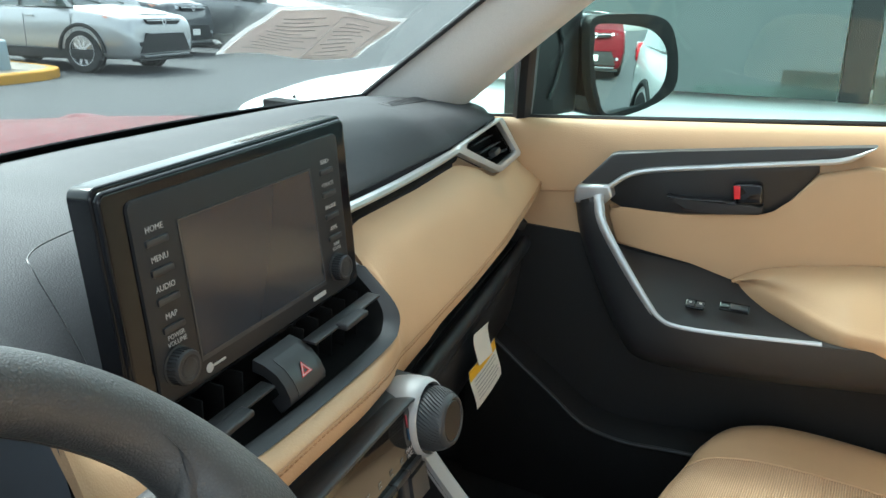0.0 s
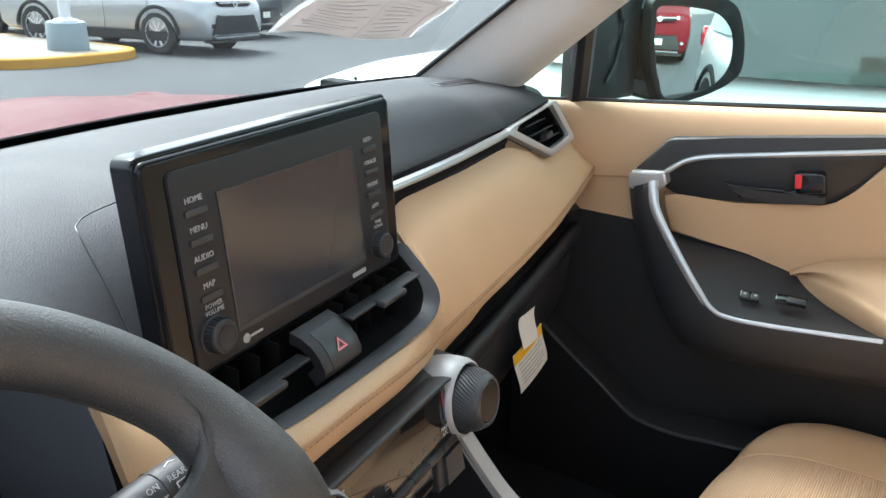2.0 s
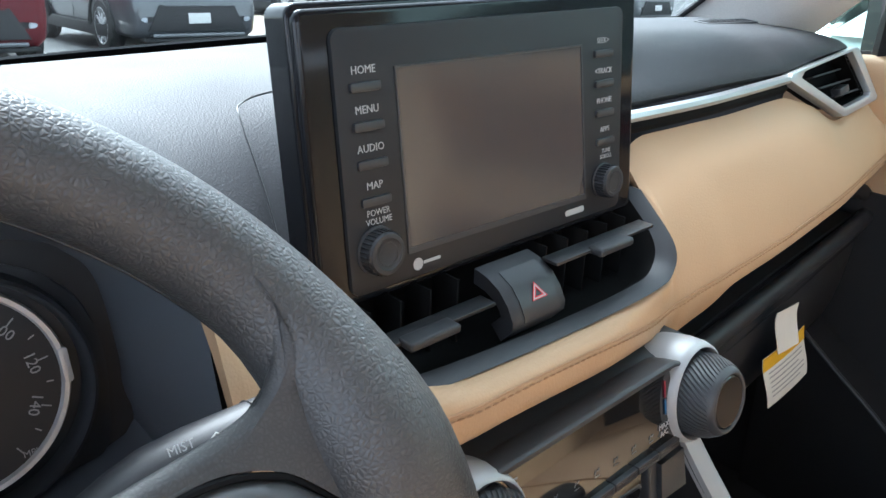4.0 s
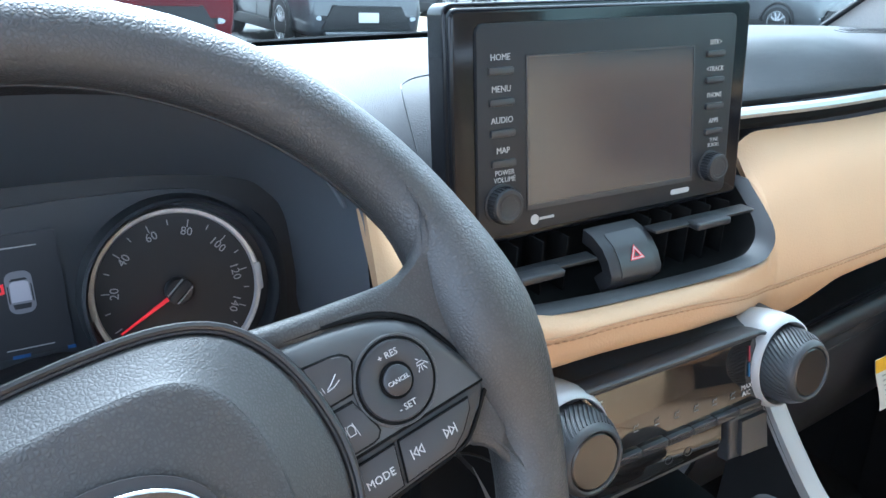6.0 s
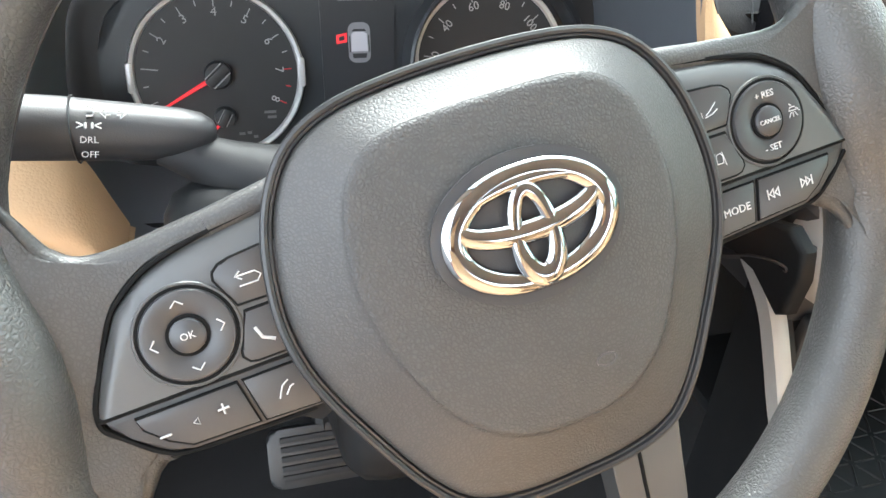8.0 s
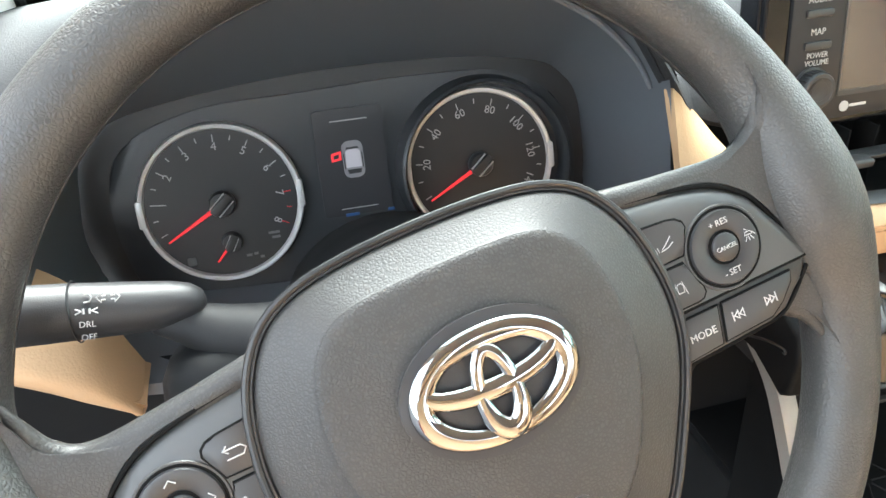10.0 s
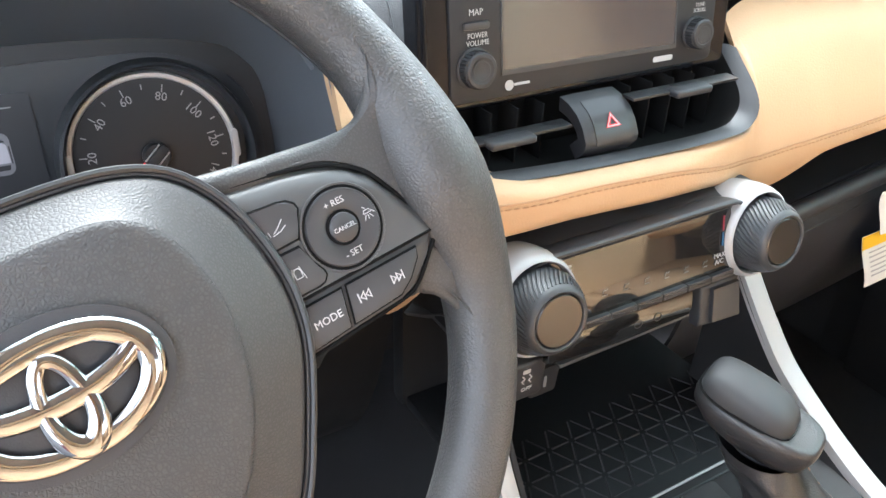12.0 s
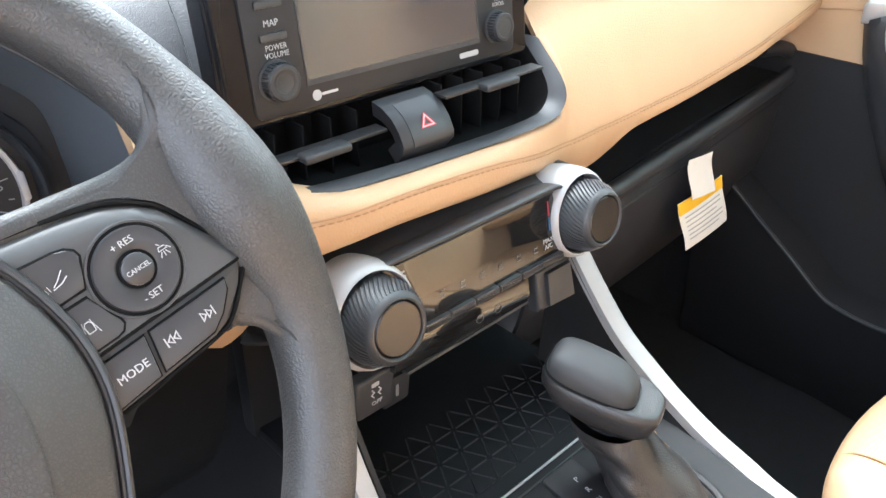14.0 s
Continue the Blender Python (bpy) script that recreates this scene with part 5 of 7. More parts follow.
for side, cx, cy in ((-1, -0.0983, -0.0030), (1, 0.0910, -0.0018)):
    D = lift(I, cx, cy, 0)
    R = 0.0540
    dial = part("dial", lathe([(0, 0.0), (R, 0.0), (R, -0.008)], 48, D), CLUSTER, cluster, "black dial face")
    part("dial_ring", lathe([(R - 0.0016, 0.0), (R - 0.0006, 0.0030), (R + 0.0018, 0.0034), (R + 0.0030, 0.0010), (R + 0.0030, -0.008)], 64, D), RING, cluster, "bright silver dial ring")
    if side > 0:
        part("shade_ring", lathe([(R + 0.0060, -0.004), (R + 0.0068, 0.011), (R + 0.0084, 0.0135), (R + 0.0104, 0.012), (R + 0.0130, -0.006)], 64, lift(D, 0.0036, -0.0016, 0)), LENS, cluster)
    for s2 in (-1, 1):
        part("ring_clip", slab(rrect(0.005, 0.020, 0.002, 3, s2 * (R + 0.001), 0), 0.0042, D, 0.001, z0=0.0), RING, cluster)
    nums = ("20", "40", "60", "80", "100", "120", "140") if side > 0 else ("1", "2", "3", "4", "5", "6", "7", "8")
    a_start = 206 if side > 0 else 202
    span = 264 if side > 0 else 228
    n = 8
    for k in range(n * 4 + 1):
        a = radians(a_start - span * k / (n * 4))
        if k % 2:
            continue
        lng = 0.0052 if k % 4 == 0 else (0.0036 if k % 2 == 0 else 0.002)
        mm = D @ pose(0, 0, 0.0003, 0, 0, math.degrees(a)) @ Matrix.Translation((R - 0.0055 - lng / 2, 0, 0))
        part("tick", box(0, 0, 0, lng, 0.0007, 0.0003, m=mm), RED_MARK if side < 0 and k > 27 else GREY_MARK, dial)
    for k, text in enumerate(nums):
        a = radians(a_start - span * (k + 1) / n)
        mm = lift(D, (R - 0.0138) * math.cos(a), (R - 0.0138) * math.sin(a), 0.0004) @ pose(0, 0, 0, 0, 0, math.degrees(a) - 90)
        words("lettering", text, mm, 0.0082, GREY_MARK, dial)
    na = radians(209)
    nd = part("needle", tube([(0.006 * math.cos(na), 0.006 * math.sin(na), 0.004), (0.046 * math.cos(na), 0.046 * math.sin(na), 0.003)], [0.0016, 0.0007], 6, m=D), RED_GLOW, dial, "lit red needle")
    hub = lathe([(0, 0.0075), (0.0080, 0.0070), (0.0092, 0.005), (0.0092, 0.0)], 24, D)
    part("hub", hub, BUTTON, dial)
    for g in (-1, 1):
        part("hub_edge", box(0, g * 0.0042, 0.0074, 0.015, 0.0008, 0.003, 0.0002, m=D @ pose(0, 0, 0, 0, 0, 42)), GREY_MARK, dial)
    part("hub_bar", box(0, 0, 0.0078, 0.018, 0.0062, 0.003, 0.001, m=D @ pose(0, 0, 0, 0, 0, 42)), CLUSTER, dial)
    if side < 0:
        D2 = lift(D, 0.002, -0.0285, 0)
        part("needle", tube([(0, 0, 0.004), (-0.012, -0.013, 0.003)], [0.0013, 0.0006], 6, m=D2), RED_GLOW, dial)
        part("hub", lathe([(0, 0.0065), (0.0065, 0.006), (0.0074, 0.0)], 20, D2), BUTTON, dial)
        part("hub_bar", box(0, 0, 0.0066, 0.013, 0.0045, 0.002, 0.0008, m=D2 @ pose(0, 0, 0, 0, 0, 60)), CLUSTER, dial)
        for g in (-1, 1):
            part("hub_edge", box(0, g * 0.0030, 0.0062, 0.010, 0.0006, 0.002, 0.0002, m=D2 @ pose(0, 0, 0, 0, 0, 60)), GREY_MARK, dial)
        for mx, my, mw in ((0.032, -0.0265, 0.008), (0.033, -0.0300, 0.006), (0.012, -0.0405, 0.004), (0.017, -0.0400, 0.003), (0.021, -0.0430, 0.003)):
            part("marking_bar", box(mx, my, 0.0003, mw, 0.0018, 0.0003, m=D), DIM_MARK, dial)
        part("fuel_mark", box(-0.0280, -0.0390, 0.0004, 0.006, 0.006, 0.0006, 0.001, m=D), DIM_MARK, dial)
    else:
        words("lettering", "MPH", lift(D, 0.030, -0.042, 0.0004), 0.005, GREY_MARK, dial)
dsp = part("centre_display", slab(rrect(0.051, 0.078, 0.003, 3, -0.0025, 0.0125), 0.002, I, z0=-0.0055), LCD, cluster, "small lit display with a car picture")
CP = lift(I, -0.0020, 0.0145, -0.0033) @ Matrix.Diagonal((1.06, 1.06, 1, 1))   # plan view of the car
pic = part("car_picture", slab(rrect(0.0145, 0.0255, 0.0048, 5), 0.0004, CP), LCD_GREY, dsp, "pale plan picture of the car")
part("car_roof", slab([(-0.0050, 0.0055), (-0.0054, -0.0055), (0.0054, -0.0055), (0.0050, 0.0055), (0.0030, 0.0068), (-0.0030, 0.0068)], 0.0003, CP, z0=0.0005), LCD_WHITE, pic)
part("car_window", slab([(-0.0050, -0.0068), (-0.0042, -0.0098), (0.0042, -0.0098), (0.0050, -0.0068)], 0.0003, CP, z0=0.0005), LCD, pic)
part("car_window", slab([(-0.0048, 0.0072), (0.0048, 0.0072), (0.0036, 0.0086), (-0.0036, 0.0086)], 0.0003, CP, z0=0.0005), LCD, pic)
for g in (-1, 1):
    part("car_window", box(g * 0.0062, -0.0008, 0.0006, 0.0007, 0.0105, 0.0003, m=CP), LCD, pic)
part("open_door_mark", ringplate([(-0.0148, 0.0050), (-0.0148, -0.0005), (-0.0080, 0.0005), (-0.0080, 0.0065)], [(-0.0132, 0.0038), (-0.0132, 0.0012), (-0.0095, 0.0018), (-0.0095, 0.0048)], 0.0004, CP), RED_GLOW, dsp)
for bx, bw in ((-0.008, 0.010), (0.021, 0.005)):
    part("screen_bar", box(bx, -0.0262, -0.003, bw, 0.0022, 0.0004, m=I), BLUE_DIM, dsp)
part("screen_line", box(-0.002, 0.0430, -0.003, 0.027, 0.0008, 0.0004, m=I), GREY_MARK, dsp)
part("screen_line", box(-0.002, -0.0215, -0.003, 0.027, 0.0006, 0.0004, m=I), GREY_MARK, dsp)

# ---- climate controls ----
climate = thing("climate_panel", (0.01, 0.09, 0.80), "gloss black climate control panel with two silver-collared knobs", "climate control")
P_ = frame_at((0.008, 0.0735, 0.913), (1, 0, 0), (0, 0.12, 1.0))
rows = []
for x, dz in ((-0.150, -0.034), (-0.138, -0.024), (-0.12, -0.014), (-0.100, -0.003), (-0.085, 0.0), (0.0, 0.0), (0.078, 0.0), (0.094, -0.002), (0.118, -0.012), (0.142, -0.024), (0.165, -0.036)):
    rows.append([(x, 0.16, 0.872 + dz), (x, 0.13, 0.889 + dz), (x, 0.108, 0.9035 + dz), (x, 0.094, 0.9105 + dz), (x, 0.084, 0.9140 + dz), (x, 0.077, 0.9156 + dz), (x, 0.0746, 0.9158 + dz), (x, 0.0733, 0.9150 + dz), (x, 0.0730, 0.9130 + dz)])
part("top_cover", sheet([crom([r[j] for r in rows], 40) for j in range(9)], 0.004), PLASTIC, climate, "charcoal cover above the controls")
part("stack_body", box(0.008, 0.150, 0.866, 0.270, 0.13, 0.088, 0.008), PLASTIC, climate)
PD = lift(P_, 0, -0.03, 0) @ pose(0, 0, 0, -5, 0, 0) @ Matrix.Translation((0, 0.03, 0))   # display leans back
PL = lift(P_, 0, -0.078, 0) @ pose(0, 0, 0, -2, 0, 0) @ Matrix.Translation((0, 0.078, 0))
SC = frame_at((-0.139, 0, 0), (0, -1, 0), (0, 0, 1))   # faces the driver
part("end_cheek", slab([(-0.150, 0.850), (-0.126, 0.866), (-0.100, 0.866), (-0.088, 0.856), (-0.072, 0.846), (-0.064, 0.852), (-0.061, 0.880), (-0.066, 0.898), (-0.084, 0.906), (-0.108, 0.897), (-0.135, 0.882), (-0.155, 0.868)][::-1], 0.010, SC, 0.004, 3), LOWER, climate, "black rounded end of the control stack")
part("display_panel", slab([(-0.094, -0.002), (-0.072, -0.056), (0.088, -0.056), (0.078, -0.002)], 0.006, PD, 0.0015, 2, z0=-0.006), PANEL, climate, "gloss black display with climate symbols")
part("panel_edge", tube([(-0.094, -0.0025, 0.0004), (0.0, -0.0025, 0.0004), (0.078, -0.0025, 0.0004)], 0.0006, 6, m=PD), GREY_PLASTIC, climate)
for k in range(6):   # faint pictograms: a bent stroke over a short bar
    x, y = -0.0464 + 0.0198 * k, -0.0370 - 0.0010 * k
    part("symbol", tube([(x - 0.0022, y - 0.001, 0.0003), (x - 0.0010, y + 0.0018, 0.0003), (x + 0.0008, y + 0.0006, 0.0003), (x + 0.0024, y + 0.0020, 0.0003)], 0.0003, 4, m=PD), DIM_MARK, climate)
    part("symbol", box(x, y - 0.0028, 0.0002, 0.0048, 0.0007, 0.0002, m=PD), DIM_MARK, climate)
for x, y in ((-0.0779, -0.009), (-0.0779, -0.0125)):
    part("symbol", box(x, y, 0.0002, 0.0040, 0.0014, 0.0002, m=PD), WHITE_MARK, climate)
words("lettering", "MAX\nA/C", lift(PD, 0.0675, -0.0420, 0.0006), 0.0056, WHITE_MARK, climate)
part("temperature_scale", box(0.0702, -0.0135, 0.0006, 0.0013, 0.012, 0.0006, m=PD), DULL_RED, climate)
part("temperature_scale", box(0.0702, -0.0265, 0.0006, 0.0013, 0.011, 0.0006, m=PD), BLUE_MARK, climate)
for x in (-0.0098, 0.0102):
    part("symbol", ringplate(ellipse(0.0040, 0.0034, 14, x, -0.0765), ellipse(0.0035, 0.0029, 14, x, -0.0765), 0.0003, PL, -0.0008), BUTTON, climate)
for k in range(6):
    part("button_bar", slab(rrect(0.0246, 0.0064, 0.001, 2, -0.0560 + 0.0251 * k, -0.0560), 0.008, P_, 0.0018, 2, z0=-0.002), BUTTON, climate)
part("lower_panel", slab([(-0.090, -0.0625), (-0.094, -0.082), (-0.030, -0.086), (0.044, -0.0855), (0.048, -0.079), (0.046, -0.0625)], 0.006, PL, 0.0015, 2, z0=-0.007), PANEL, climate, "gloss black lower switch strip")
part("lower_edge", box(-0.020, -0.0868, -0.006, 0.128, 0.003, 0.010, 0.001, m=P_ @ pose(0, 0, 0, 0, 0, 0.8)), GREY_PLASTIC, climate)
part("blank_cover", slab([(0.056, -0.066), (0.058, -0.103), (0.105, -0.106), (0.097, -0.066)], 0.010, P_, 0.003, 3, z0=-0.012), GREY_PLASTIC, climate, "plain charcoal blank cover")
part("blank_cover", slab([(0.066, -0.069), (0.069, -0.100), (0.101, -0.102), (0.095, -0.069)], 0.004, P_, 0.001, 2, z0=-0.002), GREY_PLASTIC, climate)
for cx, cz in ((-0.099, 0.887), (0.115, 0.887)):
    K = frame_at((cx, 0.044, cz + 0.001), (1, 0.0, 0), (0, 0.18, 0.98))
    part("collar", lathe([(0.0346, -0.056), (0.0358, -0.047), (0.0362, -0.037), (0.0354, -0.0275), (0.0336, -0.0222), (0.0318, -0.0210), (0.0307, -0.0224), (0.0303, -0.030)], 56, K @ Matrix.Diagonal((0.98, 1.06, 1, 1))), SILVER, climate, "satin silver knob collar")
    kn = part("knob", lathe([(0.0294, -0.034), (0.0290, -0.022), (0.0272, -0.010), (0.0240, -0.0020), (0.0224, 0.0006), (0.0208, 0.0014), (0.0196, 0.0008), (0.0190, -0.0006)], 56, K), GREY_PLASTIC, climate, "dark ribbed rubber knob")
    part("cap", lathe([(0, 0.0006), (0.0176, 0.0006), (0.0184, -0.0002), (0.0186, -0.004)], 44, K), BRUSHED, kn, "dark brushed metal cap")
    for j in range(50):
        a = 2 * math.pi * j / 50
        path = [(r * math.cos(a + d), r * math.sin(a + d), z) for r, z, d in ((0.0291, -0.0215, 0.0), (0.0285, -0.0150, 0.15), (0.0271, -0.0090, 0.30), (0.0248, -0.0030, 0.44))]
        part("rib", tube(path, [0.0007, 0.0011, 0.0011, 0.0005], 5, m=K), GREY_PLASTIC, kn)

# ---- centre console ----
console = thing("centre_console", (0, -0.1, 0.4), "black centre console with silver side rails and a ribbed rubber tray", "centre console")
rail = [(0.105, 0.862), (0.076, 0.824), (0.054, 0.797), (0.028, 0.769), (-0.004, 0.746), (-0.035, 0.727), (-0.067, 0.711), (-0.10, 0.699), (-0.14, 0.688), (-0.25, 0.675), (-0.45, 0.67), (-0.70, 0.67)]
for s in (-1, 1):
    ctr_x = 0.008
    line = [(0.123, 0.861), (0.100, 0.846), (0.083, 0.831), (0.064, 0.805), (0.046, 0.779), (0.018, 0.747), (-0.032, 0.719), (-0.085, 0.700)] + rail[8:] if s < 0 else rail
    r_out = crom([(ctr_x + s * (0.142 + 0.012 * min(1, max(0, (0.1 - y) / 0.2))), y, z) for y, z in line], 50)
    band = []
    for k, p in enumerate(r_out):
        q = r_out[min(k + 1, 49)] - r_out[max(k - 1, 0)]
        nrm = Vector((0, -q.z, q.y)).normalized()
        nrm = nrm if nrm.z > 0 else -nrm
        wd = 0.017 if s > 0 else 0.011
        band.append([p + Vector((s * 0.003, 0, 0)) - nrm * 0.012, p + Vector((s * 0.002, 0, 0)) - nrm * 0.001, p, p - Vector((s * wd * 0.5, 0, 0)) + nrm * 0.001, p - Vector((s * wd, 0, 0)) - nrm * 0.001, p - Vector((s * (wd + 0.002), 0, 0)) - nrm * 0.008])
    part("side_rail", sheet([[b[j] for b in band] for j in range(6)], 0.003), SILVER, console, "satin silver side rail")
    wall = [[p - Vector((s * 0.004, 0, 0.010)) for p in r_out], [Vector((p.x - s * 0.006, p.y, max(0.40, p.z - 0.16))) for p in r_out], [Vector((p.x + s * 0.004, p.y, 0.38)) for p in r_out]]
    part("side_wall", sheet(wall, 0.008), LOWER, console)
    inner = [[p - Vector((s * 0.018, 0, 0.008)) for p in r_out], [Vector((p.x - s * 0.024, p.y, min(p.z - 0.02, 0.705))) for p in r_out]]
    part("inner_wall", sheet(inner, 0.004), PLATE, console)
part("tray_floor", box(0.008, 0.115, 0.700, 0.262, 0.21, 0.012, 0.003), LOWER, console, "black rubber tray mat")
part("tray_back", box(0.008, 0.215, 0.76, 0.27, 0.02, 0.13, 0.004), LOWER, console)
bm = bmesh.new()
for r in range(4):
    y = 0.026 + r * 0.0215
    for c in range(10):
        x = -0.110 + c * 0.0240 + (0.0120 if r % 2 else 0)
        tube([(x + 0.0016, y + 0.0024, 0.7062), (x + 0.0104, y + 0.0190, 0.7062)], 0.0009, 4, bm=bm)
        tube([(x + 0.0224, y + 0.0024, 0.7062), (x + 0.0136, y + 0.0190, 0.7062)], 0.0009, 4, bm=bm)
        tube([(x + 0.0034, y, 0.7062), (x + 0.0206, y, 0.7062)], 0.0009, 4, bm=bm)
tagged(part("ridge_pattern", bm, PLATE, console, "raised triangular ridges of the tray mat"), kind="stuff")
part("tray_sill", tube([(-0.122, 0.0055, 0.7160), (0.136, 0.0055, 0.7160)], 0.0011, 8), SILVER, console, "thin dull silver sill before the selector")
part("tray_sill", tube([(-0.122, -0.0035, 0.7172), (0.136, -0.0035, 0.7172)], 0.0009, 8), GREY_PLASTIC, console)
plate = [[(0.008 + sx * 0.130, y, z) for sx in (-1, -0.5, 0, 0.5, 1)] for y, z in ((0.012, 0.700), (0.010, 0.712), (0.0, 0.7165), (-0.08, 0.706), (-0.20, 0.692), (-0.36, 0.684), (-0.7, 0.68))]
part("shifter_plate", sheet(plate, 0.012), PLATE, console, "charcoal shifter surround")
Q = frame_at((0.018, -0.050, 0.7120), (1, 0, 0), (0, 1, 0.11))
part("gear_display", slab(rrect(0.036, 0.090, 0.004), 0.003, Q, 0.001, z0=0.0), MATTE, console, "gloss black gear indicator")
for k, text in enumerate("PRND"):
    words("lettering", text, lift(Q, 0.004, 0.028 - 0.0115 * k, 0.0032), 0.0065, WHITE_MARK, console)
part("armrest", box(0.008, -0.55, 0.745, 0.25, 0.34, 0.10, 0.03, seg=4), TAN, console, "tan padded armrest lid")
part("traction_switch", slab(rrect(0.034, 0.037, 0.004), 0.010, frame_at((-0.097, 0.083, 0.815), (1, 0, 0), (0, -0.1, 1)), 0.003, 3), PLASTIC, climate, "black traction control switch")
TS = frame_at((-0.097, 0.0728, 0.815), (1, 0, 0), (0, -0.1, 1))
words("lettering", "OFF", lift(TS, 0.001, -0.008, 0.0003), 0.0055, WHITE_MARK, climate)
part("symbol", slab(rrect(0.0065, 0.004, 0.001, 2, -0.001, 0.010), 0.0003, TS), WHITE_MARK, climate)
for s in (-1, 1):
    part("symbol", tube([(s * 0.003 - 0.001, 0.006, 0.0003), (s * 0.003 + 0.0012, 0.003, 0.0003), (s * 0.003 - 0.0012, 0.001, 0.0003), (s * 0.003 + 0.001, -0.002, 0.0003)], 0.0006, 4, m=TS), WHITE_MARK, climate)
usb = part("usb_socket", slab(rrect(0.026, 0.030, 0.003), 0.006, frame_at((-0.054, 0.108, 0.775), (1, 0, 0), (0, -0.1, 1)), 0.001, 2), PLASTIC, climate, "usb socket in the tray's back")
part("socket_slot", box(-0.054, 0.1015, 0.775, 0.0024, 0.001, 0.011), STRIP, usb)

# ---- gear selector ----
shifter = thing("gear_selector", (0.03, -0.04, 0.71), "black gear selector with leather boot and satin knob", "gear lever")
T = frame_at((0.039, -0.024, 0.799), (0.93, 0.36, 0), (-0.36, 0.93, 0.12))


def rounded_body(levels, n=44, power=0.54, tilt=0.003):
    """A soft-cornered body through levels of (height, half width, half length, shift forward)."""
    bm = bmesh.new()
    rings = []
    widest, longest = max(q[1] for q in levels), max(q[2] for q in levels)
    for z, rx, ry, oy in levels:
        bend = power + (1 - power) * (1 - rx / widest) if tilt > 0.003 else power
        row = []
        for j in range(n):
            a = 2 * math.pi * j / n
            c, d = math.cos(a), math.sin(a)
            narrow = 1 - 0.10 * max(0.0, -d)
            row.append(bm.verts.new((rx * narrow * math.copysign(abs(c) ** bend, c), oy + ry * math.copysign(abs(d) ** bend, d), z + tilt * d * ry / longest)))
        rings.append(row)
    for a, b in zip(rings, rings[1:]):
        for j in range(n):
            bm.faces.new((a[j], a[(j + 1) % n], b[(j + 1) % n], b[j]))
    bm.faces.new(rings[0][::-1])
    bm.faces.new(rings[-1])
    return bm


bm = rounded_body([(-0.022, 0.015, 0.022, -0.010), (-0.019, 0.0195, 0.030, -0.007), (-0.012, 0.0240, 0.039, -0.002), (-0.002, 0.0262, 0.0450, 0.001), (0.004, 0.0262, 0.0458, 0.001), (0.0078, 0.0252, 0.0448, 0.001), (0.0092, 0.0235, 0.0425, 0.001), (0.0080, 0.020, 0.038, 0.001)], power=0.58)
bm.transform(T)
knob = part("knob", bm, BOOT, shifter, "satin black leather knob", angle=60)
CAP = [(0.002, 1.0), (0.0105, 1.0), (0.0142, 0.985), (0.0178, 0.945), (0.0208, 0.875), (0.0232, 0.77), (0.0250, 0.62), (0.0262, 0.43), (0.0268, 0.22), (0.0269, 0.04)]
bm = rounded_body([(z, 0.0234 * k, 0.0345 * k, 0.0100) for z, k in CAP], 64, 0.54, 0.005)
bm.transform(T)
part("top_cap", bm, KNOB_CAP, shifter, "smooth satin knob cap", angle=60)
part("cap_groove", tube([T @ Vector((0.0238 * (1 - 0.1 * max(0.0, -math.sin(a))) * math.copysign(abs(math.cos(a)) ** 0.54, math.cos(a)), 0.0100 + 0.0350 * math.copysign(abs(math.sin(a)) ** 0.54, math.sin(a)), 0.0096 + 0.004 * math.sin(a))) for a in [2 * math.pi * (j + 0.5) / 72 for j in range(72)]], 0.0011, 5, True), CAVITY, shifter)
part("neck_ring", lathe([(0.0165, -0.002), (0.0180, 0.0), (0.0180, 0.003), (0.0165, 0.004)], 36, T @ Matrix.Translation((0, -0.008, -0.024)) @ Matrix.Diagonal((0.95, 1.3, 0.6, 1))), GREY_PLASTIC, shifter, "thin metal ring under the knob")
rows = []
for k in range(22):
    u = k / 21
    c = Vector((0.034 + 0.034 * u ** 1.2, -0.030 - 0.046 * u, 0.779 - 0.075 * u))
    r = 0.0215 + 0.016 * u ** 1.25
    rows.append([c + Vector((r * (1.0 + 0.10 * math.sin(3 * a + 6 * u) * math.sin(math.pi * u) + 0.07 * math.sin(22 * u + 2.5 * math.sin(a + 0.7)) * math.sin(math.pi * u)) * math.cos(a), r * 1.3 * math.sin(a), 0.006 * math.sin(2 * a + 5 * u) * math.sin(math.pi * u))) for a in [2 * math.pi * j / 40 for j in range(41)]])
part("boot", sheet(rows), BOOT, shifter, "creased black leather boot", angle=80)
for d in (-0.0022, 0.0022):
    part("boot_stitching", stitches([rows[k][0].lerp(rows[k][38], 0.35) + Vector((0.0012, d, 0.0010)) for k in range(22)], 0.005, 0.0035, 0.0006), THREAD, shifter)
part("boot_frame", tube(crom([p + Vector((0, 0, 0.002)) for p in rows[-1][:-1:4]], 40, True), 0.0045, 8, True), PLATE, shifter)

# ---- passenger door ----
door = thing("door_1", (0.73, -0.3, 0.4), "tan and black passenger door trim with silver-edged armrest", "door", kind="structure")
DR = frame_at((0.712, 0, 0), (0, -1, 0), (0, 0, 1))


def sill(y):
    return 1.052 + 0.105 * (0.20 - y) * (1 if y > -0.4 else 1)


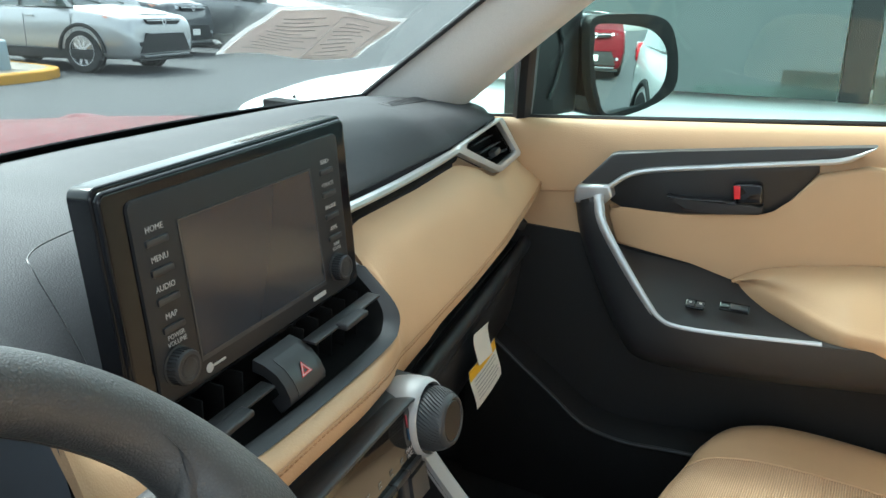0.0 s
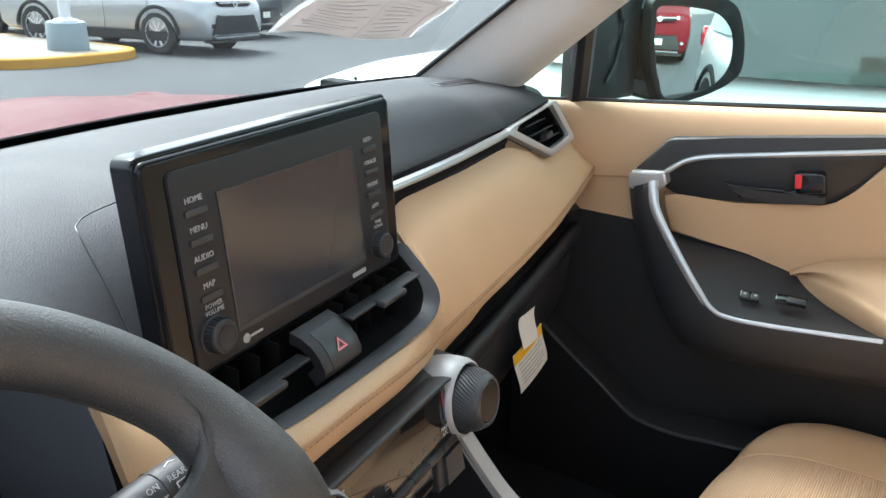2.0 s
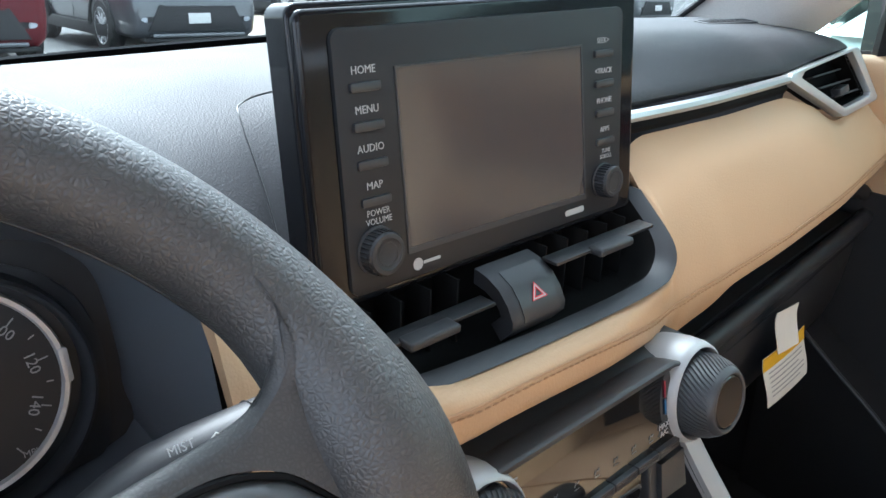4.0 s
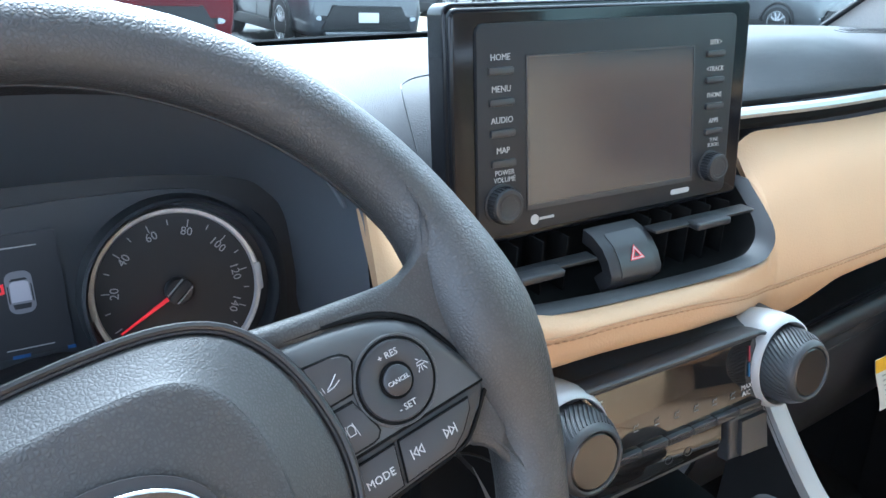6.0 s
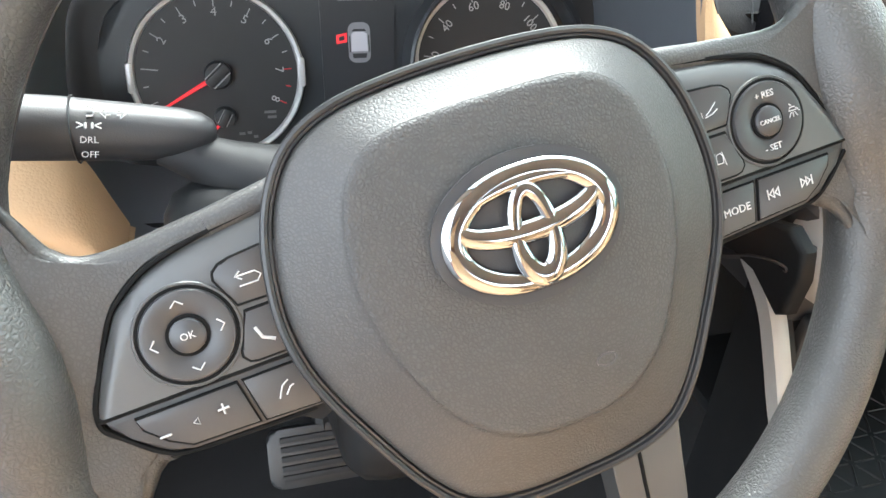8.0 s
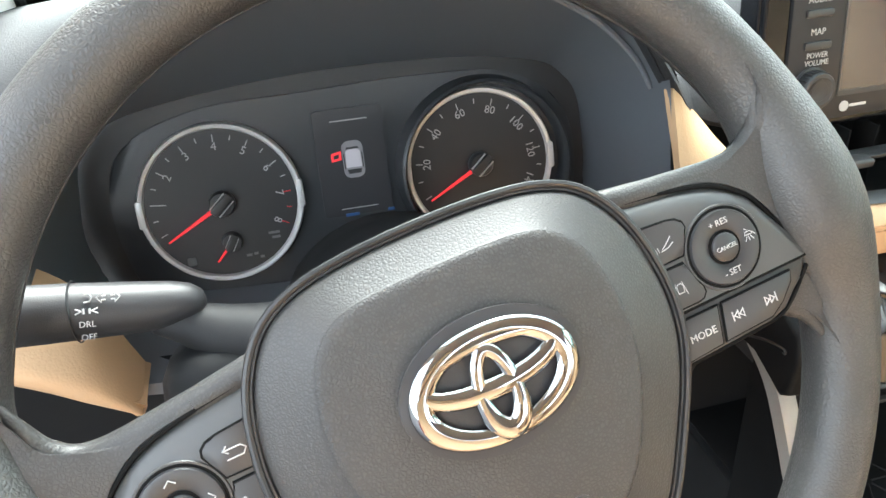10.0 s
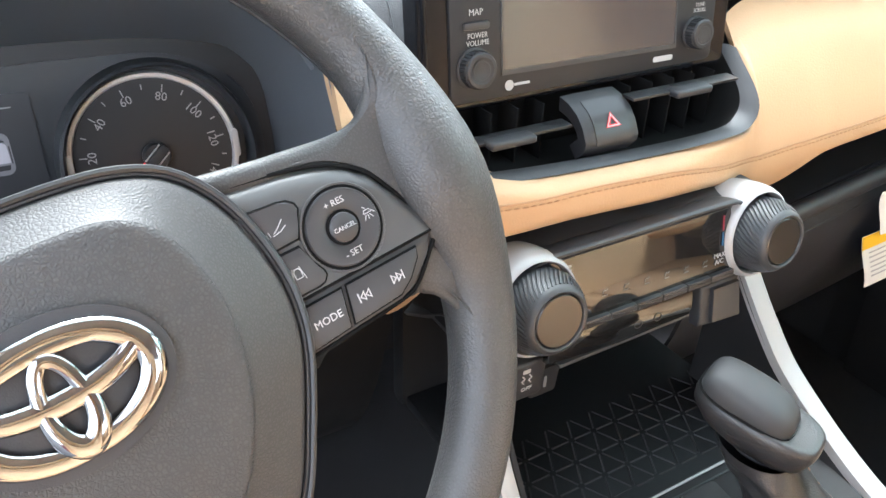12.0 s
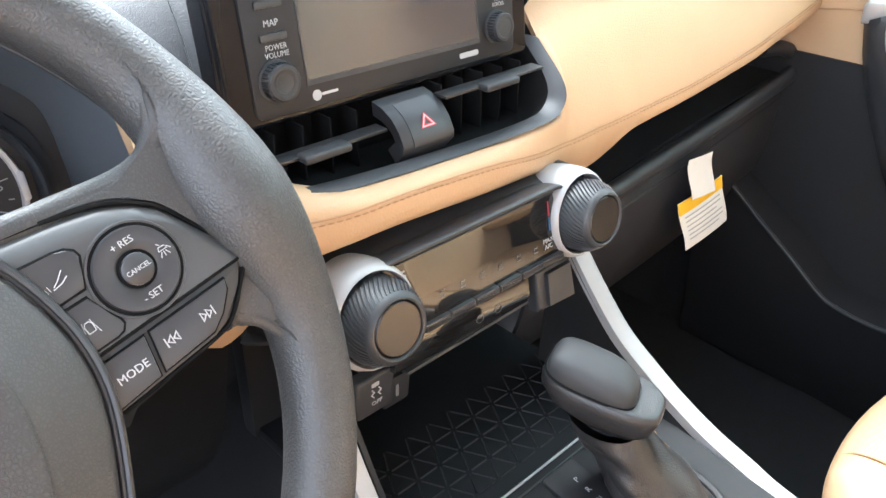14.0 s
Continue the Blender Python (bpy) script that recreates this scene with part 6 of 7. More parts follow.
rows = []
for y in (0.30, 0.22, 0.1, 0.0, -0.1, -0.25, -0.45, -0.7, -0.98):
    t = 1.052 + 0.10 * (0.20 - y) if y > -0.45 else 1.117 + 0.06 * (-0.45 - y)
    rows.append(crom([(0.755, y, t - 0.002), (0.738, y, t), (0.722, y, t - 0.010), (0.709, y, t - 0.045), (0.706, y, t - 0.09), (0.712, y, 0.93), (0.712, y, 0.885)], 22))
part("upper_trim", sheet([crom([r[j] for r in rows], 40) for j in range(22)], 0.006), TAN, door, "tan leatherette upper door trim")
rows = []
for y in (0.30, 0.15, 0.0, -0.3, -0.98):
    rows.append([(0.713, y, 0.888), (0.714, y, 0.80), (0.722, y, 0.65), (0.725, y, 0.50), (0.72, y, 0.38)])
part("lower_trim", sheet([[r[j] for r in rows] for j in range(5)], 0.006), PLATE, door, "black lower door trim")
part("tan_insert", slab([(-0.034, 0.944), (-0.032, 0.930), (-0.018, 0.886), (0.042, 0.882), (0.098, 0.8765), (0.162, 0.8685), (0.22, 0.80), (0.95, 0.80), (0.95, 1.06), (0.30, 1.055), (0.243, 1.036), (0.217, 0.997), (0.199, 0.9705), (0.184, 0.963), (0.068, 0.948), (-0.011, 0.940)], 0.014, DR, 0.006, 3, z0=0.0), TAN, door, "padded tan door insert")
part("handle_recess", slab([(-0.045, 0.978), (0.012, 1.006), (0.241, 1.050), (0.243, 1.038), (0.219, 0.999), (0.201, 0.9724), (0.186, 0.965), (0.068, 0.949), (-0.011, 0.941), (-0.034, 0.950)], 0.008, DR, 0.002, 2, z0=0.0), RUBBER, door, "black door handle recess")
part("door_handle", slab([(0.049, 0.9765), (0.049, 0.9725), (0.064, 0.9715), (0.075, 0.9575), (0.124, 0.9602), (0.177, 0.9683), (0.183, 0.974), (0.181, 0.9840), (0.143, 0.9800), (0.128, 0.9815), (0.091, 0.9775)], 0.014, DR, 0.004, 3, z0=0.008), PLASTIC, door, "black inner door handle")
part("handle_edge", tube([DR @ Vector(p) for p in ((0.050, 0.9755, 0.021), (0.064, 0.9745, 0.022), (0.091, 0.9768, 0.0225), (0.128, 0.9808, 0.0225))], 0.0011, 6), GREY_PLASTIC, door)
lk = part("lock_lever", slab([(0.137, 1.0065), (0.141, 1.0095), (0.170, 1.0145), (0.175, 1.012), (0.1805, 0.988), (0.177, 0.984), (0.147, 0.979), (0.143, 0.981)], 0.016, DR, 0.004, 3, z0=0.008), GLOSS, door, "gloss black lock lever with a red mark")
part("red_mark", slab([(0.1375, 1.0060), (0.1465, 1.0075), (0.1495, 0.9885), (0.1415, 0.9870)], 0.0012, DR, 0.0004, 2, z0=0.0236), RED_MARK, lk)
up = [(-0.085, 0.952), (-0.083, 0.970), (-0.040, 1.024), (-0.030, 1.0285), (0.041, 1.0405), (0.2176, 1.0700), (0.304, 1.0840), (0.275, 1.0630), (0.241, 1.0540), (0.012, 1.012), (-0.030, 0.988), (-0.050, 0.960)]
part("upper_bar", slab(up[::-1], 0.020, DR, 0.005, 3, z0=0.0), GREY_PLASTIC, door, "charcoal upper trim bar")
silver = [(0.681, 0.050, 0.962), (0.672, 0.044, 0.948), (0.656, 0.031, 0.924), (0.628, -0.011, 0.880), (0.603, -0.055, 0.838), (0.595, -0.075, 0.822), (0.592, -0.10, 0.816), (0.592, -0.16, 0.8195), (0.597, -0.29, 0.8335), (0.61, -0.42, 0.845), (0.66, -0.50, 0.849)]
sp = crom(silver, 60)
edge_run = [p for p in sp if p.y > -0.300]
part("silver_edge", tube(edge_run, ([0.0100] * 4 + [0.0085] * 4 + [0.0078 - 0.0026 * k / 24 for k in range(24)] + [0.0052] * 28)[:len(edge_run)], 12, up=(1, 0, 0), squash=0.5), STRIP, door, "satin silver armrest edge")
part("silver_edge", tube(crom([DR @ Vector(p) for p in ((-0.046, 0.962, 0.026), (-0.030, 0.982, 0.024), (0.007, 1.0060, 0.022), (0.107, 1.0280, 0.021), (0.2215, 1.0510, 0.021), (0.270, 1.0625, 0.021), (0.302, 1.0825, 0.020))], 40), [0.0042] * 34 + [0.0036, 0.0030, 0.0024, 0.0018, 0.0013, 0.0008], 8), STRIP, door)
part("silver_corner", slab([(-0.086, 0.944), (-0.087, 0.966), (-0.082, 0.973), (-0.034, 0.980), (-0.028, 0.962), (-0.040, 0.948)][::-1], 0.030, DR, 0.005, 3, z0=0.0), STRIP, door)
back_edge = crom([(0.692, 0.046, 0.945), (0.698, 0.038, 0.930), (0.700, 0.024, 0.895), (0.702, -0.004, 0.879), (0.702, -0.10, 0.874), (0.702, -0.166, 0.862), (0.695, -0.20, 0.850), (0.680, -0.25, 0.838), (0.660, -0.30, 0.832), (0.65, -0.40, 0.838), (0.68, -0.50, 0.842)], 60)
part("switch_panel", sheet([[a.lerp(b, k) - Vector((0, 0, 0.003 * math.sin(k * 3.1))) for a, b in zip(sp, back_edge)] for k in (0.0, 0.2, 0.5, 0.8, 1.0)], 0.003), PLASTIC, door, "black switch panel of the armrest")
low_edge = crom([(0.700, 0.084, 0.945), (0.692, 0.070, 0.90), (0.680, 0.045, 0.85), (0.660, 0.005, 0.79), (0.642, -0.030, 0.748), (0.633, -0.06, 0.737), (0.631, -0.12, 0.738), (0.632, -0.20, 0.745), (0.635, -0.30, 0.757), (0.65, -0.42, 0.77), (0.70, -0.52, 0.78)], 60)
lower2 = [p + Vector((0.07, 0, -0.02)) for p in low_edge]
part("armrest_shell", sheet([[a.lerp(b, k) - Vector((0.012 * math.sin(k * math.pi), 0, 0)) for a, b in zip(sp, low_edge)] for k in (0, 0.3, 0.7, 1.0)] + [lower2], 0.003), PLASTIC, door, "charcoal armrest shell")
arm = []
for y, zb, zt, xi in ((-0.160, 0.866, 0.862, 0.704), (-0.18, 0.880, 0.870, 0.690), (-0.20, 0.890, 0.874, 0.675), (-0.235, 0.901, 0.875, 0.650), (-0.27, 0.9085, 0.870, 0.626), (-0.30, 0.914, 0.868, 0.606), (-0.33, 0.920, 0.868, 0.596), (-0.45, 0.932, 0.867, 0.594), (-0.75, 0.936, 0.874, 0.600), (-0.95, 0.934, 0.872, 0.61)):
    w_ = 0.703 - xi
    arm.append(crom([(0.712, y, zb - 0.010), (0.698, y, zb - 0.002), (0.690, y, zb), (0.684 - w_ * 0.4, y, (zb + zt) / 2), (xi + 0.10 * w_, y, zt - 0.004), (xi, y, zt - 0.016), (xi + 0.01, y, zt - 0.045), (xi + 0.04, y, zt - 0.055)], 24))
part("armrest_pad", sheet([crom([r[j] for r in arm], 40) for j in range(24)], 0.004), TAN, door, "tan padded armrest")
part("pad_crease", tube(crom([(0.6975, r[0].y, r[2].z + 0.003) for r in arm], 40), 0.0012, 6), THREAD, door, "fold above the armrest pad")
part("trim_seam", tube([(0.7080, 0.150, 0.9465), (0.7075, 0.137, 0.9486), (0.7070, 0.088, 0.9565)], 0.0012, 6), THREAD, door, "seam across the tan trim")
for (sx, sy, sz), wd, nm in (((0.6337, -0.1186, 0.8383), 0.026, "lock_switch"), ((0.6410, -0.1710, 0.8423), 0.040, "window_switch")):
    S = frame_at((sx, sy, sz), (0, -1, 0.02), (0.85, 0, 0.5))
    w_ = part(nm, slab(rrect(wd, 0.015, 0.002), 0.003, S, 0.0008, z0=0.0), GLOSS, door, "small black switch")
    if nm == "lock_switch":
        for dx in (-0.007, 0.007):
            part("rocker", slab(rrect(0.0110, 0.011, 0.001, 2, dx, 0), 0.0012, S, 0.0005, z0=0.0028), BUTTON, w_)
            part("mark", box(dx, 0.001, 0.0042, 0.004, 0.003, 0.0003, m=S), WHITE_MARK, w_)
    else:
        part("rocker", box(0.006, 0.0, 0.003, 0.024, 0.010, 0.003, 0.001, m=S), BUTTON, w_)
pocket = crom([(0.665, 0.24, 0.728), (0.662, 0.145, 0.660), (0.660, 0.085, 0.620), (0.660, 0.035, 0.583), (0.660, 0.005, 0.570), (0.655, -0.055, 0.568), (0.65, -0.14, 0.580), (0.65, -0.35, 0.59), (0.65, -0.8, 0.59)], 60)
part("door_pocket", sheet([[p + Vector((0.06, 0, 0.01)) for p in pocket], [p + Vector((0.012, 0, 0.006)) for p in pocket], pocket, [Vector((p.x + 0.004, p.y, p.z - 0.02)) for p in pocket], [Vector((p.x + 0.03, p.y, 0.39)) for p in pocket]], 0.004), PLATE, door, "black moulded door pocket")
part("pocket_lip", tube([p + Vector((-0.001, 0, 0.002)) for p in pocket], 0.0032, 8), GREY_PLASTIC, door, "rounded edge of the door pocket")
SG = frame_at((0.700, 0.105, 0.520), (0, -1, 0), (0, 0, 1))
part("speaker_grille", lathe([(0, 0.005), (0.075, 0.004), (0.088, 0.001), (0.092, -0.02)], 40, SG), PLASTIC, door, "round perforated speaker grille")
for k in range(1, 7):
    part("grille_ring", tube([(0.012 * k * math.cos(2 * math.pi * j / 32), 0.012 * k * math.sin(2 * math.pi * j / 32), 0.0048) for j in range(32)], 0.0012, 5, True, m=SG), RUBBER, door)
gp = part("window_pane", sheet([[(0.765 - 0.09 * v - 0.01 * v * v, y, sill(y) - 0.03 + 0.52 * v) for y in (0.19, 0.0, -0.3, -0.6, -0.95)] for v in (0.0, 0.25, 0.5, 0.75, 1.0)], 0.004), GREEN_GLASS, door, "clear door glass")
gp.visible_shadow = False
qp = part("quarter_pane", sheet([[(0.765 - 0.09 * v, 0.215, 1.035 + 0.40 * v * 0.5), (0.770 - 0.05 * v, 0.215 + (0.20) * (1 - v), 1.030 + 0.40 * v * 0.5)] for v in (0.0, 0.5, 1.0)], 0.003), GREEN_GLASS, door)
qp.visible_shadow = False
part("pane_mark", box(0.0, 0.0, 0.0, 0.016, 0.0015, 0.0005, m=frame_at((0.762, 0.285, 1.075), (0, -1, 0), (0.1, 0, 1))), GREY_MARK, door)
part("pane_mark", box(0.0, -0.006, 0.0, 0.024, 0.0012, 0.0005, m=frame_at((0.762, 0.285, 1.075), (0, -1, 0), (0.1, 0, 1))), GREY_MARK, door)
part("divider_post", tube([(0.752, 0.203, 1.03), (0.745, 0.198, 1.10), (0.72, 0.19, 1.25)], 0.016, 8, squash=1.0), RUBBER, door, "black window divider post")
part("weather_strip", tube([(0.748, y, sill(y) + 0.001) for y in (0.33, 0.2, 0.0, -0.3, -0.6, -0.95)], 0.004, 6), RUBBER, door)
part("frame_top", tube([(0.70, 0.10, 1.33), (0.665, -0.1, 1.49), (0.64, -0.3, 1.56), (0.63, -0.6, 1.58), (0.63, -0.95, 1.57)], 0.02, 8), RUBBER, door)
part("outer_skin", box(0.86, -0.35, 0.70, 0.10, 1.3, 0.62, 0.04, seg=3), RED_PAINT, door, "deep red outer door skin")

door.location.z -= 0.007

# ---- door mirror ----
mirror = thing("door_mirror", (0.92, 0.12, 1.02), "black door mirror on the passenger side", "wing mirror")
MR = frame_at((1.087, 0.106, 1.112), (0.870, -0.492, 0), (0, 0.03, 1))
mo = [tuple(p)[:2] for p in crom([(-0.131, 0.040, 0), (-0.130, 0.078, 0), (-0.085, 0.086, 0), (0.0, 0.087, 0), (0.055, 0.083, 0), (0.096, 0.066, 0), (0.122, 0.028, 0), (0.136, -0.014, 0), (0.135, -0.055, 0), (0.100, -0.078, 0), (0.050, -0.092, 0), (-0.043, -0.106, 0), (-0.082, -0.096, 0), (-0.108, -0.060, 0), (-0.122, -0.020, 0)], 60, True)]
mi = [tuple(p)[:2] for p in crom([(-0.119, 0.045, 0), (-0.116, 0.066, 0), (-0.085, 0.070, 0), (-0.02, 0.067, 0), (0.039, 0.057, 0), (0.078, 0.034, 0), (0.096, 0.002, 0), (0.095, -0.044, 0), (0.056, -0.078, 0), (-0.018, -0.091, 0), (-0.068, -0.092, 0), (-0.094, -0.055, 0), (-0.113, 0.0, 0)], 60, True)]
part("shell", slab(mo, 0.06, MR, 0.010, 3, z0=-0.060), GLOSS, mirror, "gloss black mirror shell")
part("rim", ringplate(mo, mi, 0.020, MR, z0=0.0, bevel=0.004), PLATE, mirror)
bm = bmesh.new()
fan = [[bm.verts.new((x * k, y * k, 0.016 - (x * x + y * y) * k * k / 3.0)) for x, y in mi] for k in (1.0, 0.85, 0.7, 0.55, 0.4, 0.25, 0.1)]
for a, b in zip(fan, fan[1:]):
    for j in range(len(mi)):
        bm.faces.new((a[j], a[(j + 1) % len(mi)], b[(j + 1) % len(mi)], b[j]))
bm.faces.new(fan[-1])
bm.transform(MR @ pose(0, 0, 0, 0, -4, 0))
part("mirror_glass", bm, MIRROR, mirror, "clear mirror glass")
part("foot", slab([(-0.255, -0.100), (-0.262, 0.06), (-0.22, 0.105), (-0.12, 0.105), (-0.12, -0.092)], 0.05, MR, 0.012, 3, z0=-0.058), RUBBER, mirror, "black mirror foot")
part("foot_seam", tube([MR @ Vector(p) for p in ((-0.190, 0.075, -0.005), (-0.176, 0.045, -0.004), (-0.172, 0.012, -0.004), (-0.180, -0.028, -0.004), (-0.196, -0.062, -0.005))], 0.0035, 8), GREY_PLASTIC, mirror)

# ---- seats ----
def seat(cx, name, label):
    st = thing(name, (cx, -0.35, 0.40), label, "car seat", group="front seats")
    def ring_pts(y, hw, zt, n=25, drop=0.16, arc=0.0):
        pts = []
        for i in range(n):
            u = -1 + 2 * i / (n - 1)
            x = math.copysign(abs(u) ** 0.8, u) * hw
            bol = 0.022 * math.exp(-((abs(u) - 0.72) / 0.16) ** 2)
            z = zt + bol - drop * max(0, (abs(u) - 0.80) / 0.20) ** 2.2
            pts.append((cx + x, y - arc * (x + 0.03) ** 2, z))
        return pts
    rows = [ring_pts(-0.130, 0.16, 0.48, drop=0.05, arc=1.25), ring_pts(-0.116, 0.185, 0.535, drop=0.06, arc=1.25), ring_pts(-0.113, 0.205, 0.580, drop=0.08, arc=1.25), ring_pts(-0.125, 0.226, 0.608, drop=0.11, arc=1.2), ring_pts(-0.150, 0.244, 0.624, drop=0.14, arc=1.05), ring_pts(-0.190, 0.258, 0.631, arc=0.8), ring_pts(-0.24, 0.268, 0.634, arc=0.5), ring_pts(-0.33, 0.274, 0.633, arc=0.15), ring_pts(-0.47, 0.270, 0.628), ring_pts(-0.62, 0.26, 0.626)]
    part("cushion", sheet([crom([r[j] for r in rows], 40) for j in range(25)], 0.01), TAN, st, "tan leatherette seat cushion")
    ins = [[Vector(p) + Vector((0, -0.003, 0.0035)) for p in r[7:18]] for r in rows]
    part("insert", sheet([crom([r[j] for r in ins], 40) for j in range(11)], 0.003), TAN_RIB, st, "ribbed tan fabric insert")
    for j in (0, 10):
        part("piping", tube(crom([r[j] + Vector((0, -0.001, 0.001)) for r in ins], 30), 0.0016, 6), TAN, st)
    part("base", box(cx, -0.36, 0.47, 0.42, 0.42, 0.14, 0.03), PLASTIC, st)
    rows = []
    for v, hw, y in ((0.0, 0.25, -0.56), (0.25, 0.27, -0.60), (0.5, 0.265, -0.65), (0.75, 0.23, -0.70), (1.0, 0.19, -0.745)):
        z = 0.62 + 0.60 * v
        rows.append([(cx + math.copysign(abs(u) ** 0.8, u) * hw, y + 0.05 * math.exp(-((abs(u) - 0.78) / 0.16) ** 2) - 0.12 * max(0, (abs(u) - 0.85) / 0.15) ** 2, z) for u in [-1 + i / 10 for i in range(21)]])
    part("backrest", sheet([crom([r[j] for r in rows], 24) for j in range(21)], 0.03), TAN, st, "tan leatherette backrest")
    part("headrest", box(cx, -0.79, 1.34, 0.26, 0.10, 0.17, 0.04, seg=4), TAN, st)
    return st


seat(0.450, "passenger_seat", "tan leatherette passenger seat with ribbed fabric insert")
seat(-0.40, "driver_seat", "tan leatherette driver seat with ribbed fabric insert")
bench = thing("rear_bench", (0, -1.4, 0.4), "tan leatherette rear bench seat", "car seat")
part("cushion", box(0, -1.35, 0.60, 1.26, 0.48, 0.16, 0.05, seg=4), TAN, bench)
part("backrest", box(0, -1.68, 0.92, 1.26, 0.14, 0.60, 0.05, seg=4, m=Matrix.Translation((0, 0, 0))), TAN, bench)
# driver's door, outside the view but for its light
dd = thing("door_2", (-0.73, -0.3, 0.4), "tan and black driver door trim, standing ajar", "door", kind="structure")
OD = pose(-0.80, 0.30, 0.0, 0, 0, -72)   # swung open about its hinge
part("door_trim", box(0.02, -0.56, 0.74, 0.05, 1.10, 0.66, 0.02, m=OD), TAN, dd, "tan inner trim")
part("outer_skin", box(-0.045, -0.56, 0.72, 0.06, 1.14, 0.72, 0.02, m=OD), RED_PAINT, dd, "deep red outer skin")
part("window_frame", tube([OD @ Vector(p) for p in ((-0.02, -0.06, 1.08), (-0.06, -0.30, 1.38), (-0.09, -0.55, 1.50), (-0.09, -1.00, 1.52), (-0.02, -1.10, 1.08))], 0.022, 8), RUBBER, dd)

# ---- hanging tag ----
tag = thing("warning_tag", (0.48, 0.135, 0.70), "white warning tag with a yellow band hanging from the shelf edge", "tag")


def tagquad(u0, v0, u1, v1, d, th=0.0006, bend=0.0):
    rows = []
    for i in range(7):
        v = v0 + (v1 - v0) * i / 6
        rows.append([(0.4795 + 0.098 * u - 0.032 * v, 0.136 - d + 0.006 * (u * u) + 0.003 * math.sin(4 * v), 0.7260 + 0.008 * u + 0.074 * v) for u in [u0 + (u1 - u0) * j / 8 for j in range(9)]])
    return sheet(rows, th)


part("card", tagquad(-0.5, -0.5, 0.5, 0.5, 0.0), PAPER, tag, "white card")
part("yellow_band", tagquad(-0.5, 0.24, 0.5, 0.5, 0.0007), YELLOW, tag, "yellow band")
for k in range(6):
    part("print_line", tagquad(-0.40, 0.14 - 0.09 * k, 0.40 - 0.12 * (k % 3 == 2), 0.165 - 0.09 * k, 0.0011, 0.0002), GREY_MARK, tag)
strap = crom([(0.441, 0.136, 0.815), (0.443, 0.137, 0.804), (0.450, 0.137, 0.789), (0.459, 0.136, 0.772), (0.464, 0.134, 0.757)], 14)
part("strap", sheet([[p + Vector((-0.027, 0, 0.003)), p, p + Vector((0.027, 0, -0.002))] for p in strap], 0.0006), PAPER, tag, "white paper strap")

# ---- price sheet on the windscreen ----


def on_screen(a, b, d):
    """A place on the inside of the windscreen: a across the sheet, b up it, d away from the glass."""
    u = (0.330 + 0.405 * a) * (1 - b) + (0.350 + 0.385 * a) * b
    v = (0.225 - 0.045 * a) * (1 - b) + (0.325 - 0.035 * a) * b
    return Vector(screen_point(u, v)) + Vector((0, -0.006 - d, -0.006 - d + 0.003 * math.sin(7 * a + 5 * b)))


def sheet_patch(a0, b0, a1, b1, d, th=0.0005, skew=0.0):
    return sheet([[on_screen(a0 + (a1 - a0) * i / 10 + skew * (b0 + (b1 - b0) * j / 4), b0 + (b1 - b0) * j / 4, d) for i in range(11)] for j in range(5)], th)


notice = thing("price_sheet", Vector(screen_point(0.75, 0.2)), "thin printed paper sheet stuck inside the windscreen", "paper sheet")
part("sleeve", sheet_patch(0.0, 0.0, 1.0, 1.0, 0.0), FILM, notice, "hazy clear plastic sleeve")
part("page", sheet_patch(0.03, 0.03, 0.96, 0.96, 0.0012), STICKER, notice, "printed price page")
for k in range(11):
    part("print_bar", sheet_patch(0.10 + 0.03 * (k % 2), 0.14 + 0.068 * k, 0.34 + 0.07 * (k % 3), 0.152 + 0.068 * k, 0.0022, 0.0003), GREY_MARK, notice)
for k in range(9):
    part("print_bar", sheet_patch(0.56 + 0.02 * (k % 3), 0.12 + 0.075 * k, 0.78 + 0.05 * (k % 2), 0.135 + 0.075 * k, 0.0022, 0.0003), GREY_MARK, notice)
for a0, b0, a1, b1 in ((0.52, 0.07, 0.90, 0.082), (0.52, 0.86, 0.90, 0.872), (0.52, 0.07, 0.526, 0.87), (0.894, 0.07, 0.90, 0.87)):
    part("print_frame", sheet_patch(a0, b0, a1, b1, 0.0022, 0.0003), GREY_MARK, notice)

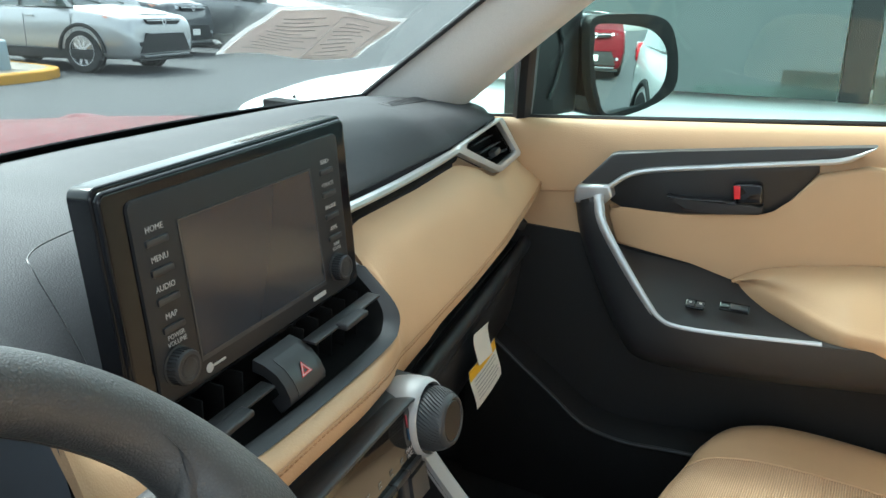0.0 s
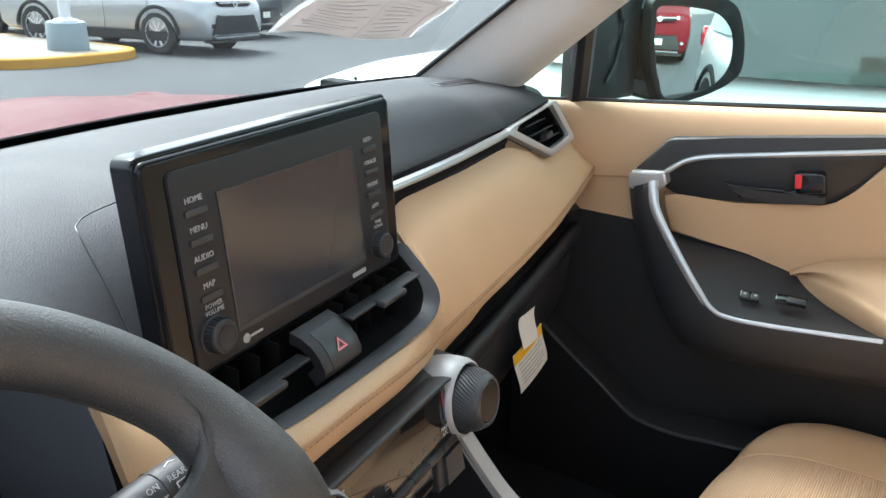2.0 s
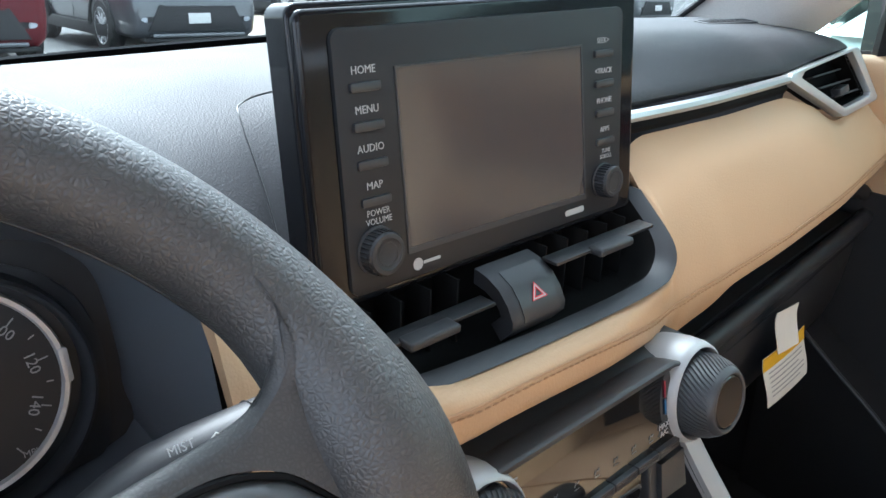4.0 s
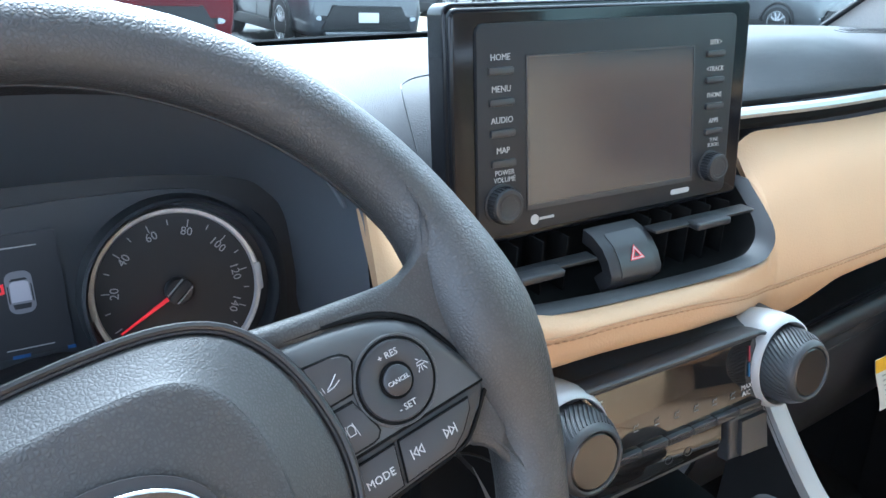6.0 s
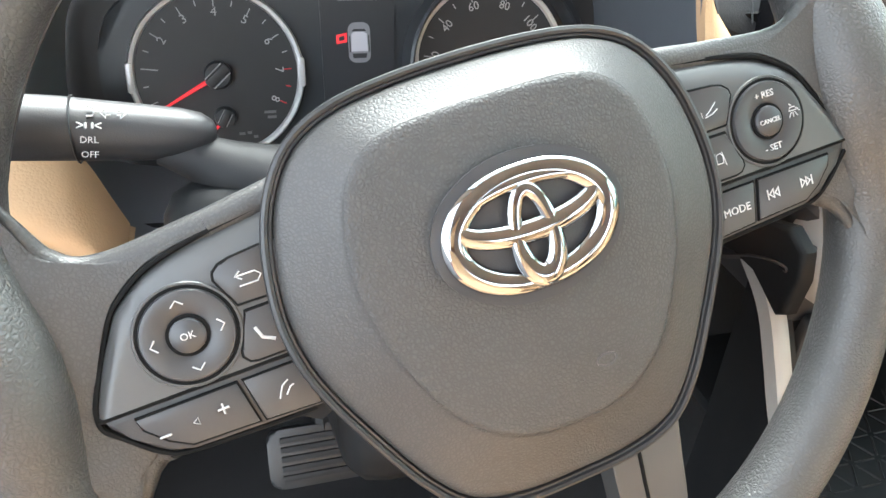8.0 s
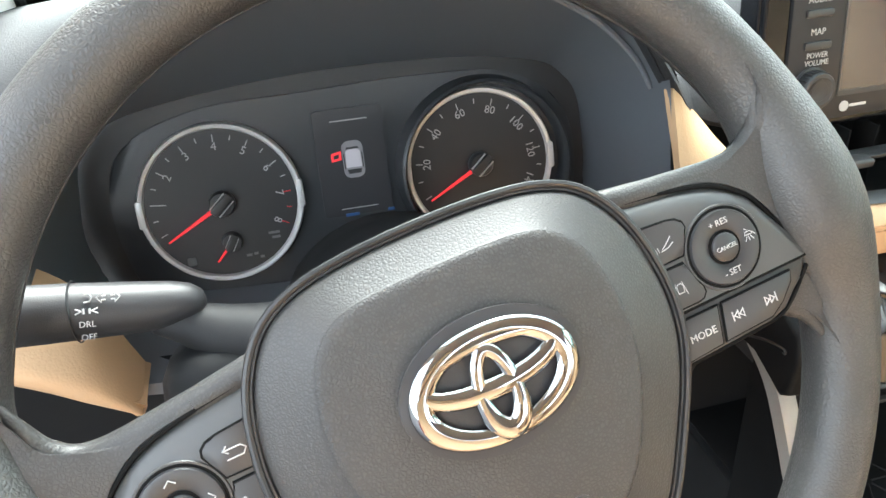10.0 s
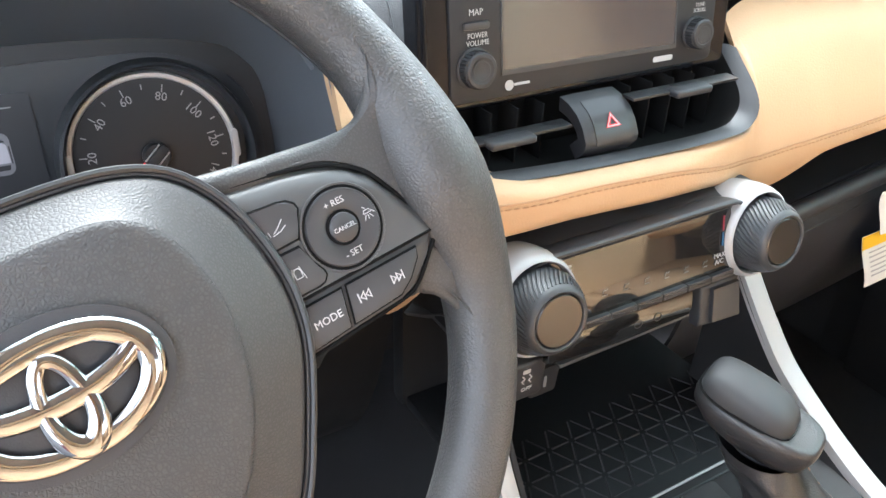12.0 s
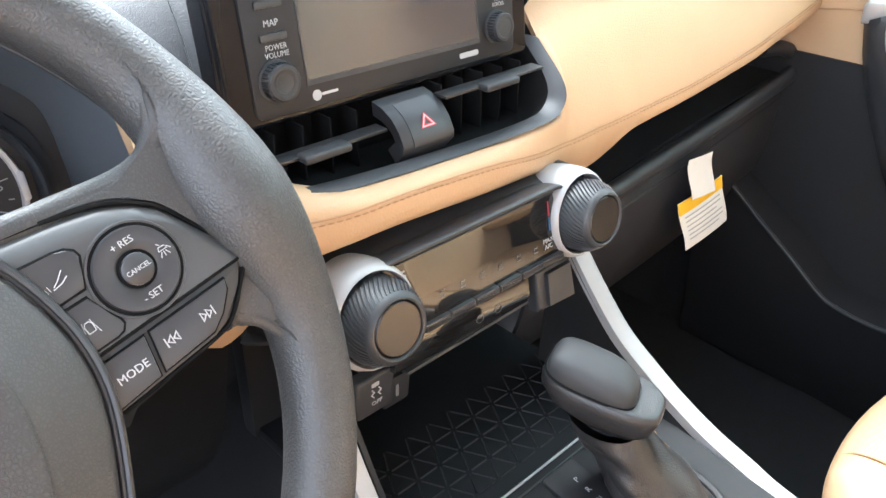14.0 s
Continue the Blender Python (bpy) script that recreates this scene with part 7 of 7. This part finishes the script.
# ---- parked vehicles ----
def suv(name, label, paint, length=4.6, width=1.86, height=1.69, bonnet=1.06, sedan=False, pickup=False, plate=True):
    """A parked vehicle, built at the origin, nose towards +y, its front bumper at y = 0."""
    c = thing(name, (0, 0, 0), label, "car", group="parked cars")
    hw = width / 2
    H = height
    ws = -1.15 if not sedan else -1.35
    prof = [(0.0, 0.45, 0.52, 0.80), (-0.03, 0.30, 0.80, 0.86), (-0.12, 0.25, bonnet - 0.16, 0.93), (-0.35, 0.24, bonnet - 0.09, 0.98), (-0.8, 0.24, bonnet - 0.02, 1.0), (ws, 0.24, bonnet + 0.02, 1.0), (-1.9, 0.24, bonnet + 0.03, 1.0), (-3.0, 0.24, bonnet + 0.04, 1.0), (-length + 0.7, 0.26, bonnet + 0.05, 0.99), (-length + 0.12, 0.30, bonnet + 0.03, 0.95), (-length, 0.45, bonnet - 0.15, 0.88)]
    def section(y, z0, z1, w):
        pts = []
        for u, v in ((0.0, 0), (0.86, 0), (0.96, 0.10), (1.0, 0.40), (1.0, 0.62), (0.97, 0.86), (0.90, 0.97), (0.6, 1.015), (0.0, 1.03)):
            pts.append(Vector((hw * w * u, y, z0 + (z1 - z0) * v)))
        return [Vector((-p.x, p.y, p.z)) for p in pts[:0:-1]] + pts
    rings = [section(*p) for p in prof]
    cols = [crom([r[j] for r in rings], 44) for j in range(len(rings[0]))]
    bm = sheet(cols)
    body = part("body", bm, paint, c, angle=50)
    # cabin
    r0, r1 = ws, (-length + 0.25 if not sedan else -length + 1.0)
    if pickup:
        r1 = -3.3
    top = [(r0 + 0.08, bonnet - 0.02, 0.94), (r0 - 0.45, H - 0.18, 0.82), (r0 - 0.85, H - 0.03, 0.77), (-2.6, H, 0.77), (r1 + 0.55, H - 0.05, 0.76), (r1 + 0.15, H - 0.22, 0.80), (r1, bonnet, 0.9)]
    rings = []
    for y, z, w in top:
        pts = [Vector((hw * w * u, y, bonnet - 0.02 + (z - bonnet + 0.02) * v)) for u, v in ((1.0 if z < H - 0.3 else 1.16, 0.0), (1.0, 0.86), (0.93, 0.97), (0.5, 1.01), (0.0, 1.02))]
        rings.append(pts + [Vector((-p.x, p.y, p.z)) for p in pts[-2::-1]])
    cols = [crom([r[j] for r in rings], 36) for j in range(9)]
    part("cabin", sheet(cols), paint, c, angle=50)
    # glass: windscreen and side windows set into the cabin
    part("windscreen", sheet([[(u * hw * w, y + 0.05 * (1 - u * u), z + 0.02 * (1 - u * u)) for u in (-1, -0.75, -0.5, -0.25, 0, 0.25, 0.5, 0.75, 1)] for y, z, w in ((r0 + 0.10, bonnet + 0.01, 0.88), (r0 - 0.20, (bonnet + H) / 2 + 0.02, 0.83), (r0 - 0.56, H - 0.115, 0.74))], 0.012), CAR_GLASS, c)
    for k in (-0.35, 0.3):
        part("wiper", tube([(k * hw, r0 + 0.14, bonnet + 0.045), ((k + 0.28) * hw, r0 + 0.06, bonnet + 0.10), ((k + 0.5) * hw, r0 + 0.03, bonnet + 0.12)], 0.008, 5), TYRE, c)
    belt, head = bonnet - 0.02, H - 0.13
    for s in (-1, 1):
        def side_glass(y0, y1, lean0, lean1):
            """A pane between two stations, its front and rear edges leaning by the given run."""
            rows = []
            for v in (0.0, 0.35, 0.7, 1.0):
                x = s * hw * (0.955 - 0.145 * v)
                rows.append([(x, y0 - lean0 * v + (y1 + lean1 * v - y0 + lean0 * v) * q / 4, belt + (head - belt) * v) for q in range(5)])
            return sheet(rows, 0.012)
        panes = [(r0 - 0.02, -2.06, 0.50, 0.0), (-2.14, -3.02, 0.0, 0.0)]
        if r1 < -3.5:
            panes.append((-3.10, r1 + 0.16, 0.0, 0.30))
        for q in panes:
            part("side_window", side_glass(*q), CAR_GLASS, c)
        for y in (-2.10, -3.06):
            part("door_post", sheet([[(s * hw * (0.950 - 0.145 * v), y - 0.035, belt + (head - belt) * v), (s * hw * (0.950 - 0.145 * v), y + 0.035, belt + (head - belt) * v)] for v in (0, 0.5, 1)], 0.012), TYRE, c)
        if not sedan and not pickup:
            part("roof_rail", tube([(s * hw * 0.66, r0 - 0.95, H - 0.02), (s * hw * 0.68, r0 - 1.15, H + 0.045), (s * hw * 0.68, r1 + 0.9, H + 0.035), (s * hw * 0.66, r1 + 0.65, H - 0.03)], 0.018, 8), DARK_PAINT, c)
        part("sill_cladding", box(s * hw * 0.965, -length / 2 + 0.1, 0.30, 0.07, length * 0.72, 0.16, 0.02), TYRE, c)
        part("door_mirror", box(s * (hw + 0.07), r0 - 0.25, bonnet + 0.10, 0.20, 0.14, 0.14, 0.04, seg=3), paint, c)
        part("door_gap", box(s * (hw - 0.001), -1.09, 0.66, 0.006, 0.008, 0.56), TYRE, c)
        for y in (-1.75, -2.75):
            part("door_handle", box(s * (hw + 0.004), y - 0.15, bonnet - 0.17, 0.03, 0.16, 0.03, 0.008), paint, c)
            part("door_gap", box(s * (hw - 0.001), y - 0.28, 0.66, 0.006, 0.008, 0.52), TYRE, c)
        for y in (-0.93, -0.93 - 2.69):
            M = frame_at((s * (hw - 0.10), y, 0.355), (0, s, 0), (0, 0, 1))
            wh = part("wheel", lathe([(0.225, -0.10), (0.30, -0.11), (0.345, -0.08), (0.355, -0.03), (0.355, 0.06), (0.340, 0.095), (0.30, 0.108), (0.235, 0.10), (0.225, 0.06)], 36, M), TYRE, c)
            part("rim", lathe([(0.236, 0.098), (0.226, 0.104), (0.216, 0.085), (0.20, 0.04), (0.0, 0.03)], 32, M), DARK_PAINT, wh)
            for k in range(10):
                a = 36 * k
                part("spoke", box(0.12, 0, 0.085, 0.20, 0.036, 0.02, 0.004, m=M @ pose(0, 0, 0, 0, 0, a)), RIM, wh)
            part("rim_edge", lathe([(0.222, 0.100), (0.238, 0.104), (0.236, 0.096)], 32, M), RIM, wh)
            part("wheel_arch", tube([(s * (hw - 0.005), y + 0.43 * math.cos(t), 0.34 + 0.43 * math.sin(t)) for t in [math.pi * k / 16 for k in range(17)]], 0.032, 8), TYRE, c)
            part("arch_hollow", slab([(0.40 * math.cos(2 * math.pi * k / 24), 0.40 * math.sin(2 * math.pi * k / 24)) for k in range(24)], 0.012, lift(M, 0, 0, 0.0), z0=-0.01), TYRE, c)
        # swept headlamp: dark housing, bright reflector line, amber corner
        lamp_rows = [[(s * hw * 0.50, -0.055, bonnet - 0.235), (s * hw * 0.66, -0.085, bonnet - 0.235), (s * hw * 0.82, -0.17, bonnet - 0.22), (s * hw * 0.945, -0.40, bonnet - 0.195)], [(s * hw * 0.49, -0.085, bonnet - 0.175), (s * hw * 0.66, -0.125, bonnet - 0.160), (s * hw * 0.82, -0.235, bonnet - 0.145), (s * hw * 0.955, -0.53, bonnet - 0.130)]]
        hl = part("headlamp", sheet(lamp_rows, 0.03), LAMP_GLASS, c)
        part("lamp_bowl", sheet([[Vector(a).lerp(Vector(b), k) + Vector((0, 0.022, 0.003)) for a, b in zip(lamp_rows[0][1:3], lamp_rows[1][1:3])] for k in (0.2, 0.8)], 0.01), DARK_PAINT, hl)
        part("indicator", sheet([[(s * hw * 0.90, -0.27, bonnet - 0.215), (s * hw * 0.962, -0.42, bonnet - 0.195)], [(s * hw * 0.92, -0.34, bonnet - 0.160), (s * hw * 0.972, -0.52, bonnet - 0.135)]], 0.035), AMBER, c)
        part("fog_recess", sheet([[(s * hw * 0.62, -0.005, 0.56), (s * hw * 0.80, -0.075, 0.60), (s * hw * 0.905, -0.19, 0.66)], [(s * hw * 0.66, 0.0, 0.40), (s * hw * 0.80, -0.06, 0.40), (s * hw * 0.89, -0.16, 0.42)]], 0.04), TYRE, c)
        part("fog_lamp", lathe([(0, 0.012), (0.04, 0.010), (0.05, 0.0)], 16, frame_at((s * hw * 0.76, -0.02, 0.48), (-1, 0, 0), (0, 0, 1))), LAMP_GLASS, c)
        part("tail_lamp", box(s * hw * 0.80, -length + 0.05, bonnet - 0.12, 0.30, 0.16, 0.20, 0.03), TAIL_RED, c)
    out_g = [(-hw * 0.52, bonnet - 0.185), (hw * 0.52, bonnet - 0.185), (hw * 0.46, bonnet - 0.25), (hw * 0.40, bonnet - 0.27), (-hw * 0.40, bonnet - 0.27), (-hw * 0.46, bonnet - 0.25)]
    gf = frame_at((0, -0.03, 0), (-1, 0, 0), (0, 0, 1))
    gr = part("grille", slab(out_g[::-1], 0.05, gf, 0.008, 2, z0=-0.02), TYRE, c)
    part("grille_bar", box(0, bonnet - 0.205, 0.034, hw * 0.98, 0.016, 0.012, 0.004, m=gf), RIM, gr)
    part("nose_badge", lathe([(0.034, 0.0), (0.055, 0.008), (0.060, 0.0)], 24, lift(gf, 0, bonnet - 0.222, 0.034)), RIM, gr)
    lg = part("lower_grille", slab([(-hw * 0.72, 0.34), (-hw * 0.54, 0.66), (hw * 0.54, 0.66), (hw * 0.72, 0.34)][::-1], 0.05, frame_at((0, 0.012, 0), (-1, 0, 0), (0, 0, 1)), 0.02, 2, z0=-0.03), TYRE, c)
    for k in range(5):
        part("slat", box(0, 0.030, 0.40 + 0.048 * k, hw * (1.22 - 0.07 * k), 0.008, 0.010, 0.003), TYRE, lg)
    part("lower_grille_trim", box(0, 0.034, 0.655, hw * 1.00, 0.016, 0.022, 0.006), paint, lg)
    part("bumper_bar", box(0, 0.0, 0.29, hw * 1.36, 0.10, 0.05, 0.02), GREY_PAINT, c, "grey skid plate")
    part("lower_lip", box(0, -0.05, 0.235, hw * 1.6, 0.16, 0.05, 0.02), TYRE, c)
    if plate:
        part("number_plate_bar", box(0, 0.045, 0.50, 0.30, 0.01, 0.13, 0.004), PAPER, c)
    part("tail_panel", box(0, -length + 0.02, (0.45 + bonnet - 0.15) / 2, hw * 1.74, 0.05, bonnet - 0.56, 0.02), paint, c)
    part("bonnet_gap", tube([(hw * 0.93 * u, -0.30 - 0.10 * u * u + 0.16 * (1 - u * u), bonnet - 0.115 - 0.012 * u * u) for u in [k / 8 - 1 for k in range(17)]], 0.006, 5), TYRE, c)
    return c


def park(car, x, y, heading):
    car.matrix_world = lot_pose(x, y, heading)
    return car


park(suv("white_suv", "white sport utility car parked alongside", WHITE_PAINT), 2.62, 1.70, 0)
park(suv("silver_suv", "silver sport utility car parked nose out", SILVER_PAINT, plate=False), 10.08, 9.52, 187)
park(suv("dark_suv", "dark grey sport utility car parked nose out", DARK_PAINT), 4.45, 9.6, 178)
park(suv("grey_sedan", "dark grey saloon parked beyond the kerb island", DARK_PAINT, 4.7, 1.82, 1.45, 0.92, sedan=True), 10.8, 15.2, 192)
park(suv("grey_truck", "grey pick-up truck parked across the lot", DARK_PAINT, 5.6, 1.98, 1.85, 1.22, pickup=True), 13.6, 11.9, 190)
park(suv("mid_grey_truck", "mid grey pick-up truck parked across the lot", GREY_PAINT, 5.6, 1.98, 1.85, 1.22, pickup=True), 16.9, 10.6, 182)
park(suv("red_saloon", "red saloon parked beyond the kerb island", RED_PAINT, 4.6, 1.8, 1.45, 0.92, sedan=True), 7.6, 18.0, 190)
park(suv("red_pickup", "red pick-up truck parked nose out across the lane", RED_PAINT, 5.6, 1.98, 1.85, 1.2, pickup=True), 1.55, 9.1, 178)
park(suv("red_truck", "red pick-up truck parked behind", RED_PAINT, 5.6, 1.98, 1.85, 1.2, pickup=True), 1.25, -6.4, 4)

# kerb island with the lamp post
isl = thing("kerb_island", (7.0, 12.0, lot_z(7, 12)), "pale concrete kerb island with worn yellow edge", "kerb island")
out = crom([(5.62, 11.6, 0), (5.75, 10.3, 0), (6.3, 9.78, 0), (7.2, 9.74, 0), (8.2, 10.0, 0), (8.7, 10.8, 0), (8.95, 13.5, 0), (8.5, 16.2, 0), (6.6, 16.4, 0), (5.75, 14.5, 0)], 48, True)
mid = Vector((7, 12.5, 0))


def on_lot(p, h):
    return Vector((p.x, p.y, lot_z(p.x, p.y) + h))


inn = [p + (mid - p).normalized() * 0.16 for p in out]
part("kerb", sheet([[on_lot(p, h) for p in ring_ + ring_[:1]] for ring_, h in ((out, -0.05), (out, 0.12), ([p + (mid - p).normalized() * 0.02 for p in out], 0.14), (inn, 0.145))]), KERB_YELLOW, isl, "worn yellow kerb")
bm = bmesh.new()
bm.faces.new([bm.verts.new(on_lot(p, 0.142)) for p in inn])
part("slab", bm, CONCRETE, isl)
lx, ly = 7.56, 10.62
lamp = thing("lamp_post", (lx, ly, lot_z(lx, ly) + 0.14), "white lamp post on a blue-grey concrete base", "lamp post")
part("base", lathe([(0, 0), (0.30, 0), (0.30, 0.02), (0.285, 0.40), (0.27, 0.42), (0, 0.42)], 32, Matrix.Translation((lx, ly, lot_z(lx, ly) + 0.14))), BLUE_GREY, lamp)
part("flange", lathe([(0.18, 0.42), (0.18, 0.445), (0.10, 0.47), (0.085, 0.49)], 24, Matrix.Translation((lx, ly, lot_z(lx, ly) + 0.14))), POLE_WHITE, lamp)
part("pole", lathe([(0.085, 0.46), (0.06, 7.5), (0, 7.5)], 20, Matrix.Translation((lx, ly, lot_z(lx, ly) + 0.14))), POLE_WHITE, lamp)
bm = bmesh.new()
for k in range(5):
    x = 1.2 - 2.7 * k + 1.6
    p = [(x, 8.6), (x + 0.11, 8.6), (x + 0.11, 13.4), (x, 13.4)]
    bm.faces.new([bm.verts.new((a, b, lot_z(a, b) + 0.006)) for a, b in p])
solo("bay_lines", bm, LINE_WHITE, "worn white parking bay lines", "road marking", kind="structure")
